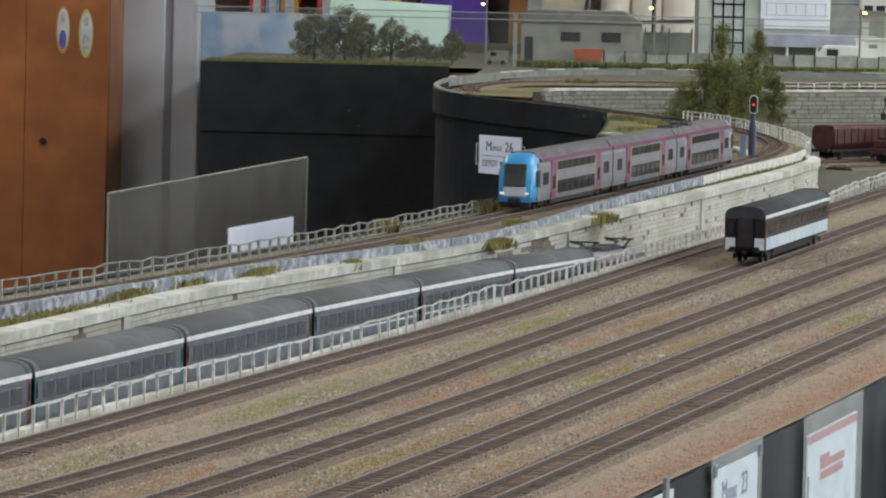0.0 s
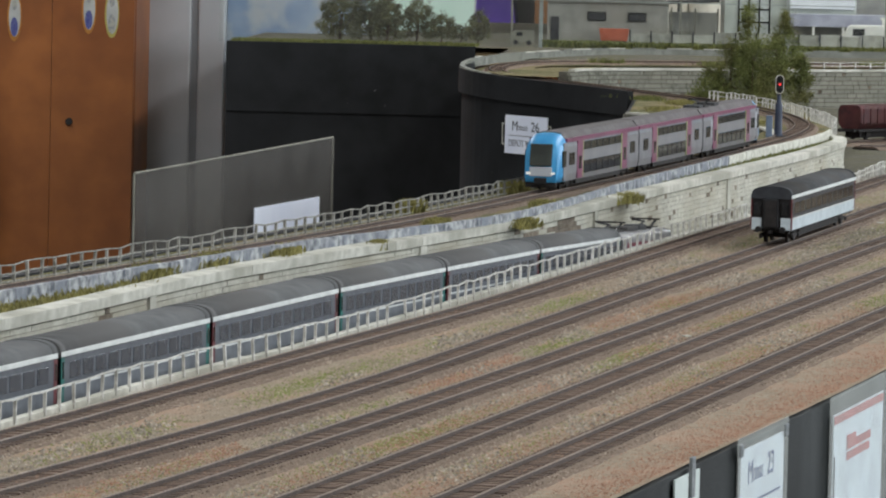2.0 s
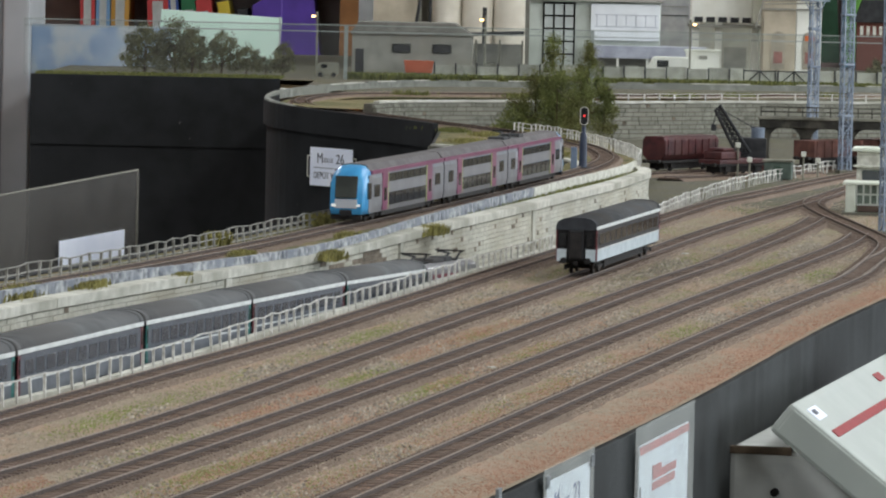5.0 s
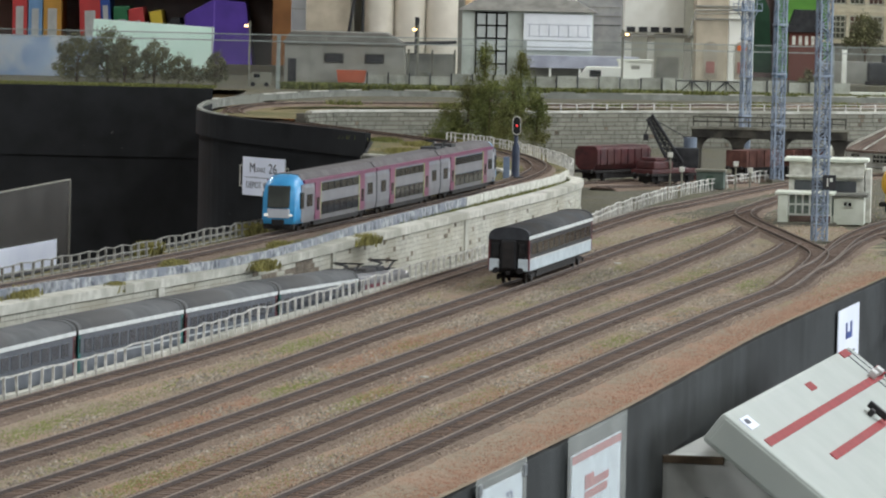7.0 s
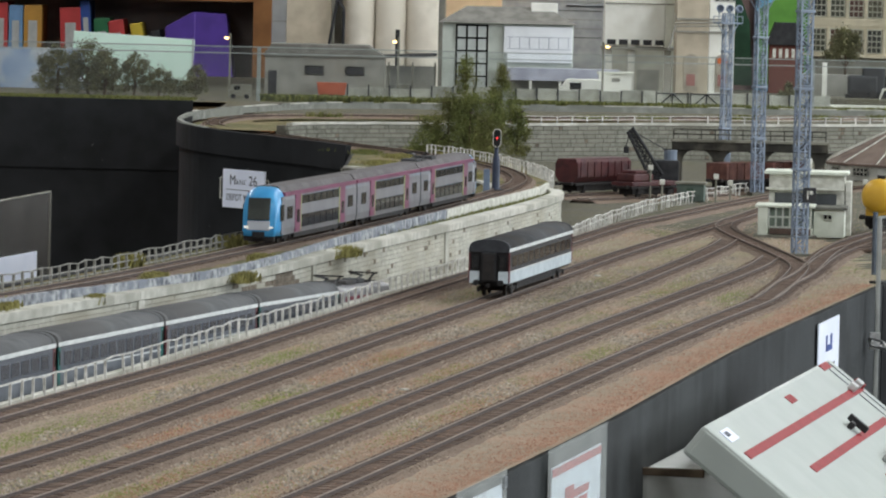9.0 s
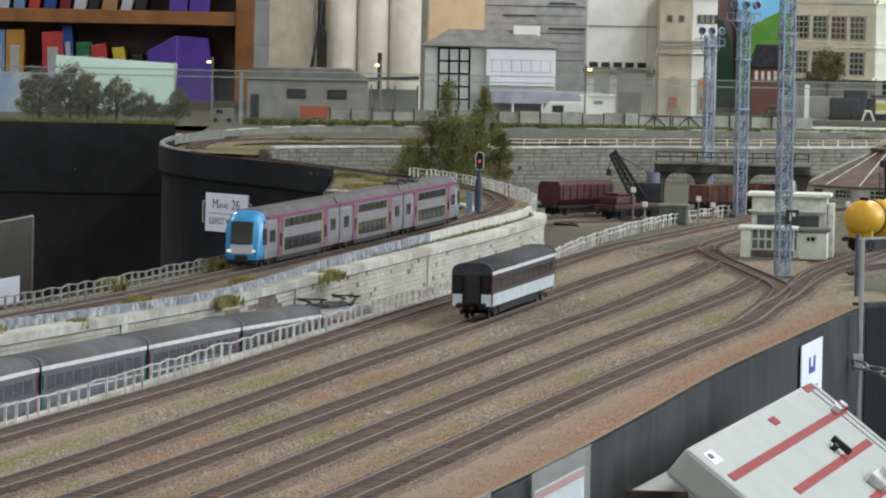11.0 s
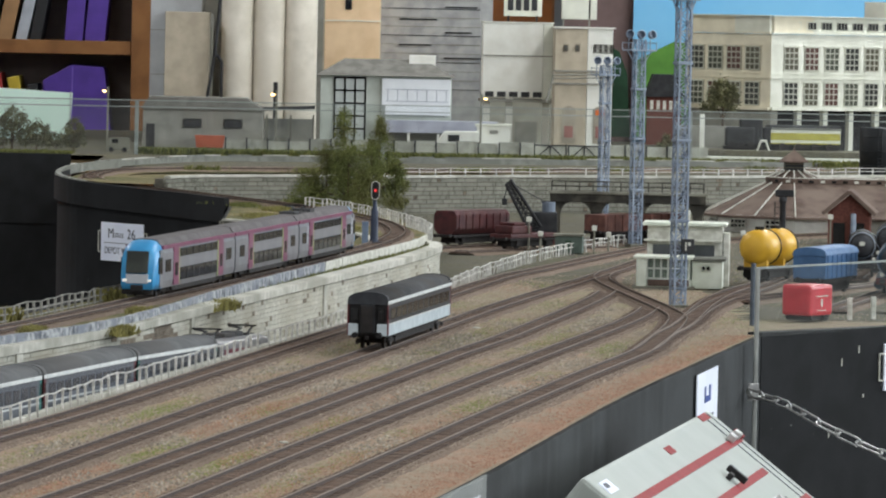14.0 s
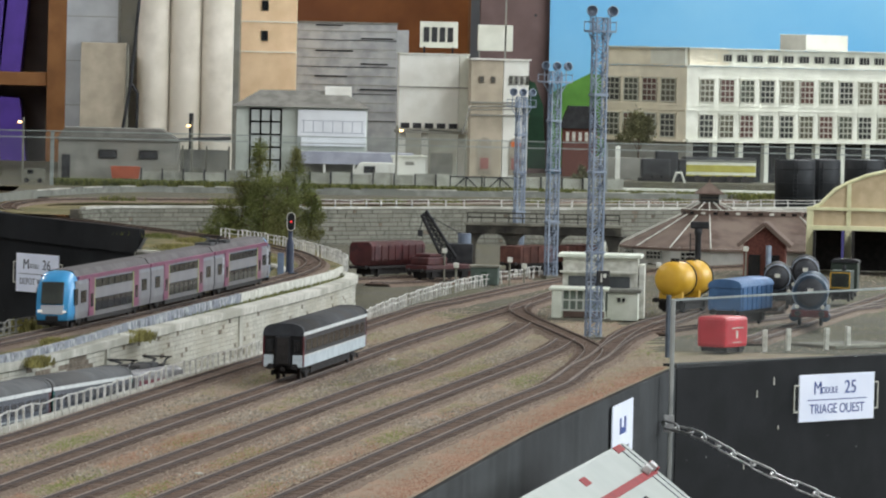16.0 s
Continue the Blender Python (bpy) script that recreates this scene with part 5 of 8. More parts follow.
for u in (0.905, 0.955):
    part("clasp", boxed(u * LU - 0.006, u * LU + 0.006, 0.13 * LV, 0.16 * LV, 0.0006, 0.006, 0.001), STEEL, desk)
case = thing("equipment_stand", "dull grey metal stand under the control panel", "stand", at=(0.140, 3.36, 0), turn=-11.6)
part("body", boxed(-0.010, 0.075, 0.0, 0.52, 0.0, 0.9525, 0.004), mat("crumpled_grey_film", "e4e6e2", "c9ccc8", 22, 0.55, bump=1.0, fine=35, c="d5d7d3", cscale=12), case)
part("knob", rodded((0.020, -0.004, 0.925), (0.020, 0.0, 0.925), 0.0026, 16), UNDER, case)
part("tape_edge", boxed(-0.012, 0.030, -0.0025, 0.002, 0.9485, 0.9535, 0.0008), mat("brown_wood_edge", "6b5b4a", "4e4236", 60, 0.8, bump=0.2), case)

# ---- clear screen, post and chain at the corner ----
screen = thing("clear_screen", "clear acrylic screen standing on the black board", "screen")
SP, SQ = Vector((0.377, 4.62, 0)), Vector((0.377, 4.62, 0)) + Vector((0.154, 0.23, 0)).normalized() * 0.9
part("sheet", swept([SP, SQ], [(-0.0015, 0.998), (0.0015, 0.998), (0.0015, 1.0565), (-0.0015, 1.0565)]), ACRYLIC, screen).visible_shadow = False
part("top_edge", swept([SP, SQ], [(-0.0015, 1.0568), (0.0015, 1.0568), (0.0015, 1.0585), (-0.0015, 1.0585)]), ACRYLIC_EDGE, screen)
part("post", boxed(0.3766, 0.3804, 4.612, 4.616, 0.62, 1.0585, 0.001), mat("grey_post_paint", "a5a7a3", "939591", 60, 0.5, bump=0.05), screen)
rod_post = thing("steel_post", "thin grey steel post standing in the yard corner", "post", at=(0.3945, 4.86, YARD))
part("shaft", rodded((0, 0, -0.002), (0, 0, 0.056), 0.0024, 10), mat("blue_grey_steel", "5d6570", "4c545e", 80, 0.45, 0.3, bump=0.05), rod_post)
chain = thing("chain", "bright steel barrier chain hanging from the post", "chain")
pts = curve([(0.3725, 4.606, 0.9510), (0.400, 4.56, 0.9450), (0.430, 4.52, 0.9300), (0.480, 4.50, 0.9080), (0.56, 4.47, 0.8800), (0.66, 4.45, 0.8600)], 0.0200)
link = bmesh.new()
ring = [(math.cos(a) * 0.0038, math.sin(a) * 0.0038 + (0.0082 if math.sin(a) > 0 else -0.0082)) for a in [i * math.pi / 8 for i in range(16)]]
rows = []
for i in range(17):
    x, y = ring[i % 16]
    c = Vector((x, y, 0))
    o = Vector((x, y - (0.0082 if y > 0 else -0.0082), 0)).normalized()
    rows.append([c + o * (math.cos(b) * 0.0011) + Vector((0, 0, math.sin(b) * 0.0011)) for b in [k * math.pi / 3 for k in range(6)]])
quads(link, rows, wrap=True)
for f in link.faces:
    f.smooth = True
lm = bpy.data.meshes.new("link")
link.to_mesh(lm)
link.free()
lm.materials.append(STEEL)
for k, (a, b) in enumerate(zip(pts, pts[1:])):
    ob = new("link", lm)
    ob.parent = chain
    q = (b - a).to_track_quat("Y", "Z").to_matrix().to_4x4()
    ob.matrix_basis = Matrix.Translation((a + b) / 2) @ q @ Matrix.Rotation(radians(20 if k % 2 else 110), 4, "Y")
part("hook", box(rodded((0.377, 4.612, 0.9515), (0.3725, 4.606, 0.9515), 0.0016, 8), 0.372, 0.381, 4.607, 4.6105, 0.944, 0.959, 0.0005), STEEL, chain)

# ---- clear sheet and paper behind the raised line ----
ledge = tagged(part("ledge", swept([Vector((-0.474, 4.29, 0)), Vector((-0.356, 4.91, 0))], [(-0.012, 0.50), (0.014, 0.50), (0.014, 0.968), (-0.012, 0.968)]), BLACK_BOARD), "black ledge behind the raised line", "ledge", kind="structure")
guard = thing("clear_guard", "dusty clear plastic guard standing behind the railing", "screen")
GP, GQ = Vector((-0.474, 4.30, 0)), Vector((-0.358, 4.90, 0))
bm = bmesh.new()
rows = [[p + Vector((o, 0, z)) for o, z in ((0, 0.968), (0.003, 0.968), (0.003, t), (0, t))] for p, t in ((GP, 1.0435), (GQ, 1.0505))]
vs = quads(bm, rows, wrap=True)
bm.faces.new(vs[0])
bm.faces.new(list(reversed(vs[1])))
part("sheet", bm, ACRYLIC_DUSTY, guard).visible_shadow = False
bm = bmesh.new()
rod(bm, GP + Vector((0.0015, -0.001, 1.0437)), GQ + Vector((0.0015, -0.001, 1.0507)), 0.0010, 6)
rod(bm, GQ + Vector((0.0015, 0, 0.97)), GQ + Vector((0.0015, 0, 1.0507)), 0.0010, 6)
rod(bm, GP + Vector((0.0015, 0, 0.97)), GP + Vector((0.0015, 0, 1.0437)), 0.0010, 6)
part("edge", bm, mat("pale_worn_edge", "8e8b7f", "767368", 90, 0.6, bump=0.1), guard)
note = thing("paper_note", "white paper note behind the dusty guard", "paper", at=(-0.375, 4.772, 0.968), turn=79.05)
part("sheet", boxed(-0.140, 0.072, 0.002, 0.003, 0, 0.031), PAPER, note)


# ---- depot ----
STEEL_BLUE = mat("galvanised_blue_grey", "98a3b2", "7d8899", 90, 0.5, 0.25, bump=0.08)
CREAM_GREEN = mat("pale_green_render", "dde1d4", "cbcfc0", 60, 0.8, bump=0.15)
CONCRETE = mat("weathered_concrete", "8f8d80", "747265", 60, 0.9, bump=0.35, c="66645a", cscale=25)
DARK_CONCRETE = mat("sooty_concrete", "403e38", "2e2c28", 60, 0.9, bump=0.4, c="5b574e", cscale=30)
ROOF_SLATE = mat("grey_roof", "77776f", "62625b", 80, 0.85, bump=0.3)
OXIDE = mat("red_oxide_wagon", "562426", "3a181a", 80, 0.6, bump=0.2, c="45221f", cscale=40)
RUST_BROWN = mat("rust_brown_wagon", "6b463d", "50332c", 80, 0.8, bump=0.3)
CRANE_BLACK = mat("sooty_crane_metal", "38383a", "252527", 80, 0.6, 0.3, bump=0.2)
YELLOW = mat("tank_yellow", "d8aa38", "c99b2e", 60, 0.4, bump=0.05)
WAGON_BLUE = mat("wagon_blue", "4d7099", "3f5f85", 60, 0.5, bump=0.08)
SIGNAL_RED = mat("bright_red_paint", "c8323f", "b42833", 60, 0.4, bump=0.04)
BRICK = mat("red_brick", "70443b", "5a332b", 300, 0.9, bump=0.4)
ROOF_BROWN = mat("brown_felt_roof", "6a5950", "56473f", 70, 0.9, bump=0.25, c="75665c", cscale=18)
CREAM_YELLOW = mat("cream_yellow_paint", "dfdcb4", "cdca9f", 60, 0.7, bump=0.1)
SHED_BEIGE = mat("beige_render", "c7b493", "b5a282", 60, 0.85, bump=0.15)
LAMP_GLASS = glow("warm_lamp", (1.0, 0.62, 0.25, 1), 6.0)
SIGNAL_LAMP = glow("red_signal_lamp", (1.0, 0.05, 0.05, 1), 0.6)
BARREL = mat("black_barrel", "1e2023", "15171a", 60, 0.6, bump=0.1)


def lattice_mast(x, y, z, h, w, lamps, label, base=True):
    """A four-legged lattice lighting mast with platforms and floodlights."""
    top = thing("lighting_mast", label, "lighting mast", "lattice lighting masts", (x, y, z), 18)
    hw = w / 2
    wide = 2.1 if lamps < 3 else 2.8
    for sx in (-1, 1):
        for sy in (-1, 1):
            part("leg", boxed(sx * hw - 0.0009, sx * hw + 0.0009, sy * hw - 0.0009, sy * hw + 0.0009, 0, h), STEEL_BLUE, top)
    n = max(6, int(h / (w * 0.8)))
    for fx, fy in ((1, 0), (-1, 0), (0, 1), (0, -1)):
        bm = bmesh.new()
        for i in range(n):
            z0, z1 = h * i / n, h * (i + 1) / n
            s = 1 if i % 2 else -1
            if fx:
                a, b = (fx * hw, -s * hw, z0), (fx * hw, s * hw, z1)
                c, e = (fx * hw, -hw, z1), (fx * hw, hw, z1)
            else:
                a, b = (-s * hw, fy * hw, z0), (s * hw, fy * hw, z1)
                c, e = (-hw, fy * hw, z1), (hw, fy * hw, z1)
            rod(bm, a, b, 0.0007, 5)
            rod(bm, c, e, 0.0006, 5)
        part("lattice", bm, STEEL_BLUE, top)
    for k in (0.27, 0.52, 0.76):
        part("collar", boxed(-hw * 1.35, hw * 1.35, -hw * 1.35, hw * 1.35, h * k - 0.0012, h * k + 0.0012, 0.0004), STEEL_BLUE, top)
    deck = part("platform", boxed(-hw * wide, hw * wide, -hw * wide, hw * wide, h - 0.014, h - 0.012), STEEL_BLUE, top)
    for sx in (-1, 1):
        part("bracket", rodded((sx * hw, 0, h - 0.03), (sx * hw * wide, 0, h - 0.013), 0.0008, 6), STEEL_BLUE, deck)
        part("handrail", rodded((sx * hw * wide, -hw * wide, h - 0.004), (sx * hw * wide, hw * wide, h - 0.004), 0.0005, 6), STEEL_BLUE, deck)
        for sy in (-1, 1):
            part("stanchion", rodded((sx * hw * wide, sy * hw * wide, h - 0.013), (sx * hw * wide, sy * hw * wide, h - 0.003), 0.0005, 6), STEEL_BLUE, deck)
    for i in range(lamps):
        lx = (i - (lamps - 1) / 2) * hw * wide * 1.75 / max(1, lamps - 1)
        bm = bmesh.new()
        lathe(bm, [(0.0, -0.004), (0.0035, -0.0035), (0.0052, 0.0), (0.0055, 0.0035), (0.0045, 0.0035)], 14, pose(lx, -0.004, h + 0.006, 75, 0, (i - 1) * 20))
        rod(bm, (lx, 0, h - 0.012), (lx, 0, h + 0.003), 0.0007, 6)
        part("floodlight", bm, STEEL_BLUE, top, "round grey floodlight")
    if base:
        part("footing", boxed(-hw * 1.7, hw * 1.7, -hw * 1.7, hw * 1.7, -0.003, 0.0022, 0.0006), CONCRETE, top)
    return top


m3 = lattice_mast(0.345, 5.14, YARD, 0.308, 0.0112, 2, "tall blue grey lattice mast standing on the point lead")
part("number_board", boxed(-0.002, 0.011, -0.0125, -0.0105, 0.052, 0.066, 0.0004), BLACK_PLASTIC, m3)
part("board_mark", box(boxed(0.0015, 0.0028, -0.0130, -0.0126, 0.055, 0.063), 0.0042, 0.0072, -0.0130, -0.0126, 0.0595, 0.063), WHITE_PAINT, m3)
lattice_mast(0.386, 6.55, YARD, 0.252, 0.0115, 3, "blue grey lattice mast behind the signal cabin")
lattice_mast(0.385, 7.30, YARD, 0.214, 0.0108, 3, "blue grey lattice mast in front of the stone wall")


SASHES = {}


def pane_window(parent, m, w, h, nx, ny, frame_mat, pane_mat=WINDOW_DARK, bar=0.0008, name="window"):
    """A window with a frame, bars and a recessed pane; x across, z up, y into the wall."""
    key = (w, h, nx, ny, bar)
    if key not in SASHES:
        bm = bmesh.new()
        xs = [v for i in range(nx + 1) for v in (-w / 2 + w * i / nx - bar, -w / 2 + w * i / nx + bar)]
        zs = [v for j in range(ny + 1) for v in (h * j / ny - bar, h * j / ny + bar)]
        g = [[bm.verts.new((x, -0.0012, z)) for x in xs] for z in zs]
        for j in range(len(zs) - 1):
            for i in range(len(xs) - 1):
                if i % 2 == 0 or j % 2 == 0:
                    bm.faces.new((g[j][i], g[j][i + 1], g[j + 1][i + 1], g[j + 1][i]))
        bmesh.ops.solidify(bm, geom=list(bm.faces), thickness=-0.0018)
        SASHES[key] = bpy.data.meshes.new(name)
        bm.to_mesh(SASHES[key])
        bm.free()
    me = SASHES[key].copy()
    fr = put(name, me, frame_mat, parent)
    fr.matrix_basis = m
    part("pane", boxed(-w / 2, w / 2, 0.0002, 0.0006, 0, h), pane_mat, fr)
    return fr


# signal cabin
cabin = thing("signal_cabin", "pale green signal cabin with a glazed porch and flat roofs", "signal cabin", at=(0.352, 5.50, YARD), turn=-6)
part("porch_wall", box(boxed(-0.026, -0.016, 0.0, 0.05, 0.0, 0.030, 0.0005), -0.026, 0.030, 0.004, 0.05, 0.0, 0.009, 0.0005), CREAM_GREEN, cabin)
part("porch_body", boxed(-0.0255, 0.0295, 0.010, 0.05, 0.009, 0.030), mat("shaded_porch_inside", "8d988c", "6f796f", 90, 0.6, bump=0.1), cabin)
pane_window(cabin, pose(0.0065, 0.0035, 0.010), 0.043, 0.021, 6, 2, mat("fresh_white_sash", "f0f2ec", "e2e5dd", 60, 0.5, bump=0.03), pane_mat=ACRYLIC, bar=0.0010)
part("porch_base", boxed(-0.014, 0.028, 0.0005, 0.004, 0.0025, 0.009, 0.0004), ROOF_BROWN, cabin)
part("porch_roof", boxed(-0.029, 0.032, -0.002, 0.054, 0.0302, 0.033, 0.0008), CREAM_GREEN, cabin)
part("plinth", boxed(-0.030, 0.034, -0.003, 0.06, -0.001, 0.002, 0.0004), CONCRETE, cabin)
wing = part("wing", boxed(0.0305, 0.062, 0.014, 0.060, 0.0, 0.0285, 0.0006), CREAM_GREEN, cabin)
part("wing_roof", boxed(0.0290, 0.065, 0.010, 0.064, 0.0287, 0.0318, 0.0008), ROOF_SLATE, cabin)
pane_window(cabin, pose(0.045, 0.0135, 0.0185), 0.009, 0.0055, 2, 1, CREAM_GREEN)
up = part("upper_storey", boxed(-0.018, 0.060, 0.0605, 0.11, 0.0, 0.062, 0.0006), WHITE_PAINT, cabin, "white upper storey")
part("upper_glazing", boxed(-0.012, 0.052, 0.0595, 0.062, 0.031, 0.043, 0.0004), mat("grey_cabin_glazing", "55585a", "45484a", 40, 0.2, bump=0), cabin, "dark grey glazing")
part("upper_roof", boxed(-0.023, 0.064, 0.052, 0.115, 0.0625, 0.066, 0.001), CREAM_GREEN, cabin)
part("canopy", boxed(-0.021, 0.060, 0.050, 0.060, 0.0465, 0.0485, 0.0005), WHITE_PAINT, cabin)
part("chimney", boxed(0.018, 0.025, 0.08, 0.088, 0.066, 0.078, 0.0005), WHITE_PAINT, cabin)
part("side_wall", boxed(0.0612, 0.067, 0.062, 0.10, 0.0, 0.056, 0.0005), WHITE_PAINT, cabin)
for k in range(3):
    part("wall_panel", boxed(0.0602, 0.0608, 0.066 + k * 0.014, 0.074 + k * 0.014, 0.012, 0.036), CONCRETE, cabin)

# yellow tank wagon
def wagon_frame(top, L, w=0.0145):
    bm = boxed(-w, w, 0.0, L, 0.0095, 0.0125, 0.0005)
    for s in (-1, 1):
        for y in (0.0, L):
            e = -1 if y == 0 else 1
            rod(bm, (s * 0.0095, y, 0.0115), (s * 0.0095, y + e * 0.005, 0.0115), 0.0022, 10)
    part("frame", bm, UNDER, top)
    # dark box closing the gap between the wheels, in place of shade there
    part("brake_gear", boxed(-0.010, 0.010, L * 0.08, L * 0.92, 0.0025, 0.0096, 0.0006), UNDER, top)
    for y in (L * 0.2, L * 0.8):
        bm = bmesh.new()
        for s in (-1, 1):
            rod(bm, (s * 0.0075, y, 0.0053), (s * 0.0098, y, 0.0053), 0.0053, 14)
            box(bm, s * 0.0115, s * 0.0128, y - 0.005, y + 0.005, 0.004, 0.0095)
        part("wheelset", bm, UNDER, top)


tank = thing("tank_wagon", "yellow two-part tank wagon on a black frame", "wagon", "depot wagons", (0.4530, 5.60, YARD + 0.0045), -25)
tank.matrix_basis = tank.matrix_basis @ Matrix.Scale(1.17, 4)
wagon_frame(tank, 0.085)
for y0 in (0.002, 0.045):
    bm = bmesh.new()
    lathe(bm, [(0.0, 0.0), (0.008, 0.0005), (0.0135, 0.003), (0.0158, 0.007), (0.0158, 0.031), (0.0135, 0.035), (0.008, 0.0375), (0.0, 0.038)], 24, pose(0, y0, 0.030, -90))
    part("tank", bm, YELLOW, tank, "glossy yellow tank")
    part("strap", lathe(bmesh.new(), [(0.0156, 0), (0.0165, 0), (0.0165, 0.002), (0.0156, 0.002)], 24, pose(0, y0 + 0.028, 0.030, -90)), BLACK_PLASTIC, tank)
    part("manhole", rodded((0, y0 + 0.015, 0.045), (0, y0 + 0.015, 0.0485), 0.004, 12), UNDER, tank)
    part("saddle", boxed(-0.011, 0.011, y0 + 0.006, y0 + 0.011, 0.0125, 0.019), YELLOW, tank)
crane = thing("water_crane", "black water crane behind the yellow tank", "water crane", at=(0.527, 6.10, YARD))
part("column", lathe(bmesh.new(), [(0.006, 0.0), (0.004, 0.008), (0.0034, 0.07), (0.0045, 0.072), (0.0045, 0.078), (0.0, 0.079)], 12), CRANE_BLACK, crane)
part("head", boxed(-0.009, 0.012, -0.004, 0.004, 0.078, 0.086, 0.0015), CRANE_BLACK, crane)
bm = bmesh.new()
for k in range(9):
    rod(bm, (-0.009, 0, 0.01 + k * 0.007), (-0.004, 0, 0.01 + k * 0.007), 0.0005, 5)
rod(bm, (-0.009, 0, 0.0), (-0.009, 0, 0.072), 0.0006, 5)
part("ladder", bm, CRANE_BLACK, crane)

blue = thing("open_wagon", "blue covered wagon with a ribbed roof", "wagon", "depot wagons", (0.488, 5.33, YARD + 0.0045), -22)
blue.matrix_basis = blue.matrix_basis @ Matrix.Diagonal((1.1, 1.0, 1.3, 1))
wagon_frame(blue, 0.115)
part("body", boxed(-0.0155, 0.0155, 0.001, 0.114, 0.0126, 0.0300, 0.0008), WAGON_BLUE, blue)
part("roof", extrude(bmesh.new(), shell(0.0160, 0.0300, 0.0312, 0.0055), 0.0, 0.115), WAGON_BLUE, blue)
for k in range(7):
    for s in (-1, 1):
        part("rib", boxed(s * 0.0153, s * 0.0164, 0.006 + k * 0.0165, 0.0085 + k * 0.0165, 0.0126, 0.0305), WAGON_BLUE, blue)
van = thing("red_container", "bright red container box with white marks on a short frame", "container", at=(0.441, 4.935, YARD + 0.001), turn=-33)
part("body", boxed(-0.0150, 0.0150, -0.001, 0.044, 0.004, 0.0325, 0.0034), SIGNAL_RED, van)
for y in (0.008, 0.036):
    for x in (-0.0135, 0.0110):
        part("wheel", rodded((x, y, 0.0035), (x + 0.0025, y, 0.0035), 0.0038, 14), UNDER, van)
part("frame", box(boxed(-0.011, 0.011, 0.004, 0.040, 0.0, 0.004), -0.0135, 0.0135, 0.030, 0.036, -0.001, 0.004), UNDER, van)
for y0, y1, z0, z1 in ((0.011, 0.033, 0.0215, 0.0226), (0.020, 0.023, 0.0125, 0.0195), (0.013, 0.030, 0.0085, 0.0092)):
    part("print_bar", boxed(0.0149, 0.0154, y0, y1, z0, z1), WHITE_PAINT, van, "white bar of small print")
for k, (x, y) in enumerate(((0.496, 4.99), (0.521, 5.02), (0.560, 5.05), (0.584, 5.08))):
    st = thing("stake", "white painted stake at the depot edge", "stake", "white stakes", (x, y, YARD), 10 * k, random.uniform(-4, 4))
    part("stake_body", boxed(-0.0022, 0.0022, -0.002, 0.002, -0.001, 0.020, 0.0005), WHITE_PAINT, st)
tagged(part("slab", boxed(-0.05, 0.05, -0.03, 0.03, 0.0, 0.003, 0.0008, m=pose(0.59, 5.12, YARD - 0.001, 0, 0, 40)), CONCRETE), "pale concrete slab by the depot track", "slab", kind="structure")


LOCO_BLUE = mat("loco_blue_black", "2f4658", "223443", 60, 0.4, bump=0.08)
DOOR_GREY = mat("smokebox_grey", "4a4b50", "34353a", 60, 0.5, 0.2, bump=0.1)


def steam_loco(x, y, turn, body, beam, label, fat=1.0):
    top = thing("steam_locomotive", label, "locomotive", "steam locomotives", (x, y, YARD + 0.0045), turn)
    top.matrix_basis = top.matrix_basis @ Matrix.Scale(1.22, 4)
    f = fat
    part("boiler", lathe(bmesh.new(), [(0.0, 0.0), (0.009 * f, 0.0006), (0.0118 * f, 0.003), (0.0120 * f, 0.03), (0.0124 * f, 0.031), (0.0124 * f, 0.075)], 28, pose(0, 0.004, 0.0285, -90)), body, top)
    part("smokebox_rim", lathe(bmesh.new(), [(0.0117 * f, 0.0006), (0.0122 * f, 0.0006), (0.0123 * f, 0.0022), (0.0117 * f, 0.0022)], 28, pose(0, 0.0035, 0.0285, -90)), STEEL_BLUE, top)
    door = part("smokebox_door", lathe(bmesh.new(), [(0.0, -0.0012), (0.006 * f, -0.0004), (0.0092 * f, 0.0010), (0.0098 * f, 0.003)], 24, pose(0, 0.003, 0.0285, -90)), DOOR_GREY, top)
    part("hinge_strap", boxed(-0.008 * f, 0.003 * f, 0.0014, 0.0030, 0.0262, 0.0272), DOOR_GREY, door)
    part("hinge_strap", boxed(-0.008 * f, 0.003 * f, 0.0014, 0.0030, 0.0300, 0.0310), DOOR_GREY, door)
    part("white_plate", boxed(-0.0024, 0.0024, 0.0002, 0.0016, 0.0284, 0.0318, 0.0003), WHITE_PAINT, door)
    part("cab", extrude(bmesh.new(), shell(0.0125, 0.013, 0.0325, 0.004), 0.078, 0.105), body, top)
    part("footplate", boxed(-0.0155, 0.0155, 0.0, 0.115, 0.0125, 0.0140), body, top)
    part("buffer_beam", boxed(-0.0155, 0.0155, -0.002, 0.0005, 0.0085, 0.0142, 0.0004), beam, top)
    for s in (-1, 1):
        part("buffer", rodded((s * 0.0098, -0.002, 0.0115), (s * 0.0098, -0.007, 0.0115), 0.0026, 12), CRANE_BLACK, top)
        part("lamp", rodded((s * 0.0105, -0.003, 0.0168), (s * 0.0105, 0.0, 0.0168), 0.0017, 10), WHITE_PAINT, top)
        part("cylinder", rodded((s * 0.0128, 0.006, 0.0085), (s * 0.0128, 0.022, 0.0085), 0.0042, 12), body, top)
        for k in range(3):
            part("wheel", rodded((s * 0.0078, 0.034 + k * 0.021, 0.009), (s * 0.0102, 0.034 + k * 0.021, 0.009), 0.0092, 18), CRANE_BLACK, top)
    return top


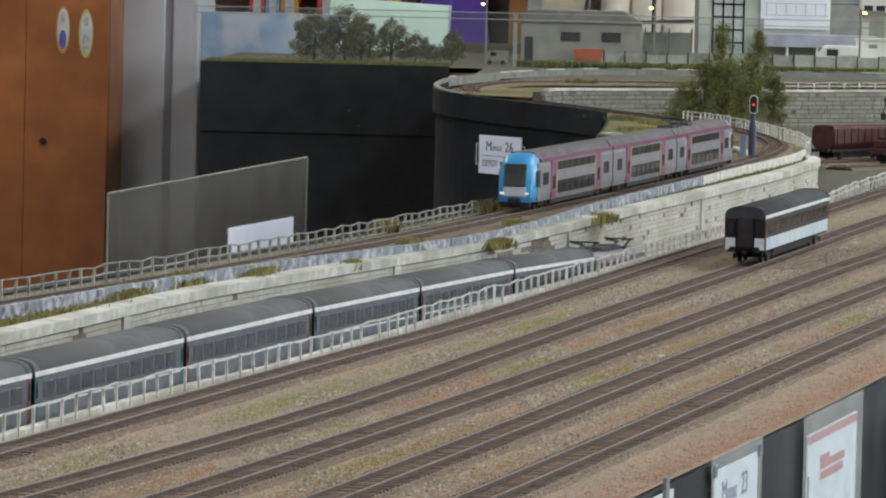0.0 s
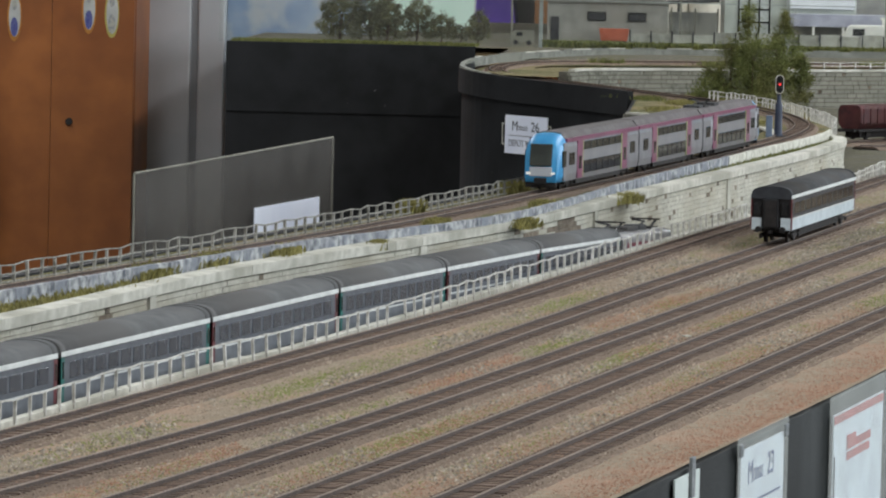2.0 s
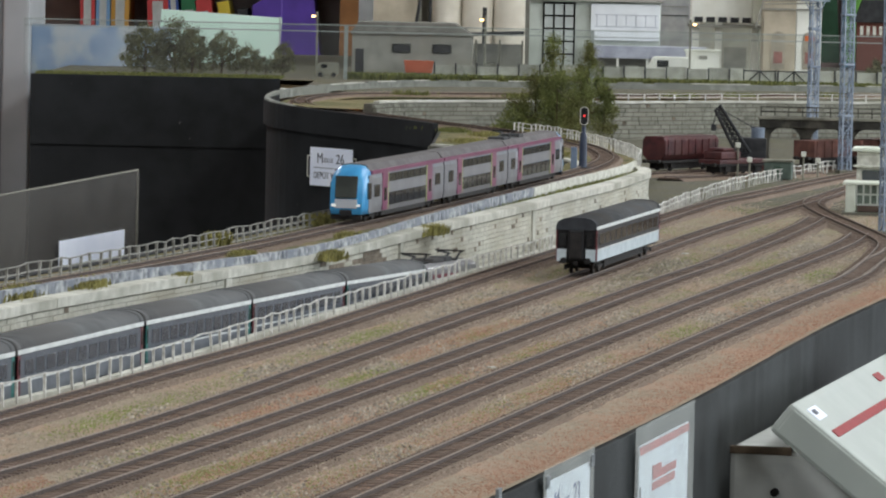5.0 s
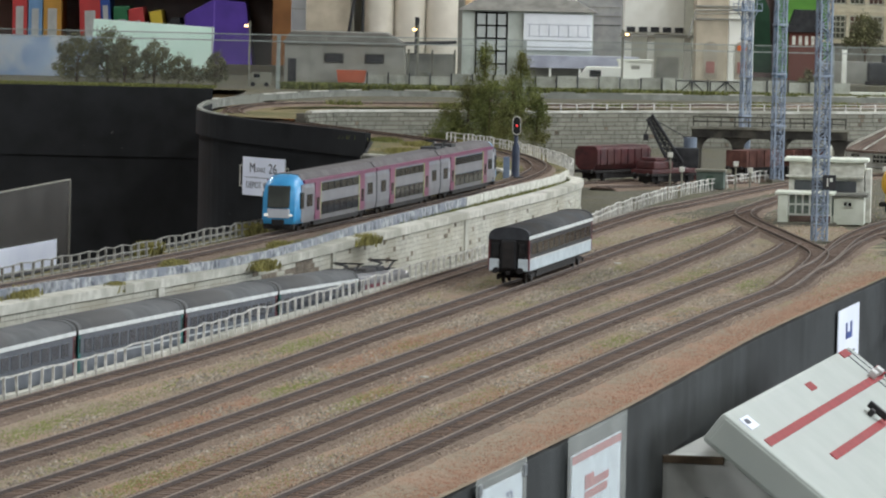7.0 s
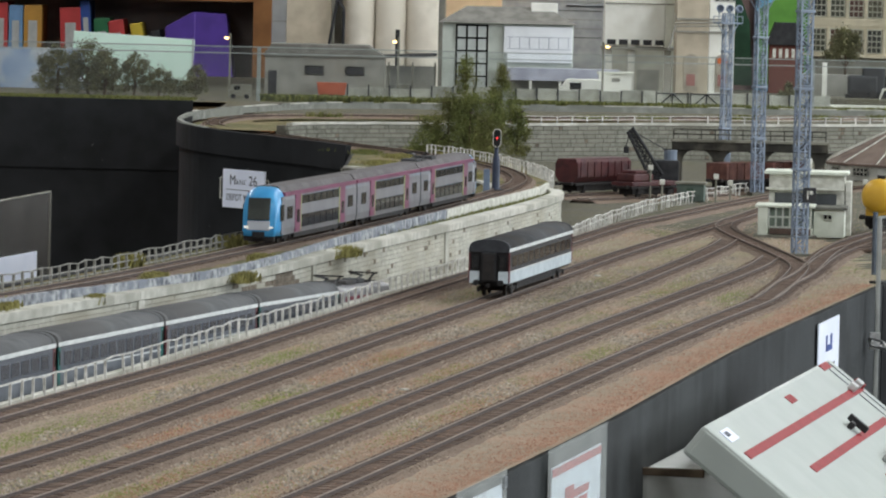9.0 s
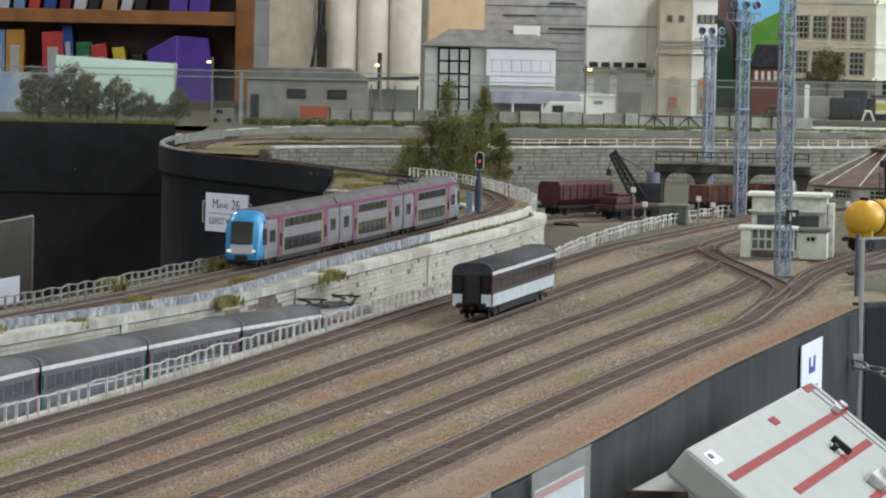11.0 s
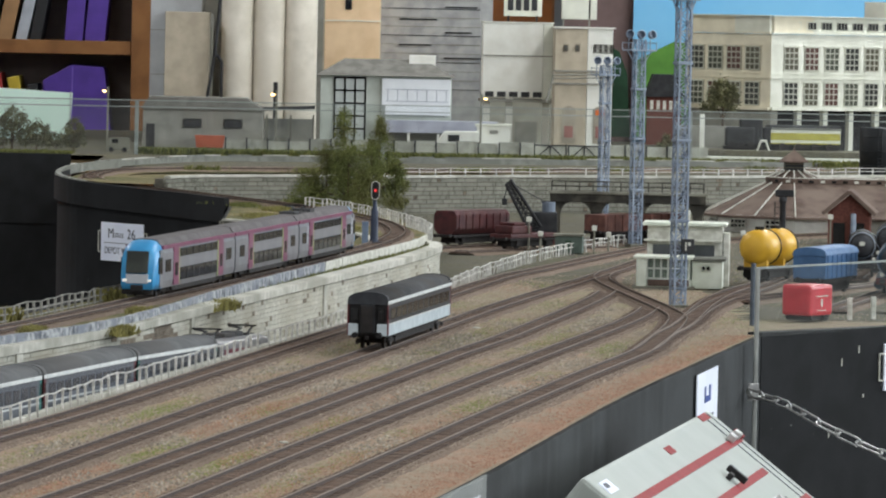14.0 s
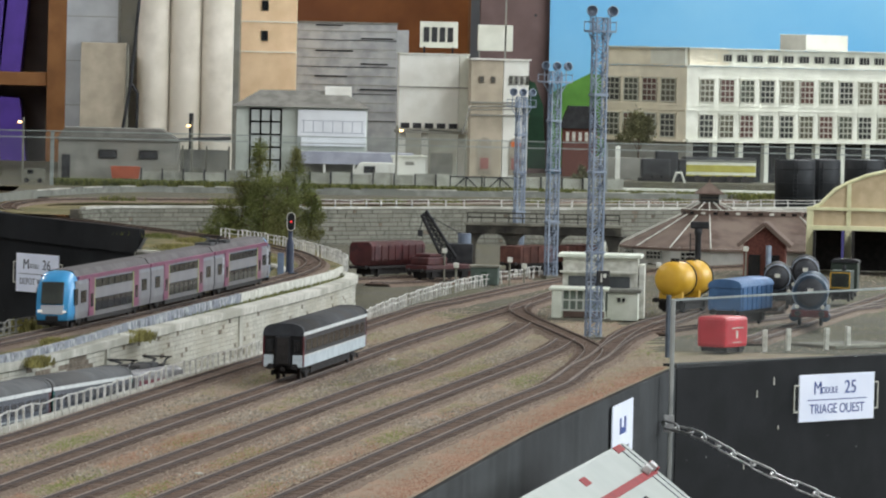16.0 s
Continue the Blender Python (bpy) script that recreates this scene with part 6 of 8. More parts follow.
DOOR_VIOLET = mat("violet_door_paint", "4a4580", "3c386b", 60, 0.6, bump=0.1)
GREEN_BLACK = mat("dark_green_shunter", "39443a", "2a332b", 60, 0.5, bump=0.08)
BEAM_RED = mat("buffer_beam_red", "5a2428", "471a1e", 60, 0.5, bump=0.05)
steam_loco(0.577, 5.36, -7, LOCO_BLUE, BEAM_RED, "blue black steam locomotive with a dark red buffer beam", 1.22)
steam_loco(0.580, 5.72, -6, CRANE_BLACK, CRANE_BLACK, "black steam locomotive facing out by the roundhouse", 0.95)
steam_loco(0.629, 5.90, -6, CRANE_BLACK, CRANE_BLACK, "black steam locomotive further back by the roundhouse", 1.05)

shunter = thing("shunting_tractor", "dark green shunting tractor lined in yellow", "locomotive", "depot wagons", (0.6735, 5.95, YARD + 0.0045), -12)
wagon_frame(shunter, 0.07)
part("bonnet", boxed(-0.0115, 0.0115, 0.0, 0.045, 0.0126, 0.0345, 0.0012), GREEN_BLACK, shunter)
part("cab", boxed(-0.0150, 0.0150, 0.0452, 0.070, 0.0126, 0.042, 0.0012), GREEN_BLACK, shunter)
part("cab_roof", extrude(bmesh.new(), shell(0.016, 0.042, 0.0432, 0.003), 0.043, 0.072), CRANE_BLACK, shunter)
part("exhaust", rodded((0.003, 0.012, 0.0345), (0.003, 0.012, 0.0405), 0.0022, 10), CRANE_BLACK, shunter)
for u0, u1, v0, v1 in ((-0.0112, 0.0112, 0.0318, 0.0328), (-0.0112, 0.0112, 0.0150, 0.0160), (-0.0112, -0.0102, 0.016, 0.0318), (0.0102, 0.0112, 0.016, 0.0318)):
    part("lining", boxed(u0, u1, -0.0006, 0.0002, v0, v1), YELLOW, shunter)
for k in range(6):
    part("grille_bar", boxed(-0.008, 0.008, -0.0006, 0.0002, 0.018 + k * 0.0021, 0.019 + k * 0.0021), CRANE_BLACK, shunter)

for a, b in (((0.412, 5.24), (0.86, 6.24)), ((0.488, 5.10), (0.86, 6.59)), ((0.575, 5.74), (0.72, 6.62)), ((0.10, 6.252), (0.36, 6.668)), ((0.165, 6.22), (0.345, 6.45)), ((0.30, 6.492), (0.45, 6.70))):
    mid = ((a[0] + b[0]) / 2, (a[1] + b[1]) / 2)
    track("depot_track", curve([a, mid, b]), "rusty depot rails sunk in dark earth", 1.0001)

brick = thing("brick_cabin", "small red brick cabin with a dark gabled roof", "cabin", at=(0.662, 6.70, YARD), turn=-8)
bm = bmesh.new()
extrude(bm, [(-0.026, 0.0), (-0.026, 0.041), (0.0, 0.063), (0.026, 0.041), (0.026, 0.0)], 0.0, 0.06)
part("wall", bm, BRICK, brick)
for s in (-1, 1):
    part("roof", boxed(-0.002, 0.042, -0.010, 0.068, 0.0, 0.0048, 0.0006, m=Matrix.Translation((0, 0, 0.0645)) @ Matrix.Rotation(0.0 if s > 0 else math.pi, 4, "Z") @ Matrix.Translation((0, 0 if s > 0 else -0.06, 0)) @ Matrix.Rotation(radians(41), 4, "Y")), ROOF_BROWN, brick)
for x in (-0.012, 0.012):
    part("door", boxed(x - 0.0075, x + 0.0075, -0.0012, 0.001, 0.0, 0.028, 0.0004), WINDOW_DARK, brick)
part("vent_pipe", rodded((0.006, -0.010, 0.0), (0.006, -0.010, 0.040), 0.0035, 12), STEEL_BLUE, brick)

HOUSE_WHITE = mat("roundhouse_white_wall", "eceae3", "d9d7cf", 60, 0.8, bump=0.1)
house = thing("roundhouse", "many-sided roundhouse with a brown ribbed roof and white walls", "roundhouse", at=(0.632, 7.16, YARD))
n = 14
ang = [2 * math.pi * (i + 0.35) / n for i in range(n)]


def ring(k, a, r, z, stretch):
    """A point of the long oval plan of the roundhouse; the right half is drawn out."""
    return Vector((r * math.cos(a) + (stretch if math.cos(a) > 0 else 0.0), k * r * math.sin(a), z))


for i in range(n):
    a, b = ang[i], ang[(i + 1) % n]
    p, q = ring(1.1, a, 0.122, 0.0215, 0.105), ring(1.1, b, 0.122, 0.0215, 0.105)
    pi, qi = ring(1.1, a, 0.036, 0.0640, 0.105), ring(1.1, b, 0.036, 0.0640, 0.105)
    dn = Vector((0, 0, -0.003))
    tmp = bmesh.new()
    vs = [tmp.verts.new(v) for v in (p, q, qi, pi, p + dn, q + dn, qi + dn, pi + dn)]
    for f in ((0, 1, 2, 3), (7, 6, 5, 4), (0, 4, 5, 1), (2, 6, 7, 3)):
        tmp.faces.new([vs[k] for k in f])
    part("roof_panel", tmp, ROOF_BROWN, house)
    part("roof_rib", rodded(p * 1.01 + Vector((0, 0, 0.001)), pi + Vector((0, 0, 0.001)), 0.0009, 6), WHITE_PAINT, house)
    up_z = Vector((0, 0, 0.0066))
    part("clerestory", extrude(bmesh.new(), [(0, 0), (0, 0.0066), (0.002, 0.0066), (0.002, 0)], 0, (qi - pi).length, m=Matrix.Translation(pi) @ Matrix.Rotation(math.atan2(qi.y - pi.y, qi.x - pi.x) - math.pi / 2, 4, "Z")), ROOF_BROWN, house)
    part("gutter", rodded(pi + up_z, qi + up_z, 0.0009, 6), WHITE_PAINT, house)
    for k in range(max(1, int((qi - pi).length / 0.014))):
        c = pi.lerp(qi, (k + 0.5) / max(1, int((qi - pi).length / 0.014)))
        part("vent", boxed(-0.003, 0.003, -0.0022, 0.0022, 0.001, 0.0042, m=Matrix.Translation(c) @ Matrix.Rotation(math.atan2(qi.y - pi.y, qi.x - pi.x), 4, "Z")), WINDOW_DARK if (k + i) % 3 else WHITE_PAINT, house)
    w0, w1 = p * 0.985, q * 0.985
    ti, tq = Vector((0.014 * math.cos(a), 0.014 * math.sin(a), 0.0795)), Vector((0.014 * math.cos(b), 0.014 * math.sin(b), 0.0795))
    tmp = bmesh.new()
    ui, uq = ring(1.1, a, 0.036, 0.0708, 0.0), ring(1.1, b, 0.036, 0.0708, 0.0)
    vs = [tmp.verts.new(v) for v in (ui, uq, tq, ti)]
    tmp.faces.new(vs)
    bmesh.ops.solidify(tmp, geom=list(tmp.faces), thickness=0.0015)
    part("upper_roof_panel", tmp, ROOF_BROWN, house)
    part("upper_rib", rodded(ui, ti + Vector((0, 0, 0.001)), 0.0009, 6), WHITE_PAINT, house)
    tmp = bmesh.new()
    vs = [tmp.verts.new(v) for v in (Vector((w0.x, w0.y, 0)), Vector((w1.x, w1.y, 0)), Vector((w1.x, w1.y, 0.0225)), Vector((w0.x, w0.y, 0.0225)))]
    tmp.faces.new(vs)
    bmesh.ops.solidify(tmp, geom=list(tmp.faces), thickness=0.003)
    part("wall", tmp, HOUSE_WHITE, house)
    c = (w0 + w1) / 2
    if (w1 - w0).length > 0.03:
        pane_window(house, pose(c.x * 1.012, c.y * 1.012, 0.006, 0, 0, math.degrees(math.atan2(w1.y - w0.y, w1.x - w0.x))), 0.026, 0.011, 4, 2, WHITE_PAINT)
part("flat_roof", extrude(bmesh.new(), [(-0.02, 0.0690), (-0.02, 0.0704), (0.150, 0.0704), (0.150, 0.0690)], -0.034, 0.034), ROOF_BROWN, house)
lan = part("lantern", boxed(-0.012, 0.012, -0.012, 0.012, 0.073, 0.092, 0.0008), CRANE_BLACK, house)
for k in range(3):
    part("louvre", boxed(-0.0128, 0.0128, -0.0128, 0.0128, 0.079 + k * 0.0045, 0.0805 + k * 0.0045), GREY_EARTH, house)
bm = bmesh.new()
lathe(bm, [(0.026, 0.091), (0.0255, 0.093), (0.0, 0.108)], 4, pose(0, 0, 0, 0, 0, 45), smooth=False)
part("lantern_roof", bm, ROOF_BROWN, house)
part("lantern_finial", rodded((0, 0, 0.107), (0, 0, 0.111), 0.0012, 6), ROOF_BROWN, house)

shed = thing("engine_shed", "cream engine shed with a rounded gable and tall doorways", "engine shed", at=(0.7305, 6.85, YARD), turn=-7)
half = [(0.0, 0.083), (0.006, 0.0835), (0.017, 0.090), (0.024, 0.099), (0.035, 0.112), (0.053, 0.1235), (0.075, 0.134), (0.102, 0.142), (0.135, 0.148), (0.17, 0.150)]
half = [(x, 0.083 + (z - 0.083) * 0.86) for x, z in half]
arch = half + [(0.34 - x, z) for x, z in reversed(half[:-1])]
part("gable", extrude(bmesh.new(), [(0.0, 0.0622)] + arch + [(0.34, 0.0622)], 0.0, 0.008), SHED_BEIGE, shed)
part("gable_trim", boxed(0.0, 0.34, -0.0035, -0.0005, 0.0815, 0.0855, 0.0005), CREAM_YELLOW, shed)
for a, b in zip(arch, arch[1:]):
    part("arch_trim", rodded((a[0], 0.0, a[1]), (b[0], 0.0, b[1]), 0.0024, 8), CREAM_YELLOW, shed)
    part("roof_panel", extrude(bmesh.new(), [(a[0], a[1] - 0.002), (a[0], a[1] + 0.0002), (b[0], b[1] + 0.0002), (b[0], b[1] - 0.002)], 0.0085, 0.145), ROOF_SLATE, shed)
for x in (0.0, 0.049, 0.110, 0.170, 0.230, 0.285, 0.3315):
    part("pillar", boxed(x, x + 0.0085, -0.003, 0.008, 0.0, 0.0830 if x in (0.0, 0.3315) else 0.0560, 0.0006), CREAM_YELLOW, shed)
for x, z in ((0.0505, 0.1165), (0.1675, 0.1395), (0.284, 0.1165)):
    part("gable_post", boxed(x, x + 0.0055, -0.0030, -0.0003, 0.0858, z, 0.0005), CREAM_YELLOW, shed)
    part("panel_post", boxed(x, x + 0.0055, -0.0030, -0.0003, 0.0625, 0.0812, 0.0005), CREAM_YELLOW, shed)
part("lintel", boxed(0.0, 0.34, -0.0035, 0.008, 0.0562, 0.0620, 0.0006), CREAM_YELLOW, shed)
part("side_wall", boxed(0.0, 0.006, 0.0085, 0.139, 0.0, 0.082), SHED_BEIGE, shed)
part("side_wall", boxed(0.334, 0.340, 0.0085, 0.139, 0.0, 0.082), SHED_BEIGE, shed)
part("back_wall", boxed(0.0, 0.340, 0.1392, 0.145, 0.0, 0.082), UNDER, shed)
for x, dm in ((0.0088, UNDER), (0.0450, DOOR_VIOLET), (0.0580, UNDER), (0.1060, DOOR_VIOLET)):
    part("door_leaf", boxed(x, x + 0.0035, -0.034, -0.0036, 0.0, 0.0555, 0.0004), dm, shed)
for x, y in ((0.857, 8.22), (0.905, 8.30), (0.98, 8.36)):
    b = thing("black_tank", "tall black cylindrical tank beside the far line", "tank", "black tanks", (x, y, 1.039))
    part("shell", lathe(bmesh.new(), [(0.0, 0.0), (0.031, 0.0), (0.031, 0.075), (0.029, 0.077), (0.0, 0.078)], 28), BARREL, b)
    for z in (0.018, 0.04, 0.062):
        part("hoop", lathe(bmesh.new(), [(0.0308, z), (0.0318, z), (0.0318, z + 0.0015), (0.0308, z + 0.0015)], 28), BARREL, b)
    bm = bmesh.new()
    rod(bm, (-0.006, -0.033, 0), (-0.006, -0.033, 0.08), 0.0006, 5)
    rod(bm, (0.0, -0.033, 0), (0.0, -0.033, 0.08), 0.0006, 5)
    for k in range(12):
        rod(bm, (-0.006, -0.033, 0.006 + k * 0.006), (0.0, -0.033, 0.006 + k * 0.006), 0.0005, 5)
    part("ladder", bm, BARREL, b)

# red wagons, crane and coaling stage
hop = thing("hopper_wagon", "dark red bogie hopper wagon in the depot", "wagon", "depot wagons", (0.147, 6.34, YARD + 0.0045), -32)
wagon_frame(hop, 0.13)
bm = bmesh.new()
extrude(bm, [(-0.010, 0.013), (-0.0158, 0.020), (-0.0158, 0.036), (-0.012, 0.041), (0.012, 0.041), (0.0158, 0.036), (0.0158, 0.020), (0.010, 0.013)], 0.002, 0.128, bevel=0.0008)
part("body", bm, OXIDE, hop)
for k in range(8):
    for s in (-1, 1):
        part("rib", boxed(s * 0.0155, s * 0.0168, 0.008 + k * 0.016, 0.0095 + k * 0.016, 0.019, 0.037), OXIDE, hop)
flat = thing("crane_wagon", "dark red low wagon carrying a breakdown crane", "wagon", "depot wagons", (0.212, 6.28, YARD + 0.0045), -38)
wagon_frame(flat, 0.10)
part("deck", boxed(-0.0155, 0.0155, 0.0, 0.10, 0.0126, 0.0175, 0.0008), OXIDE, flat)
part("white_marks", box(boxed(-0.016, -0.0156, 0.016, 0.021, 0.019, 0.026), -0.016, -0.0156, 0.034, 0.038, 0.019, 0.025), WHITE_PAINT, flat)
part("load", box(boxed(-0.013, 0.013, 0.006, 0.045, 0.0176, 0.027, 0.002), -0.011, 0.011, 0.012, 0.036, 0.027, 0.031, 0.002), OXIDE, flat)
jib = thing("breakdown_crane", "black rail crane with a raised lattice jib", "crane", at=(0.268, 6.42, YARD))
part("cab", boxed(-0.016, 0.016, -0.014, 0.014, 0.018, 0.044, 0.002), CRANE_BLACK, jib)
part("boiler", rodded((0.006, 0, 0.040), (0.006, 0, 0.056), 0.008, 14), mat("pale_boiler_steel", "7b8593", "66707e", 60, 0.5, 0.3, bump=0.1), jib)
part("carriage", boxed(-0.02, 0.02, -0.03, 0.03, 0.006, 0.018, 0.001), OXIDE, jib)
bm = bmesh.new()
foot, tip = Vector((-0.010, -0.016, 0.022)), Vector((-0.044, -0.024, 0.080))
for s in (-1, 1):
    for o in (-1, 1):
        rod(bm, foot + Vector((o * 0.0060, s * 0.006, o * 0.0050)), tip + Vector((o * 0.0028, s * 0.004, o * 0.0024)), 0.0019, 6)
for k in range(10):
    t0, t1 = k / 10, (k + 1) / 10
    a, b = foot.lerp(tip, t0), foot.lerp(tip, t1)
    rod(bm, a + Vector((0, -0.005 + t0 * 0.003, 0)), b + Vector((0, 0.005 - t1 * 0.003, 0)), 0.0013, 5)
    wa, wb = 0.0046 - 0.0024 * t0, 0.0046 - 0.0024 * t1
    rod(bm, a + Vector((wa, -0.004, wa * 0.9)), b + Vector((-wb, -0.004, -wb * 0.9)), 0.0012, 5)
    rod(bm, a + Vector((-wa, -0.004, -wa * 0.9)), b + Vector((wb, -0.004, wb * 0.9)), 0.0010, 5)
part("jib", bm, CRANE_BLACK, jib)
part("hook_line", box(rodded(tip, tip + Vector((-0.004, 0, -0.02)), 0.0006, 5), -0.051, -0.045, -0.026, -0.022, 0.052, 0.060, 0.001), CRANE_BLACK, jib)
part("stay", rodded(tip, (0.012, 0.0, 0.050), 0.0006, 5), CRANE_BLACK, jib)
stage = thing("coaling_stage", "sooty concrete coaling stage on arched legs", "coaling stage", at=(0.375, 6.60, YARD), turn=-4)
part("deck", boxed(-0.092, 0.10, 0.0, 0.05, 0.050, 0.0625, 0.001), DARK_CONCRETE, stage)
part("deck_edge", boxed(-0.094, 0.102, -0.002, 0.003, 0.0605, 0.064, 0.0005), CONCRETE, stage)
for x in (-0.086, -0.035, 0.018, 0.09):
    bm = bmesh.new()
    pts = [(x - 0.006, 0.0), (x - 0.006, 0.032)] + [(x - 0.006 - 0.014 * (1 - math.cos(k * 0.26)), 0.032 + 0.018 * math.sin(k * 0.26)) for k in range(1, 6)] + [(x - 0.018, 0.050), (x + 0.018, 0.050)] + [(x + 0.006 + 0.014 * (1 - math.cos(k * 0.26)), 0.032 + 0.018 * math.sin(k * 0.26)) for k in range(5, 0, -1)] + [(x + 0.006, 0.032), (x + 0.006, 0.0)]
    extrude(bm, pts, 0.004, 0.046)
    part("leg", bm, DARK_CONCRETE, stage)
bm = bmesh.new()
for z in (0.070, 0.076):
    rod(bm, (-0.09, 0.001, z), (0.098, 0.001, z), 0.0008, 5)
for k in range(12):
    rod(bm, (-0.09 + k * 0.017, 0.001, 0.062), (-0.09 + k * 0.017, 0.001, 0.076), 0.0007, 5)
part("railing", bm, DARK_CONCRETE, stage)
for k, (x, y, t) in enumerate(((0.335, 6.66, -30), (0.395, 6.72, -30))):
    w = thing("coal_wagon", "rust brown open wagon under the coaling stage", "wagon", "depot wagons", (x, y - 0.12, YARD + 0.0045), -36)
    wagon_frame(w, 0.085)
    part("body", boxed(-0.0152, 0.0152, 0.001, 0.084, 0.0126, 0.033, 0.0007), RUST_BROWN, w)
    for q in range(5):
        for s in (-1, 1):
            part("rib", boxed(s * 0.015, s * 0.0162, 0.006 + q * 0.017, 0.008 + q * 0.017, 0.0126, 0.033), RUST_BROWN, w)
kiosk = thing("relay_cabin", "small grey green relay cabin by the depot fence", "cabin", at=(0.293, 6.30, YARD), turn=-8)
part("body", boxed(-0.016, 0.016, 0.0, 0.026, 0.0, 0.020, 0.0005), mat("grey_green_paint", "5e6a62", "4b564f", 60, 0.8, bump=0.15), kiosk)
part("roof", boxed(-0.018, 0.018, -0.002, 0.028, 0.0202, 0.0228, 0.0006), CONCRETE, kiosk)
part("door", boxed(-0.004, 0.004, -0.0008, 0.001, 0.0, 0.015), mat("door_green", "2f4a35", "273d2c", 60, 0.7, bump=0.1), kiosk)
for x, y, h in ((0.255, 6.18, 0.030), (0.322, 6.28, 0.034), (0.340, 6.30, 0.026), (0.246, 6.30, 0.042), (0.50, 6.32, 0.03), (0.62, 6.5, 0.045)):
    s = thing("lamp_post", "thin grey depot lamp post", "post", "depot posts", (x, y, YARD))
    part("shaft", rodded((0, 0, -0.002), (0, 0, h), 0.0011, 8), CONCRETE, s)
    part("head", boxed(-0.003, 0.003, -0.002, 0.002, h - 0.006, h, 0.0008), WHITE_PAINT, s)

# colour light signal at the bend
sig = thing("colour_light_signal", "blue grey signal post with a lit red lamp", "signal", at=(0.060, 5.87, 1.0205), turn=4)
part("post", lathe(bmesh.new(), [(0.0060, 0.0), (0.0044, 0.004), (0.0040, 0.034), (0.0024, 0.040), (0.0022, 0.052), (0.0, 0.053)], 14), mat("signal_blue_grey", "343d52", "2a3244", 60, 0.5, bump=0.06), sig)
bm = bmesh.new()
tgt = [(0.0042 * math.cos(a), 0.058 + 0.0042 * math.sin(a) + (0.0055 if math.sin(a) >= 0 else -0.0055)) for a in [2 * math.pi * k / 24 for k in range(24)]]
extrude(bm, tgt, -0.0046, -0.0030)
hd = part("target", bm, BLACK_PLASTIC, sig, "black oval signal head")
rim = bmesh.new()
for a, b in zip(tgt, tgt[1:] + tgt[:1]):
    rod(rim, (a[0], -0.0042, a[1]), (b[0], -0.0042, b[1]), 0.0006, 5)
part("rim", rim, WHITE_PAINT, hd, "white rim")
for k, z in enumerate((0.0635, 0.058, 0.0525)):
    part("lens", rodded((0, -0.0056, z), (0, -0.0046, z), 0.0014, 12), SIGNAL_LAMP if k == 1 else WINDOW_DARK, hd)
part("bracket", boxed(-0.001, 0.001, -0.0032, 0.001, 0.046, 0.05), BLACK_PLASTIC, sig)
part("foot", boxed(-0.007, 0.009, -0.006, 0.006, -0.001, 0.002, 0.0006), CRANE_BLACK, sig)
rel = thing("relay_box", "blue grey relay box beside the signal", "relay box", at=(0.050, 5.862, 1.0205))
part("body", boxed(-0.0035, 0.0035, -0.003, 0.003, 0.0, 0.024, 0.0008), mat("relay_blue_grey", "7b8aa0", "69788e", 60, 0.5, bump=0.06), rel)


# ---- trees ----
LEAF = mat("tree_leaf", "7a8047", "596032", 40, 0.9, bump=0.1, vary=0.4, c="6b6a3c", cscale=22)
LEAF_OLIVE = mat("olive_bush_leaf", "75734f", "565539", 60, 0.9, bump=0.1, vary=0.4, c="6b6a55", cscale=16)
BARK = mat("tree_bark", "5a4a3a", "40342a", 120, 0.95, bump=0.4)


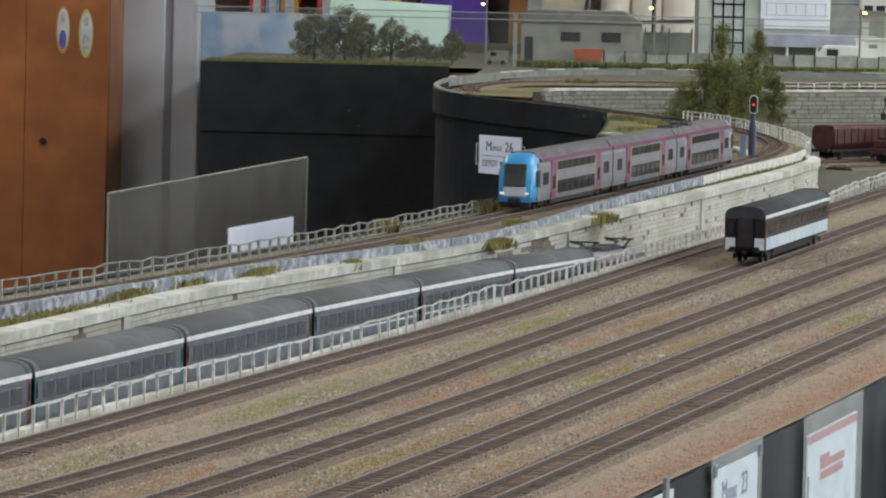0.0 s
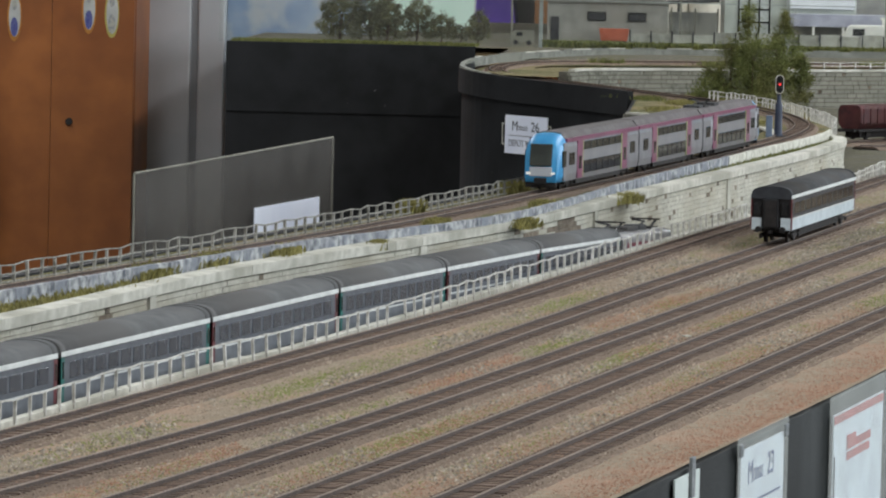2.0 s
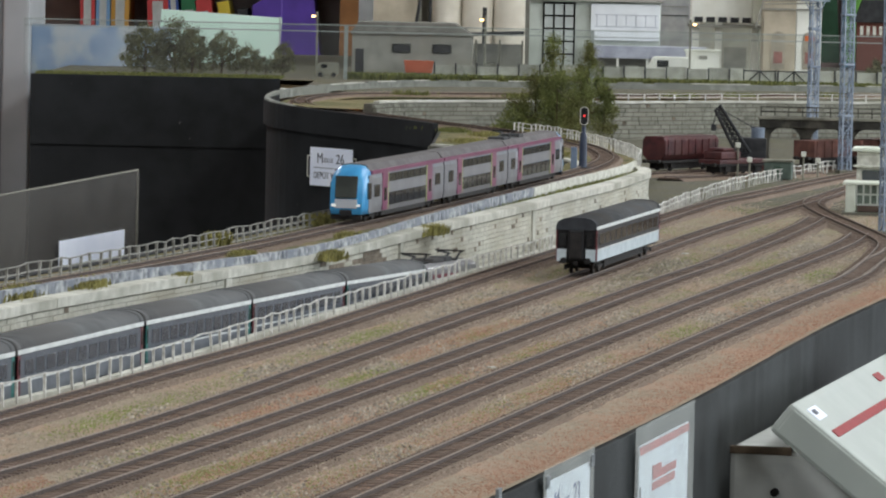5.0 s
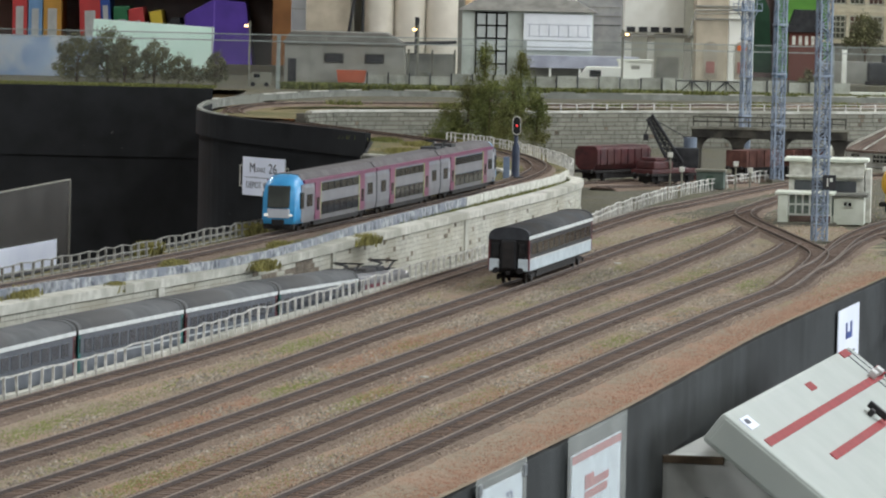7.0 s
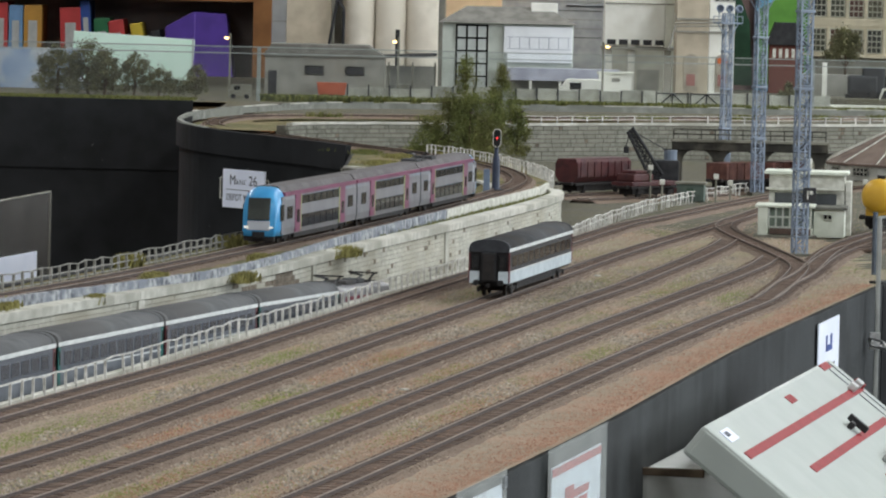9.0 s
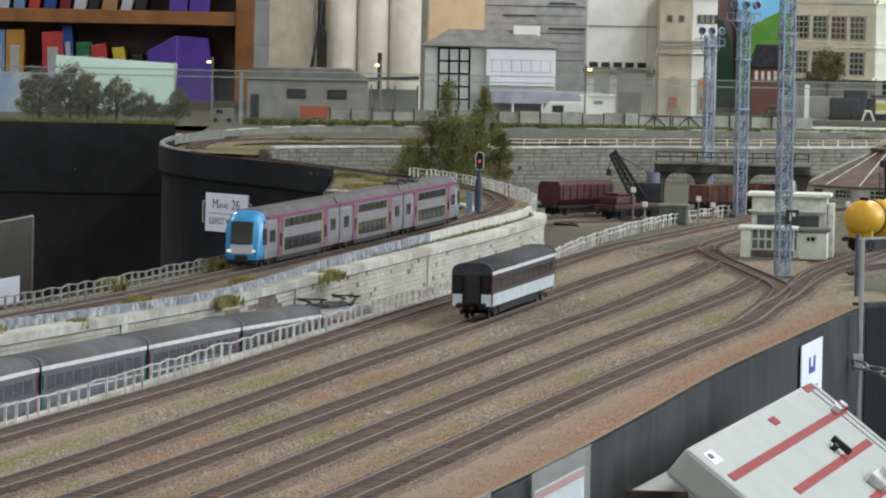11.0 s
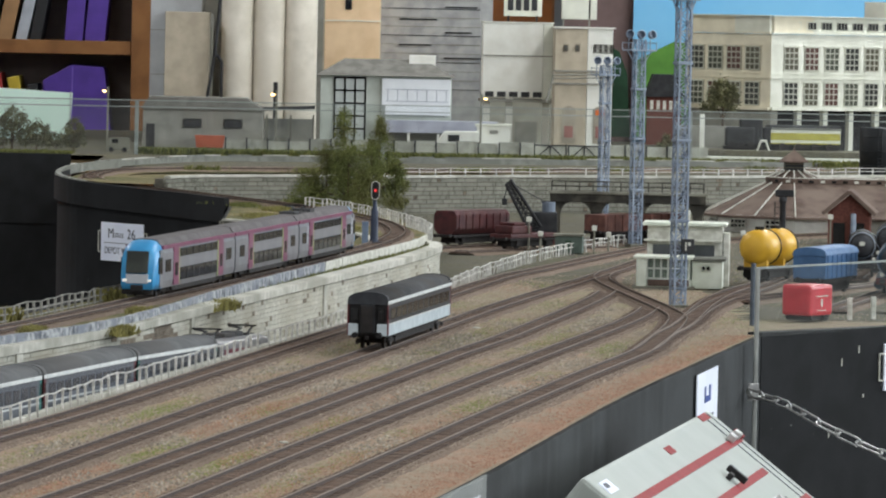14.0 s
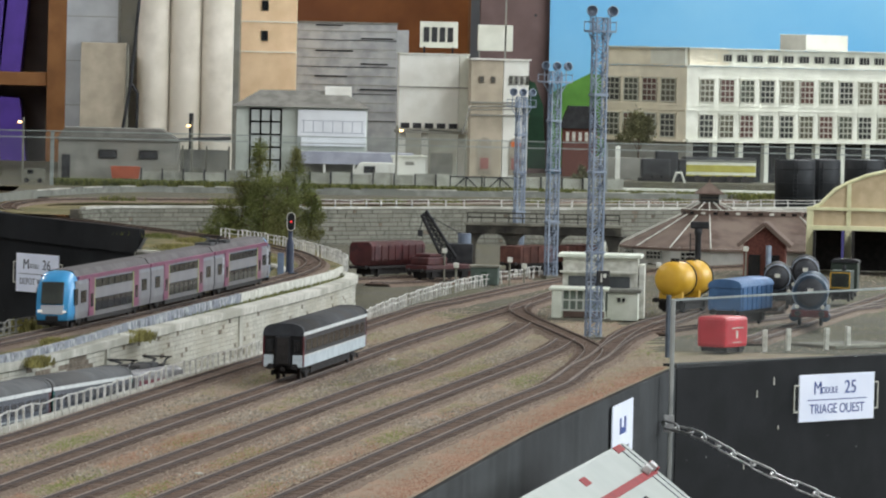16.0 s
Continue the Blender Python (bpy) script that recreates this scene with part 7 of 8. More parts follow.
def tree(name, label, x, y, z, h, w, peaks, leaves, seed, material, category="tree", group="", leaf=0.0042, droop=0.0):
    """A tapered trunk with limbs and a loose crown of small leaves; peaks are (x, y, low, high, radius) of its masses."""
    rnd = random.Random(seed)
    top = thing(name, label, category, group, (x, y, z))
    bm = bmesh.new()
    rod(bm, (0, 0, -0.002), (rnd.uniform(-0.004, 0.004), 0, h * 0.55), 0.0035 * h / 0.13, 8, 0.0015)
    for px, py, lo, hi, r in peaks:
        rod(bm, (0, 0, h * 0.15), (px, py, (lo + hi) / 2), 0.0018 * h / 0.13, 6, 0.0008)
        rod(bm, (px, py, lo), (px, py, hi * 0.95), 0.0014 * h / 0.13, 6, 0.0004)
        for k in range(5):
            a = rnd.uniform(0, 6.28)
            zz = rnd.uniform(lo, hi * 0.9)
            rod(bm, (px, py, zz), (px + math.cos(a) * r * 0.7, py + math.sin(a) * r * 0.7, zz + rnd.uniform(-0.004, 0.012)), 0.0008, 5, 0.0003)
    part("trunk", bm, BARK, top)
    clumps = []
    for px, py, lo, hi, r in peaks:
        for k in range(46):
            t = rnd.random() ** 0.85
            rr = r * (1.0 - 0.70 * t ** 1.3) * rnd.uniform(0.2, 1.05)
            a = rnd.uniform(0, 6.28)
            clumps.append((px + math.cos(a) * rr, py + math.sin(a) * rr, lo + (hi - lo) * t, r * rnd.uniform(0.14, 0.34)))
    V, Fc = [], []
    for _ in range(leaves):
        cx, cy, cz, cr = rnd.choice(clumps)
        p = Vector((rnd.gauss(0, 0.5), rnd.gauss(0, 0.5), rnd.gauss(-0.1, 0.75 if droop else 0.5))) * cr + Vector((cx, cy, cz))
        s = leaf * rnd.uniform(0.5, 1.2)
        d1 = Vector((rnd.uniform(-1, 1), rnd.uniform(-1, 1), rnd.uniform(-1.0 - droop, 0.6 - droop))).normalized() * s
        d2 = Vector((rnd.uniform(-1, 1), rnd.uniform(-1, 1), rnd.uniform(-1, 1))).normalized() * s * (0.3 if droop else 0.5)
        k = len(V)
        V += [tuple(p), tuple(p + d1 * 0.5 + d2), tuple(p + d1), tuple(p + d1 * 0.5 - d2)]
        Fc.append((k, k + 1, k + 2, k + 3))
    joined("crown", V, Fc, material, top, kind="stuff")
    return top


tree("tree", "leafy green twin-topped tree inside the loop", 0.036, 6.98, 1.014, 0.13, 0.15, [(-0.007, 0, 0.030, 0.132, 0.024), (0.040, 0.01, 0.030, 0.125, 0.026), (-0.050, -0.01, 0.006, 0.050, 0.030), (0.062, 0.0, 0.010, 0.068, 0.022), (0.0, -0.03, 0.008, 0.080, 0.040), (-0.028, 0.0, 0.008, 0.082, 0.034), (0.030, -0.02, 0.006, 0.085, 0.040), (0.015, -0.02, 0.006, 0.055, 0.055)], 62000, 3, LEAF, leaf=0.0025, droop=0.5)
for k, (x, y, h, w, n) in enumerate(((-0.640, 8.90, 0.074, 0.040, 9000), (-0.590, 8.93, 0.084, 0.042, 9000), (-0.560, 8.88, 0.074, 0.030, 6000), (-0.512, 8.90, 0.068, 0.030, 4500), (-0.470, 8.88, 0.044, 0.026, 3000), (-0.408, 8.87, 0.052, 0.020, 2600), (-0.440, 8.92, 0.026, 0.03, 1500))):
    tree("bush", "dusty olive bush on the far module", x, y, 1.040, h, w, [(0, 0, 0.008, h, w), (w * 0.5, 0, 0.006, h * 0.85, w * 0.7), (-w * 0.5, 0.01, 0.006, h * 0.8, w * 0.7)], n, 20 + k, LEAF_OLIVE, "bush", "far bushes", 0.0032)
V, Fc = cluster(9000, lambda r: (r.uniform(-0.795, -0.40), 8.605 + abs(r.gauss(0, 0.05)), 1.038), 0.0055, 44, 0.9, True)
tagged(joined("grass_strip", V, Fc, GRASS), "olive grass along the top of the far module", "grass", "grass strips", "stuff")
V, Fc = cluster(20000, lambda r: (r.uniform(-0.30, 1.2), 8.72 + abs(r.gauss(0, 0.02)) + (0.05 if r.random() < 0.2 else 0), 1.0385), 0.0105, 45, 0.9, True)
tagged(joined("grass_strip", V, Fc, GRASS), "low grass behind the far line", "grass", "grass strips", "stuff")

# ---- far industrial modules ----
SILO = mat("silo_white_concrete", "dcd4c6", "c8c0b1", 25, 0.85, bump=0.12, c="cfc7b8", cscale=8)
PALE_GREY = mat("pale_grey_panel", "cdd0d3", "bfc2c6", 30, 0.8, bump=0.08)
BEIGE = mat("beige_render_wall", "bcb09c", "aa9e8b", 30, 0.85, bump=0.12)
ORANGE = mat("orange_ochre_render", "f5d6b0", "eac9a0", 25, 0.85, bump=0.1)
GREY_RENDER = mat("grey_render", "96948c", "83817a", 40, 0.9, bump=0.15, c="8a877c", cscale=14)
WAREHOUSE = mat("grey_warehouse_boards", "adaeac", "98999a", 40, 0.8, bump=0.1)
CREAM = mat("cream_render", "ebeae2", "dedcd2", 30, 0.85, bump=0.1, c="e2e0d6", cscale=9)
FACTORY_WHITE = mat("factory_white_render", "dcdccf", "cbcbbd", 25, 0.85, bump=0.08)
# the factory white again, its shade put in as a beige tint
FACTORY_SHADED = mat("factory_shaded_render", "e0d8c2", "d0c8b2", 25, 0.85, bump=0.08)
CONTAINER = mat("orange_red_container", "b25a3d", "9c4c32", 60, 0.7, bump=0.1)
GLASS_LILAC = mat("lilac_canopy_glazing", "b4b5c2", "9c9daa", 40, 0.3, bump=0.05)
ROOFTILE = mat("roof_felt_grey", "7f7d76", "6b6963", 60, 0.9, bump=0.2)


def block(name, label, category, x0, x1, y0, y1, z0, z1, material, bevel=0.001, turn=0.0):
    top = thing(name, label, category, at=((x0 + x1) / 2, y0, z0), turn=turn)
    w = (x1 - x0) / 2
    part("wall", boxed(-w, w, 0, y1 - y0, 0, z1 - z0, bevel), material, top)
    return top, w


G = 1.038
t, w = block("grain_elevator", "tall pale grey elevator building beside the silos", "building", -0.312, -0.216, 9.70, 9.95, G, 1.55, PALE_GREY)
part("roof_trim", boxed(-w - 0.002, w + 0.002, -0.003, 0.25, 0.510, 0.516), ROOFTILE, t)
for zz in (0.12, 0.20, 0.28, 0.36):
    part("panel_joint", boxed(-w, w, -0.0006, 0.0, zz, zz + 0.0010), GREY_RENDER, t)
part("corner_strip", boxed(w - 0.004, w + 0.0008, -0.0012, 0.0, 0.0, 0.51), GREY_RENDER, t)
t, w = block("silo_gallery", "grey concrete gallery block behind the silos", "building", -0.215, 0.0, 9.70, 9.79, G, 1.50, GREY_RENDER)
part("roof_trim", boxed(-w, w, -0.002, 0.09, 0.462, 0.466), ROOFTILE, t)
t, w = block("cold_store", "cream rendered cold store block behind the tower legs", "building", 0.292, 0.46, 9.62, 9.75, G, 1.150, mat("dusty_store_render", "b9b6a8", "a6a396", 40, 0.85, bump=0.12, c="a09c8d", cscale=12))
part("roof_trim", boxed(-w - 0.001, w + 0.001, -0.002, 0.13, 0.112, 0.115), ROOFTILE, t)
part("loading_door", boxed(-0.03, 0.01, -0.0015, 0.0, 0.0, 0.05), GREY_RENDER, t)
t, w = block("elevator_annexe", "tall beige annexe in front of the elevator", "building", -0.282, -0.203, 9.58, 9.69, G, 1.272, BEIGE)
part("downpipe", rodded((w + 0.004, 0.0, 0.01), (w + 0.004, 0.0, 0.23), 0.003, 8), GREY_RENDER, t)
silos = thing("grain_silos", "row of three white concrete grain silos", "silos")
for x in (-0.153, -0.096, -0.040):
    part("silo", lathe(bmesh.new(), [(0.0292, G), (0.0292, 1.50), (0.0, 1.52)], 40, Matrix.Translation((x, 9.62, 0))), SILO, silos)
    part("silo_base", lathe(bmesh.new(), [(0.0298, G), (0.0298, 1.10), (0.0292, 1.102)], 40, Matrix.Translation((x, 9.62, 0))), SILO, silos)
bm = bmesh.new()
rod(bm, (-0.176, 9.57, 1.40), (-0.192, 9.57, 1.20), 0.0028, 8)
rod(bm, (-0.192, 9.57, 1.20), (-0.205, 9.57, 1.12), 0.0028, 8)
rod(bm, (-0.192, 9.57, 1.20), (-0.180, 9.57, 1.185), 0.0028, 8)
rod(bm, (-0.180, 9.57, 1.185), (-0.180, 9.57, 1.12), 0.0028, 8)
part("chute", bm, CRANE_BLACK, silos, "black forked grain chute")
part("vent", rodded((-0.083, 9.56, 1.08), (-0.083, 9.56, 1.150), 0.004, 8), CRANE_BLACK, silos)
t, w = block("ochre_tower", "tall ochre rendered tower with small dark windows", "building", 0.002, 0.104, 9.80, 10.0, G, 1.62, ORANGE)
for zz in (0.245, 0.300, 0.355):
    part("ledge", boxed(-w - 0.001, w + 0.001, -0.002, 0.0, zz - 0.022, zz - 0.020), CREAM, t)
    pane_window(t, pose(-0.008, -0.001, zz), 0.011, 0.017, 1, 1, CREAM)
part("edge_strip", boxed(-w - 0.012, -w, -0.001, 0.05, 0, 0.58), BEIGE, t)
t, w = block("warehouse", "grey boarded warehouse with dark slot vents", "building", 0.105, 0.290, 9.92, 10.2, G, 1.318, WAREHOUSE)
for k in range(11):
    z = 0.10 + k * 0.0165
    part("board_joint", boxed(-w, w, -0.0012, 0.0, z, z + 0.0012), CRANE_BLACK if k % 3 == 0 else GREY_RENDER, t)
for k in range(7):
    z = 0.275 - k * 0.0235
    for x in (-0.058, 0.026):
        if (k + (x > 0)) % 2 == 0:
            part("vent_slot", boxed(x, x + 0.05 + 0.01 * (k % 3), -0.0026, 0.0, z, z + 0.0025), CRANE_BLACK, t)
part("side_panel", boxed(w, w + 0.022, 0.0, 0.2, 0.0, 0.27), WAREHOUSE, t)
part("roof_trim", boxed(-w - 0.001, w + 0.001, -0.002, 0.2, 0.279, 0.283), ROOFTILE, t)
t, w = block("low_workshop", "low grey workshop with a felt roof and two windows", "building", -0.300, -0.098, 9.02, 9.14, G, 1.108, GREY_RENDER)
part("roof", extrude(bmesh.new(), [(-w - 0.004, 0.070), (-w + 0.010, 0.090), (w - 0.03, 0.090), (w + 0.004, 0.070)], -0.006, 0.13), ROOFTILE, t)
for x in (-0.018, 0.050):
    pane_window(t, pose(x, -0.001, 0.040), 0.030, 0.014, 1, 1, GREY_RENDER, CRANE_BLACK)
part("door", boxed(-w + 0.006, -w + 0.020, -0.0015, 0.0, 0.0, 0.045), CRANE_BLACK, t)
part("lean_to_wall", boxed(w + 0.001, w + 0.085, 0.09, 0.10, 0.0, 0.056, 0.001), GREY_RENDER, t)
part("lean_to_roof", boxed(w + 0.001, w + 0.090, 0.02, 0.11, 0.0605, 0.0655, 0.001, m=Matrix.Translation((0, 0, 0.004)) @ Matrix.Rotation(radians(-3), 4, "Y")), CRANE_BLACK, t)
for x in (0.006, 0.046, 0.084):
    part("lean_to_post", boxed(w + x - 0.0015, w + x + 0.0015, 0.024, 0.027, 0.0, 0.064), CONCRETE, t)
part("crate", boxed(w + 0.020, w + 0.040, 0.05, 0.07, 0.0, 0.026, 0.001), CONCRETE, t)
part("crate", boxed(w + 0.050, w + 0.062, 0.05, 0.07, 0.0, 0.016, 0.001), GREY_RENDER, t)
t = thing("container", "orange red skip standing before the workshop", "container", at=(-0.186, 8.96, G + 0.004))
part("body", extrude(bmesh.new(), [(-0.022, 0.004), (-0.025, 0.024), (0.025, 0.024), (0.022, 0.004)], 0, 0.03, bevel=0.0006), CONTAINER, t)
part("runner", boxed(-0.02, 0.02, 0.004, 0.026, -0.004, 0.004), UNDER, t)
# white house with a glazed stair
t = thing("office_building", "pale office with a grey hipped roof and black stair glazing", "building", at=(-0.003, 9.10, G))
part("wall", boxed(0.0, 0.222, 0.0, 0.11, 0.0, 0.134, 0.001), mat("pale_green_white_render", "c6cbc2", "b7bcb2", 30, 0.85, bump=0.08), t)
part("front_bay", boxed(0.104, 0.220, -0.010, 0.0, 0.067, 0.128, 0.001), mat("bright_white_panel", "e6e8ea", "dcdee0", 30, 0.6, bump=0.03), t, "bright white upper bay")
bm = bmesh.new()
lo = [(-0.006, -0.014, 0.132), (0.228, -0.014, 0.132), (0.228, 0.118, 0.132), (-0.006, 0.118, 0.132)]
hi = [(0.040, 0.05, 0.160), (0.178, 0.05, 0.160), (0.178, 0.06, 0.160), (0.040, 0.06, 0.160)]
vs = quads(bm, [lo, hi], wrap=True)
bm.faces.new(vs[1])
bm.faces.new(list(reversed(vs[0])))
part("roof", bm, ROOFTILE, t, "grey hipped roof")
pane_window(t, pose(0.050, -0.002, 0.020), 0.052, 0.108, 3, 5, BLACK_PLASTIC, mat("pale_stair_glass", "c9cdc9", "b9beba", 20, 0.2, bump=0), 0.0014)
SASH = mat("pale_sash", "a9adb6", "9a9ea8", 30, 0.5, bump=0)
for k in range(7):
    part("glazing_bar", boxed(0.1135 + k * 0.0165, 0.1145 + k * 0.0165, -0.0106, -0.0099, 0.090, 0.110), SASH, t)
for z in (0.0895, 0.1095):
    part("sill", boxed(0.110, 0.217, -0.0107, -0.0099, z, z + 0.0009), SASH, t)
part("dormer", boxed(0.150, 0.195, 0.035, 0.075, 0.135, 0.168, 0.001), CREAM, t)
part("canopy", boxed(0.104, 0.30, -0.05, 0.0, 0.055, 0.0585, 0.0006), GLASS_LILAC, t)
part("canopy_front", boxed(0.104, 0.30, -0.051, -0.049, 0.038, 0.055), GLASS_LILAC, t)
for x in (0.106, 0.15, 0.20, 0.25, 0.298):
    part("canopy_post", boxed(x - 0.002, x + 0.002, -0.05, -0.046, 0.0, 0.055), CREAM, t)
part("loading_bay", boxed(0.112, 0.29, -0.002, 0.0, 0.0, 0.036), GREY_RENDER, t)
for k, (x, c) in enumerate(((0.125, "8c9096"), (0.165, "a5a7a8"), (0.20, "d0d0cc"), (0.235, "9b9da0"))):
    v = thing("parked_van", "small pale van parked under the canopy", "van", "far vehicles", (x, 8.98, G))
    mt = mat("van_paint_%s" % "abcd"[k], c, None, 60, 0.4, bump=0.02)
    part("body", extrude(bmesh.new(), [(-0.019, 0.004), (-0.019, 0.014), (-0.013, 0.024), (0.017, 0.024), (0.019, 0.020), (0.019, 0.004)], 0, 0.02, bevel=0.001), mt, v)
    part("window", boxed(-0.010, 0.0, -0.0006, 0.0004, 0.015, 0.021), WINDOW_DARK, v)
    for s in (-0.011, 0.011):
        part("wheel", rodded((s, -0.0008, 0.004), (s, 0.003, 0.004), 0.004, 12), BLACK_PLASTIC, v)
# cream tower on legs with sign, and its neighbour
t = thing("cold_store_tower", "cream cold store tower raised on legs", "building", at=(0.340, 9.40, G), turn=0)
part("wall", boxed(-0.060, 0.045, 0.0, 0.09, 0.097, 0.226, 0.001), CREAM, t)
# the lit right side is only a white strip in the flat front
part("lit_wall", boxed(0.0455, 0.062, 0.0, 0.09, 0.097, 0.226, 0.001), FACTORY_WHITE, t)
part("cornice", boxed(-0.062, 0.064, -0.002, 0.092, 0.2262, 0.2285), FACTORY_WHITE, t)
part("band", boxed(-0.0605, 0.0625, -0.0012, 0.0, 0.168, 0.170), GREY_RENDER, t)
for x in (-0.052, -0.012, 0.052):
    part("leg", boxed(x - 0.006, x + 0.006, 0.004, 0.016, 0.0, 0.097), CREAM, t)
part("gallery", boxed(-0.064, 0.066, -0.010, 0.09, 0.088, 0.093, 0.0006), GREY_RENDER, t)
for k in range(5):
    part("gallery_window", boxed(-0.055 + k * 0.021, -0.040 + k * 0.021, -0.0012, 0.0, 0.097, 0.106), CRANE_BLACK, t)
sg = thing("roof_sign", "white roof sign with dark blocks of lettering", "sign", at=(0.350, 9.46, 1.2665))
part("board", boxed(-0.033, 0.034, 0, 0.003, 0.010, 0.056, 0.0006), FACTORY_WHITE, sg)
for k in range(4):
    part("letter_bar", boxed(-0.0265 + k * 0.0140, -0.0165 + k * 0.0140, -0.0012, -0.0002, 0.020, 0.046), CRANE_BLACK, sg)
for s in (-1, 1):
    part("strut", boxed(s * 0.025 - 0.0015, s * 0.025 + 0.0015, 0, 0.003, 0.0, 0.012), CRANE_BLACK, sg)
t = thing("feed_mill", "beige mill building beside the tower, its lit right side painted paler", "building", at=(0.398, 9.30, G))
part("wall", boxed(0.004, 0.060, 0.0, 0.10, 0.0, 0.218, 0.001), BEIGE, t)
# paler cream on the same front stands in for light from the right
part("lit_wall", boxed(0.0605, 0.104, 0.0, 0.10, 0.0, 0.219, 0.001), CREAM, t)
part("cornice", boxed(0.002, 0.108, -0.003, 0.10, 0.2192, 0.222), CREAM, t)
for z in (0.144, 0.122):
    part("ledge", boxed(0.002, 0.106, -0.004, 0.0, z, z + 0.003), GREY_RENDER, t)
for x in (0.022, 0.042):
    pane_window(t, pose(x, -0.001, 0.180), 0.006, 0.010, 1, 2, BEIGE, GREY_RENDER)
for k in range(4):
    pane_window(t, pose(0.073 + k * 0.0095, -0.001, 0.178), 0.0045, 0.014, 1, 2, CREAM, GREY_RENDER)
for x in (0.030, 0.084):
    bm = bmesh.new()
    extrude(bm, [(x - 0.012, 0.02), (x - 0.012, 0.075)] + [(x - 0.012 * math.cos(a), 0.075 + 0.010 * math.sin(a)) for a in (0.4, 0.8, 1.2, 1.6, 2.0, 2.4, 2.8)] + [(x + 0.012, 0.075), (x + 0.012, 0.02)], -0.0015, 0.0)
    part("doorway", bm, mat("dusty_door_paint", "a89f8f", "958c7d", 60, 0.8, bump=0.1) if x < 0.05 else bpy.data.materials["dusty_door_paint"], t)
    part("shutter", boxed(x - 0.0075, x + 0.0075, -0.0028, -0.0016, 0.030, 0.05), mat("faded_red_shutter", "9a6a62", "865a53", 60, 0.8, bump=0.1) if x < 0.05 else bpy.data.materials["faded_red_shutter"], t)
part("orange_lamp", boxed(0.076, 0.092, -0.004, -0.0016, 0.068, 0.080, 0.001), mat("bright_orange", "e0702c", "cf6020", 60, 0.5, bump=0.02), t)
bm = bmesh.new()
rod(bm, (0.0, -0.012, 0.138), (0.10, -0.012, 0.141), 0.0014, 6)
rod(bm, (0.0, -0.012, 0.132), (0.10, -0.012, 0.135), 0.0010, 6)
rod(bm, (0.002, -0.012, 0.136), (-0.010, -0.012, 0.09), 0.0016, 6)
part("conveyor", bm, GREY_RENDER, t, "thin grey pipe gallery")
sp = thing("water_tank", "white panel tank on a roof frame", "tank", at=(0.452, 9.50, 1.255))
part("panel", boxed(-0.031, 0.031, 0, 0.02, 0.018, 0.064, 0.001), FACTORY_WHITE, sp)
for x in (-0.028, 0.018):
    part("leg", boxed(x - 0.0015, x + 0.0015, 0, 0.003, 0.0, 0.13 if x > 0 else 0.02), GREY_RENDER, sp)

# factory on columns
fac = thing("factory", "large white factory, left face tinted beige for shade, with rows of barred windows on columns", "factory")
C = Vector((0.777, 9.30, 0))
LR, LL = (Vector((1.28, 9.66, 0)) - C), (Vector((0.640, 9.47, 0)) - C)


def facade(o, along_v, mats, n, gap, w, flip, sets):
    d = along_v.normalized()
    a = math.atan2(d.y, d.x)
    L = along_v.length
    base = Matrix.Translation(o) @ Matrix.Rotation(a if not flip else a + math.pi, 4, "Z")
    x0, x1 = (0.0, L) if not flip else (-L, 0.0)
    wall = part("wall", boxed(x0, x1, 0.0, 0.10, 1.122, 1.2545, 0.0006), mats, fac)
    wall.matrix_basis = base
    att = part("attic", boxed(x0 if not flip else x0, x1, 0.006, 0.10, 1.2550, 1.2850, 0.0006), mats, fac)
    att.matrix_basis = base
    for z, h, out in ((1.2550, 0.0028, 0.004), (1.1775, 0.0024, 0.003), (1.1855, 0.0012, 0.002), (1.1225, 0.005, 0.006), (1.2852, 0.002, 0.004)):
        led = part("ledge", boxed(x0 - (0.004 if flip else 0), x1 + (0 if flip else 0.004), -out, 0.02, z, z + h), mats, fac)
        led.matrix_basis = base
    for k in range(n):
        xx = (0.045 + k * gap) * (1 if not flip else -1)
        for z in (1.131, 1.1925):
            pane_window(fac, base @ pose(xx, -0.0012, z), w, 0.040, 3, 4, FACTORY_WHITE, sets[(k * 7 + (z > 1.15) * 3) % len(sets)], 0.0011)
            part("lintel", boxed(-w / 2 - 0.003, w / 2 + 0.006, -0.0022, 0.0, 0.0405, 0.0430), mats, fac).matrix_basis = base @ pose(xx, 0, z)
    return base


SETS = [mat("dim_grey_pane", "353532", "2a2a28", 30, 0.3, bump=0), mat("dim_green_pane", "55574b", "43453b", 30, 0.3, bump=0), mat("dim_red_pane", "64433d", "523630", 30, 0.3, bump=0), mat("dim_tan_pane", "625d4c", "4e4a3d", 30, 0.3, bump=0)]
br = facade(C, LR, FACTORY_WHITE, 12, 0.0465, 0.031, False, SETS)
# left face takes the beige tint that paints its shade
bl = facade(C, LL, FACTORY_SHADED, 4, 0.0475, 0.035, True, SETS)
for k in range(15):
    pane_window(fac, br @ pose(0.022 + k * 0.036, 0.0048, 1.2635), 0.023, 0.0130, 3, 1, FACTORY_WHITE, CRANE_BLACK, 0.0007)
for k in range(9):
    part("column", boxed(0.006 + k * 0.060, 0.016 + k * 0.060, 0.004, 0.014, G, 1.1222, 0.0005), FACTORY_WHITE, fac).matrix_basis = br
part("undercroft", boxed(0.0, 0.60, 0.085, 0.095, G, 1.122), CRANE_BLACK, fac).matrix_basis = br
part("basement_wall", boxed(-0.21, -0.002, 0.004, 0.02, G, 1.122), GREY_RENDER, fac).matrix_basis = bl
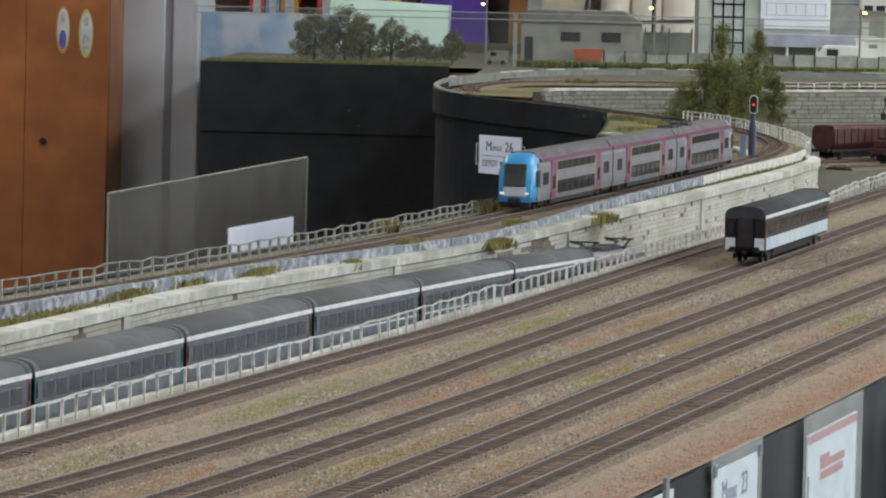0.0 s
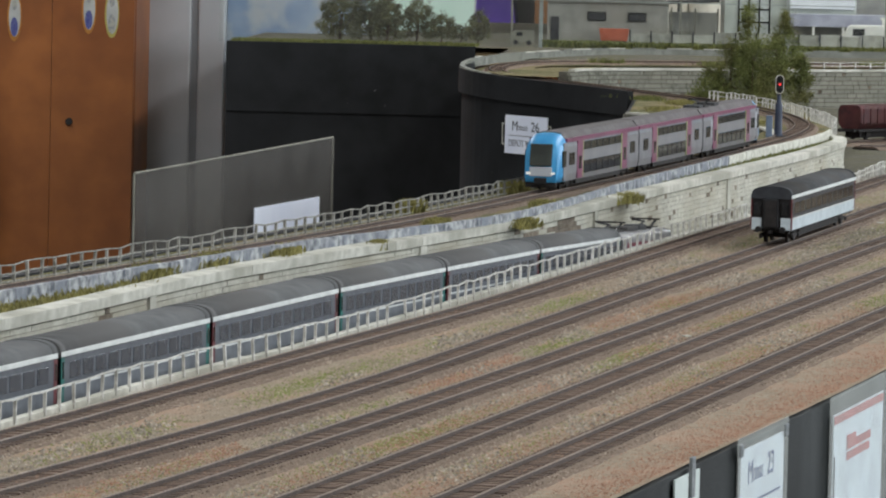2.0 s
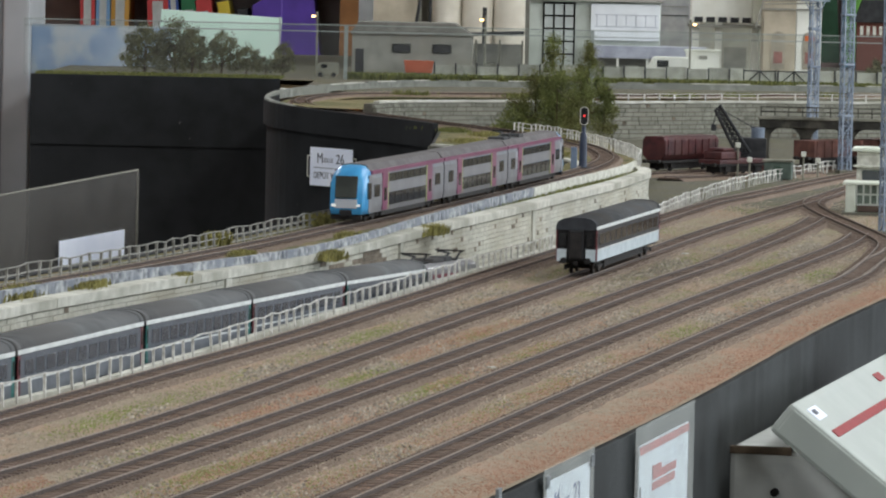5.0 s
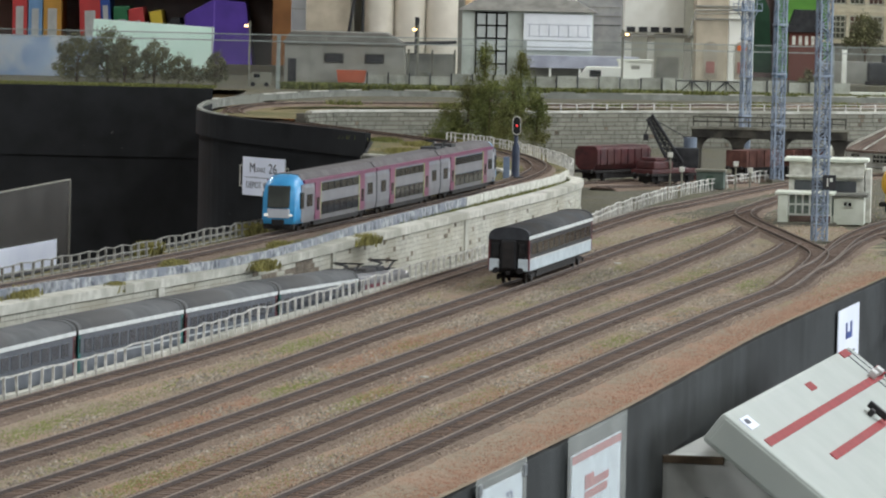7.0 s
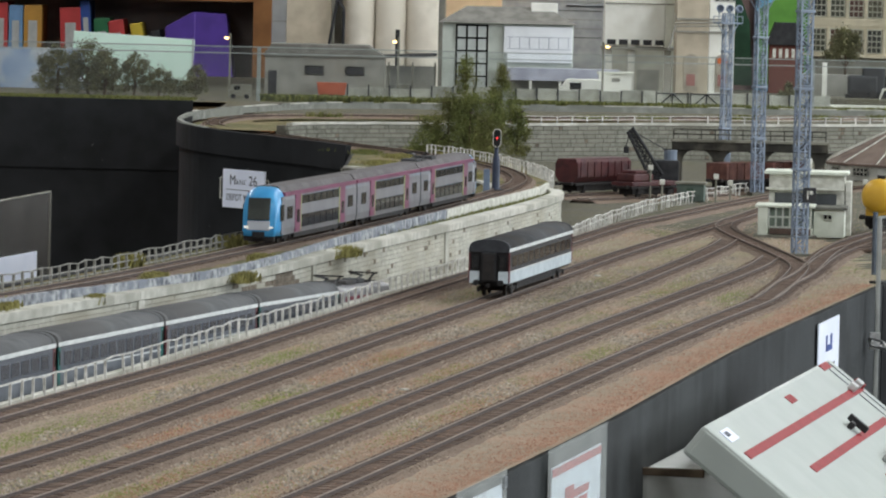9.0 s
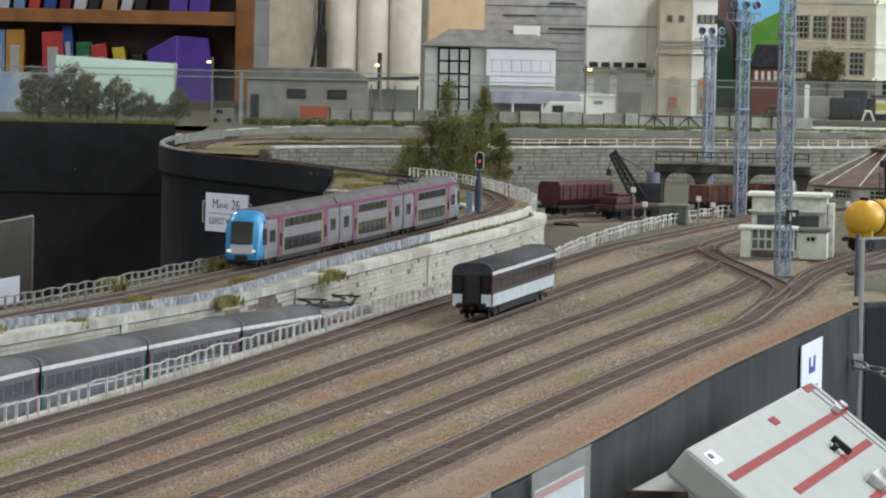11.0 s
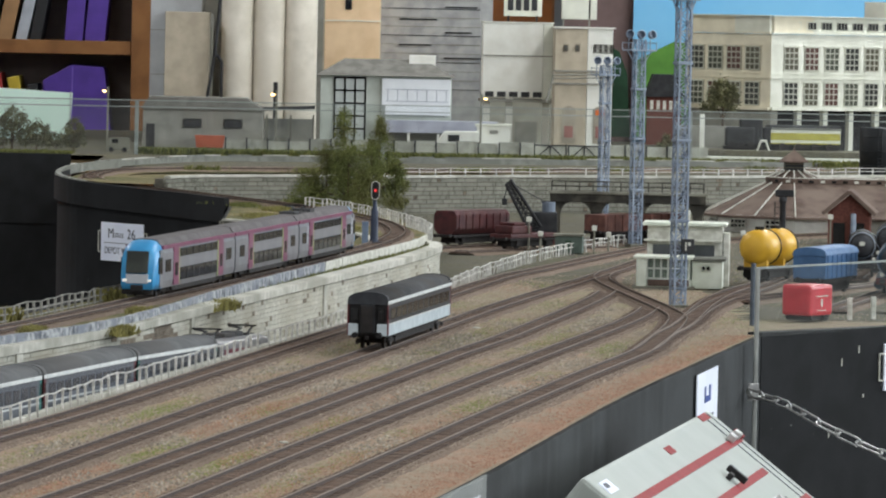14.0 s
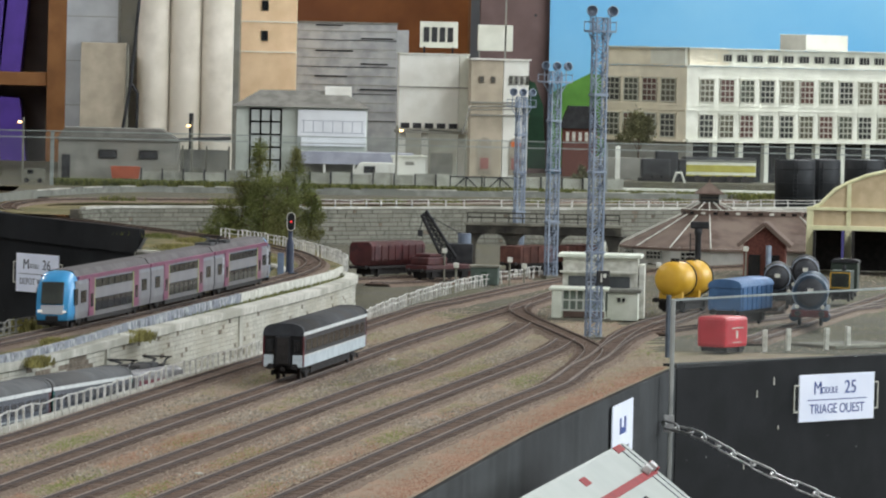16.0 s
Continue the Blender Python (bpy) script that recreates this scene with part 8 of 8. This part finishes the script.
part("roof", extrude(bmesh.new(), [(0.0, 0), (0, 0.001), (0.6, 0.001), (0.6, 0)], 0.0, 0.1), ROOFTILE, fac).matrix_basis = br @ Matrix.Translation((0, 0.012, 1.2856))
part("roof_house", boxed(0.30, 0.40, 0.03, 0.10, 1.287, 1.315, 0.001), FACTORY_WHITE, fac).matrix_basis = br
tree("tree", "small olive tree standing before the factory", 0.682, 9.12, 1.095, 0.075, 0.06, [(0, 0, 0.03, 0.080, 0.030), (-0.016, 0, 0.028, 0.066, 0.022), (0.015, 0, 0.03, 0.07, 0.02)], 6000, 61, LEAF_OLIVE, leaf=0.0034)
tagged(part("planter_wall", boxed(0.60, 0.80, 9.10, 9.16, G, 1.0965, 0.001), GREY_RENDER), "grey retaining wall below the factory tree", "wall", kind="structure")
part_post = thing("concrete_post", "pale concrete post before the factory", "post", at=(0.640, 9.02, G))
part("shaft", boxed(-0.004, 0.004, -0.004, 0.004, 0, 0.080, 0.0006), CREAM, part_post)
rc = thing("railcar", "yellow and grey railcar parked by the factory", "railcar", at=(0.758, 9.00, 1.0605), turn=8)
RC_OLIVE = mat("railcar_yellow_green", "b3ab4c", "a19940", 60, 0.5, bump=0.04)
rc.location += Vector((-0.006, 0.0, 0.0))
part("body", boxed(0, 0.123, 0, 0.032, 0.011, 0.037, 0.001), FACTORY_WHITE, rc)
part("waist_band", boxed(0.001, 0.122, -0.0008, 0.0, 0.017, 0.029), RC_OLIVE, rc)
part("sole_band", boxed(0.001, 0.122, -0.0008, 0.0, 0.0105, 0.0125), RC_OLIVE, rc)
part("eave_line", boxed(0.001, 0.122, -0.0008, 0.0, 0.0340, 0.0365), ROOF_SLATE, rc)
part("roof", extrude(bmesh.new(), [(0, 0.037), (0.002, 0.042), (0.121, 0.042), (0.123, 0.037)], 0, 0.032), ROOF_GREY, rc)
part("underframe", boxed(0.004, 0.119, 0.004, 0.028, 0.0, 0.011), UNDER, rc)
for x in (0.022, 0.050, 0.078, 0.104):
    part("wheel", rodded((x, -0.001, 0.006), (x, 0.003, 0.006), 0.006, 14), WHEEL, rc)
lo = thing("shunting_locomotive", "black shunting locomotive parked by the factory", "locomotive", at=(0.678, 8.99, 1.0605))
part("bonnet", boxed(0.0, 0.050, 0, 0.03, 0.006, 0.038, 0.004), CRANE_BLACK, lo)
part("cab", boxed(0.024, 0.062, 0.002, 0.032, 0.006, 0.052, 0.003), CRANE_BLACK, lo)
part("tender", boxed(0.063, 0.076, 0.002, 0.03, 0.006, 0.038, 0.002), CRANE_BLACK, lo)
for k in range(4):
    part("wheel", rodded((0.010 + k * 0.016, -0.001, 0.006), (0.010 + k * 0.016, 0.004, 0.006), 0.0065, 14), UNDER, lo)
part("frame", boxed(-0.003, 0.076, 0.001, 0.03, 0.0, 0.006), UNDER, lo)
sw = thing("trestle", "white trestle beside the parked railcar", "trestle", at=(0.738, 8.95, 1.0605))
for s in (-1, 1):
    part("leg", rodded((s * 0.010, 0, 0), (s * 0.004, 0, 0.016), 0.0018, 6), WHITE_PAINT, sw)
part("bar", rodded((-0.006, 0, 0.016), (0.006, 0, 0.016), 0.0018, 6), WHITE_PAINT, sw)
tagged(part("platform", boxed(0.612, 1.35, 8.935, 9.095, G - 0.002, 1.0600, 0.001), GREY_EARTH), "raised earth siding bank by the factory", "platform", kind="structure")
tree("bush", "dry olive bush beside the far street", 0.572, 8.86, 1.037, 0.050, 0.022, [(0, 0, 0.004, 0.050, 0.018), (0.010, 0, 0.004, 0.036, 0.014), (-0.012, 0, 0.004, 0.034, 0.012)], 1800, 71, LEAF_OLIVE, "bush", "far bushes", 0.005)
tagged(part("kerb", boxed(0.62, 1.35, 8.915, 8.930, G - 0.002, 1.0500, 0.001), FACTORY_WHITE), "white kerb along the siding bank", "kerb", kind="structure")
FENCE_PANEL = mat("grey_fence_panel", "bab9ad", "a3a297", 60, 0.9, bump=0.2, vary=0.25)
tagged(part("kerb", boxed(-0.03, 0.60, 8.775, 8.792, G - 0.002, G + 0.0035, 0.0006), CAPSTONE), "pale kerb below the street fence", "kerb", kind="structure")
hut = thing("street_hut", "low white hut with a flat roof on the far street", "hut", at=(0.285, 8.90, G))
part("wall", boxed(-0.027, 0.027, 0, 0.03, 0, 0.054, 0.0006), CREAM, hut)
part("roof", boxed(-0.030, 0.030, -0.003, 0.033, 0.0542, 0.058, 0.0005), FACTORY_WHITE, hut)
part("vent", boxed(-0.006, 0.008, -0.0008, 0.0, 0.042, 0.048), GREY_RENDER, hut)
# far street: fence panels, gate, lamps
fp = thing("panel_fence", "row of pale concrete fence panels along the far street", "fence")
for k in range(26):
    x = -0.26 + k * 0.0345
    if x < -0.16 or 0.33 < x < 0.45:
        continue
    part("panel", boxed(x, x + 0.0325, 8.80, 8.803, G, G + (0.029 if x > -0.03 else 0.026) + random.uniform(-0.002, 0.002)), FENCE_PANEL, fp)
    part("post", boxed(x - 0.0012, x + 0.0012, 8.796, 8.80, G, G + 0.030), CRANE_BLACK, fp)
gt = thing("yard_gate", "dark timber braced gate on the far street", "gate", at=(0.350, 8.80, G))
for x0 in (0.0, 0.056):
    bm = bmesh.new()
    for a, b in (((x0, 0, 0.003), (x0 + 0.052, 0, 0.003)), ((x0, 0, 0.027), (x0 + 0.052, 0, 0.027)), ((x0, 0, 0.003), (x0 + 0.026, 0, 0.027)), ((x0 + 0.026, 0, 0.027), (x0 + 0.052, 0, 0.003)), ((x0, 0, 0), (x0, 0, 0.03)), ((x0 + 0.052, 0, 0), (x0 + 0.052, 0, 0.03)), ((x0 + 0.026, 0, 0.003), (x0 + 0.026, 0, 0.027))):
        rod(bm, a, b, 0.0011, 5)
    part("leaf", bm, CRANE_BLACK, gt)
part("infill", boxed(0.0, 0.108, 0.002, 0.003, 0.002, 0.026), FENCE_PANEL, gt)
for x in (-0.352, -0.075, 0.262):
    lp = thing("street_lamp", "thin street lamp with a small warm light", "street lamp", "far street lamps", (x, 8.84, G))
    part("pole", boxed(-0.0016, 0.0016, -0.0016, 0.0016, 0, 0.108, 0.0003), CONCRETE, lp)
    part("arm", rodded((0, 0, 0.100), (0.008 if x > 0 else -0.006, 0, 0.101), 0.0010, 6), CONCRETE, lp)
    part("lamp", boxed(0.004 if x > 0 else -0.009, 0.010 if x > 0 else -0.003, -0.002, 0.002, 0.0985, 0.1018, 0.001), LAMP_GLASS, lp, "lit warm lamp")
for k, x in enumerate((-0.335, 0.228)):
    v = thing("parked_van", "small pale van on the far street", "van", "far vehicles", (x, 8.86, G))
    v.matrix_basis = v.matrix_basis @ Matrix.Scale(1.0 if x < 0 else 1.9, 4)
    part("body", extrude(bmesh.new(), [(-0.019, 0.004), (-0.019, 0.014), (-0.013, 0.024), (0.017, 0.024), (0.019, 0.020), (0.019, 0.004)], 0, 0.02, bevel=0.001), [CONCRETE, CREAM][k], v)
    part("window", boxed(-0.010, 0.0, -0.0006, 0.0004, 0.015, 0.021), WINDOW_DARK, v)
    for s in (-0.011, 0.011):
        part("wheel", rodded((s, -0.0008, 0.004), (s, 0.003, 0.004), 0.004, 12), BLACK_PLASTIC, v)
# clear strip along the far modules
strip = thing("clear_barrier", "long clear acrylic barrier along the far modules", "screen")
BP, BQ = Vector((-0.822, 8.70, 0)), Vector((1.6, 8.78, 0))
part("sheet", swept([BP, BQ], [(-0.001, 1.036), (0.001, 1.036), (0.001, 1.1255), (-0.001, 1.1255)]), ACRYLIC, strip).visible_shadow = False
part("top_edge", swept([BP, BQ], [(-0.001, 1.1256), (0.001, 1.1256), (0.001, 1.1272), (-0.001, 1.1272)]), ACRYLIC_EDGE, strip)
part("dark_line", swept([BP, BQ], [(-0.0012, 1.1150), (0.0012, 1.1150), (0.0012, 1.1166), (-0.0012, 1.1166)]), ACRYLIC_EDGE, strip)
for x in (-0.30, 0.10, 0.60, 1.1):
    part("post", boxed(x - 0.003, x + 0.003, 8.72, 8.726, 1.036, 1.1255), ACRYLIC_EDGE, strip)


# ---- back of the hall: cabinet, column, shelves, painted sky ----
WOOD = mat("orange_brown_veneer", "9c5e2e", "885026", 14, 0.45, bump=0.06, c="7c461f", cscale=5, clear=0.15)
SHELF_WOOD = mat("pine_shelf", "96673c", "80552f", 20, 0.55, bump=0.08)
COLUMN = mat("grey_column_paint", "b6b8bb", "abadb0", 8, 0.7, bump=0.06)
COLUMN_DARK = mat("grey_column_joint", "85878b", "797b7f", 8, 0.7, bump=0.06)
SKY = mat("painted_sky", "5fa6d4", "86bedd", 3.5, 0.9, bump=0.02, mottle=1.2)
HILL = mat("painted_green_hill", "5a8a3a", "4a7630", 20, 0.9, bump=0.05)
HILL_DARK = mat("painted_dark_wood", "24452f", "1b3624", 20, 0.9, bump=0.05)
BROWN_PANEL = mat("brown_purple_panel", "6e5a57", "5f4d4a", 14, 0.8, bump=0.05)
PALE_BLUE = mat("pale_blue_backdrop", "a4b3c6", "8398b4", 14, 0.85, bump=0.05, c="b4b9bd", cscale=22)
MINT = mat("mint_plastic_sheet", "e6fbee", "d8f3e3", 10, 0.4, bump=0.02)
WHITE_LABEL = mat("sticker_white", "b9bab6", "a5a6a2", 40, 0.5, bump=0.02)
STICKER_BLUE = mat("sticker_blue", "3c3f7d", "5a5f8e", 220, 0.5, bump=0.02)
STICKER_YELLOW = mat("sticker_yellow", "b3a24e", "a39a5e", 120, 0.5, bump=0.02)
STICKER_ORANGE = mat("sticker_orange", "b87f36", "a86f2e", 90, 0.5, bump=0.02)
STICKER_GREY = mat("sticker_grey", "85878c", "a9a79a", 200, 0.5, bump=0.02)

cup = thing("wooden_cabinet", "tall orange brown veneered cabinet with round stickers", "cabinet", at=(-1.50, 9.0, 0))
part("body", boxed(0.0, 0.508, 0.012, 0.5, 0.0, 2.0, 0.003), WOOD, cup)
for x0, x1 in ((0.002, 0.3665), (0.3672, 0.506)):
    d = part("door", boxed(x0, x1, 0.0, 0.011, 0.05, 1.98, 0.0004), WOOD, cup)
part("lock", rodded((0.399, -0.006, 0.887), (0.399, 0.0, 0.887), 0.006, 16), UNDER, d)


def oval(x, z, rx, rz, y0, y1):
    return extrude(bmesh.new(), [(x + rx * math.cos(k * 0.2618), z + rz * math.sin(k * 0.2618)) for k in range(24)], y0, y1)


for x, z, c1, c2 in ((0.303, 1.061, STICKER_BLUE, STICKER_ORANGE), (0.429, 1.076, STICKER_BLUE, STICKER_ORANGE), (0.468, 1.070, STICKER_GREY, STICKER_YELLOW)):
    st = part("sticker", oval(x, z, 0.0122, 0.041, -0.0008, 0.0), c2, cup, "oval sticker")
    part("sticker_field", oval(x + 0.0005, z + 0.001, 0.0098, 0.035, -0.0013, -0.0006), WHITE_LABEL, st)
    part("sticker_core", oval(x, z - 0.017, 0.0062, 0.016, -0.0018, -0.0011), c1, st)
    part("sticker_head", oval(x, z + 0.020, 0.0040, 0.009, -0.0018, -0.0011), STICKER_GREY, st)
col = thing("column", "grey painted column with a dark joint", "column", at=(-0.980, 9.22, 0), kind="structure")
part("shaft", boxed(-0.028, 0.060, 0.0, 0.3, 0.0, 2.75, 0.004), COLUMN, col)
part("joint", boxed(0.0602, 0.072, 0.004, 0.3, 0.0, 2.75), COLUMN_DARK, col)
part("shaft", boxed(0.0722, 0.118, 0.0, 0.3, 0.0, 2.75, 0.004), COLUMN, col)
eq = thing("folding_screen", "green and grey folded screen by the cabinet", "screen", at=(-1.235, 8.7, 0))
part("upper_panel", boxed(-0.07, -0.004, 0, 0.02, 0.86, 1.02, 0.003), mat("grey_green_panel", "6f7a78", "5f6a68", 20, 0.6, bump=0.05), eq)
part("frame", boxed(-0.004, 0.006, -0.003, 0.024, 0.0, 1.03, 0.002), COLUMN, eq)
part("lower_panel", boxed(-0.07, -0.004, 0, 0.02, 0.40, 0.82, 0.003), mat("dark_green_panel", "2c4a40", "243d35", 20, 0.6, bump=0.05), eq)
part("foot", boxed(-0.08, 0.02, -0.05, 0.07, 0.0, 0.03, 0.003), COLUMN_DARK, eq)
tagged(part("backdrop", boxed(-0.8615, -0.62, 9.26, 9.27, 0.95, 1.108, 0.001), PALE_BLUE), "pale blue painted backdrop behind the bushes", "backdrop", kind="structure")
mint = thing("plastic_sheet", "bright mint plastic sheet standing at the back", "sheet", at=(-0.563, 9.62, 1.0385), turn=0)
part("sheet", boxed(-0.105, 0.112, 0, 0.004, 0.0, 0.090, 0.001, m=Matrix.Rotation(radians(3), 4, "Y")), MINT, mint)
part("edge", boxed(0.112, 0.1145, -0.001, 0.005, 0.0, 0.086), COLUMN, mint)

rack = thing("book_shelf", "wide pine bookshelf holding binders", "bookshelf", at=(-1.6, 10.68, 0))
part("upright", boxed(1.219, 1.259, 0, 0.30, 0.0, 2.2, 0.002), SHELF_WOOD, rack)
part("upright", boxed(-0.04, 0.0, 0, 0.30, 0.0, 2.2, 0.002), SHELF_WOOD, rack)
for z in (0.35, 0.68, 0.985, 1.184, 1.48, 1.80):
    part("shelf", boxed(0.0, 1.219, 0.004, 0.20, z, z + 0.027, 0.0015), SHELF_WOOD, rack)
part("back", boxed(0.0, 1.219, 0.2005, 0.208, 0.0, 2.2), mat("brown_shelf_back", "b8aca6", "9a908c", 10, 0.9, bump=0.1), rack)


def binder(x, w, h, colour, z, lean=0.0, y=10.70, depth=0.15, label="", spine=True):
    b = thing("binder", label, "binder", "binders on the shelf", (x, y, z), 0)
    b.matrix_basis = pose(x, y, z, 0, lean, 0)
    part("cover", boxed(0, w, 0, depth, 0, h, 0.002), colour, b)
    if spine:
        part("spine_label", boxed(w * 0.25, w * 0.75, -0.001, 0.0, h * 0.45, h * 0.8), WHITE_LABEL, b)
        part("finger_ring", lathe(bmesh.new(), [(w * 0.14, 0), (w * 0.2, 0.001), (w * 0.14, 0.001)], 12, Matrix.Translation((w / 2, 0, h * 0.25)) @ Matrix.Rotation(radians(90), 4, "X")), CRANE_BLACK, b)
    return b


def dye(name, a):
    return mat("binder_" + name, a, None, 25, 0.5, bump=0.03)


PURPLE = dye("purple", "5b3f9e")
RED, BLUE, GREEN, YEL, OCHRE, PALE, DKRED, TAN, BLK, LBLUE = dye("red", "b8403f"), dye("blue", "2d4a8c"), dye("green", "2c6a45"), dye("yellow", "cdb43d"), dye("ochre", "b98a3e"), dye("pale", "b9bec6"), dye("wine", "7a2730"), dye("tan", "a8815a"), dye("black", "2a2a2c"), dye("sky", "6f93b8")
LOW = 1.0125
for x, w, h, c, nm, ln in ((-0.90, 0.030, 0.16, RED, "red", 0), (-0.868, 0.028, 0.155, LBLUE, "pale blue", 0), (-0.838, 0.036, 0.156, OCHRE, "ochre", 0), (-0.762, 0.042, 0.152, RED, "red", -2), (-0.716, 0.020, 0.166, BLUE, "dark blue", -4),
                         (-0.692, 0.032, 0.132, GREEN, "green", -3), (-0.652, 0.034, 0.128, RED, "red", -10), (-0.606, 0.024, 0.124, YEL, "yellow", -10), (-0.575, 0.02, 0.11, BLK, "black", -6)):
    binder(x, w, h, c, LOW, ln, label="%s cardboard binder standing on the pine shelf" % nm)
bx = thing("storage_box", "slanted purple storage box on the lower shelf", "box", at=(-0.545, 10.70, LOW), turn=0)
part("body", extrude(bmesh.new(), [(-0.004, 0), (-0.012, 0.118), (0.045, 0.150), (0.110, 0.146), (0.128, 0.0)], 0, 0.15, bevel=0.002), PURPLE, bx)
part("flap", boxed(0.046, 0.049, -0.002, 0.0, 0.0, 0.148), dye("violet", "7a5fc0"), bx)
UPZ = 1.2115
for x, w, h, c, nm, ln in ((-0.93, 0.03, 0.2, DKRED, "wine red", 6), (-0.895, 0.026, 0.2, YEL, "yellow", 6), (-0.86, 0.026, 0.2, PALE, "pale grey", 8), (-0.825, 0.022, 0.2, LBLUE, "pale blue", 8), (-0.795, 0.022, 0.2, RED, "red", 9), (-0.765, 0.024, 0.2, BLUE, "blue", 9), (-0.733, 0.02, 0.2, DKRED, "wine red", 10),
                         (-0.705, 0.024, 0.2, PALE, "pale grey", 10), (-0.676, 0.02, 0.2, BLK, "black", 10), (-0.650, 0.03, 0.2, TAN, "tan", 11), (-0.612, 0.022, 0.2, PALE, "pale grey", 12), (-0.584, 0.022, 0.2, BLK, "black", 10), (-0.515, 0.036, 0.2, PURPLE, "purple", 4), (-0.475, 0.04, 0.2, PURPLE, "purple", 5)):
    binder(x, w, h, c, UPZ, ln, label="%s binder leaning on the upper shelf" % nm, spine=False)

# right side of the back: wooden cupboard, panel, painted sky
oak = thing("wooden_cupboard", "brown wooden cupboard behind the warehouse", "cupboard", at=(-0.33, 10.95, 0))
part("body", boxed(0.0, 0.80, 0.0, 0.4, 0.0, 2.0, 0.004), SHELF_WOOD, oak)
for x in (0.40,):
    part("door", boxed(x + 0.003, x + 0.395, -0.014, 0.0, 0.05, 1.95, 0.003), WOOD, oak)
    part("door", boxed(0.005, x - 0.003, -0.014, 0.0, 0.05, 1.95, 0.003), WOOD, oak)
pan = thing("display_panel", "brown purple display panel standing at the back", "panel", at=(0.465, 10.42, 0))
part("board", boxed(0.0, 0.153, 0, 0.02, 0.3, 1.75, 0.002), BROWN_PANEL, pan)
part("edge", boxed(0.135, 0.153, -0.003, 0.0, 0.3, 1.75), mat("mauve_edge", "7d5f66", "6e5259", 20, 0.8, bump=0.03), pan)
for x in (0.02, 0.12):
    part("leg", boxed(x, x + 0.02, 0, 0.02, 0.0, 0.3), BROWN_PANEL, pan)
part("bolt", rodded((0.108, -0.003, 1.345), (0.108, 0.0, 1.345), 0.003, 10), CRANE_BLACK, pan)
sky = thing("sky_backdrop", "painted blue sky board behind the factory", "backdrop", kind="structure")
part("board", boxed(0.60, 1.9, 10.40, 10.41, 1.0, 1.70), SKY, sky)
hill = thing("painted_hill", "green painted hill cut-out on the backdrop", "backdrop", kind="structure")
part("hill", extrude(bmesh.new(), [(0.605, 1.05), (0.605, 1.195), (0.64, 1.215), (0.68, 1.235), (0.72, 1.232), (0.80, 1.20), (0.86, 1.05)], 10.385, 10.392), HILL, hill)
part("wood", extrude(bmesh.new(), [(0.53, 1.05), (0.53, 1.19), (0.548, 1.222), (0.568, 1.215), (0.585, 1.17), (0.592, 1.05)], 10.30, 10.31), HILL_DARK, hill)
farm = thing("painted_house", "small dark-roofed red house at the backdrop", "house", at=(0.648, 10.20, 1.038))
part("wall", boxed(-0.03, 0.035, 0, 0.03, 0.0, 0.095), BRICK, farm)
part("roof", extrude(bmesh.new(), [(-0.036, 0.092), (-0.02, 0.135), (0.03, 0.135), (0.040, 0.092)], -0.004, 0.034), CRANE_BLACK, farm)
for k in range(5):
    part("window", boxed(-0.024 + k * 0.012, -0.018 + k * 0.012, -0.001, 0.0, 0.068, 0.085), WHITE_PAINT, farm)


# ---- timber frames that carry the modules ----
PLY = mat("birch_plywood", "b59a72", "9d845f", 12, 0.7, bump=0.08)


def frame_table(x0, x1, y0, y1, z1, turn=0.0):
    """A plywood tray on four square legs with rails."""
    top = thing("trestle_table", "plywood table on square timber legs under the model railway", "table", "trestle tables", (x0, y0, 0), turn)
    w, d = x1 - x0, y1 - y0
    part("tray", boxed(0, w, 0, d, z1 - 0.02, z1, 0.001), PLY, top)
    for x in (0.01, w - 0.05):
        for y in (0.01, d - 0.05):
            part("leg", boxed(x, x + 0.04, y, y + 0.04, 0, z1 - 0.02, 0.002), PLY, top)
    for y in (0.02, d - 0.04):
        part("rail", boxed(0.05, w - 0.05, y, y + 0.02, 0.25, 0.29), PLY, top)
    return top


for a in ((-0.50, -0.22, 1.85, 2.75, 0.945, -11), (-0.335, -0.035, 2.78, 3.72, 0.94, -11), (-0.155, 0.145, 3.75, 4.62, 0.935, -11), (0.05, 0.9, 5.75, 7.25, 0.98, 0), (-0.30, 0.0, 7.3, 7.85, 0.98, 0), (0.0, 1.4, 8.1, 8.5, 0.985, 0), (-0.78, 0.4, 8.62, 10.2, 1.03, 0), (0.42, 1.7, 8.85, 10.2, 1.03, 0), (-0.65, -0.38, 2.25, 3.2, 0.96, -13), (-0.42, -0.2, 3.25, 4.1, 0.955, -13), (-0.21, 0.0, 4.2, 5.6, 0.955, -10)):
    frame_table(*a)


# ---- retaining wall of single blocks ----
retaining = stone_wall("retaining_wall", WALL_LINE, 0.955, WALL_TOP, 17, 0.027, 0.0008, "coursed pale limestone retaining wall, a few darker blocks", nearest=300, lo=3.0, hi=3.6, dark=0.12, rusty=(4.22, 4.38))

for wy in (3.30, 3.86, 4.36, 4.96):
    k = min(range(len(WALL_LINE)), key=lambda i: abs(WALL_LINE[i].y - wy))
    a, b = WALL_LINE[k], WALL_LINE[k + 1]
    d = (b - a).normalized()
    part("pilaster", swept([a, a + d * 0.014], [(-0.002, 0.955), (0.0032, 0.955), (0.0024, WALL_TOP - 0.0032), (-0.002, WALL_TOP - 0.0032)], wobble=0.0002), CAPSTONE, retaining)
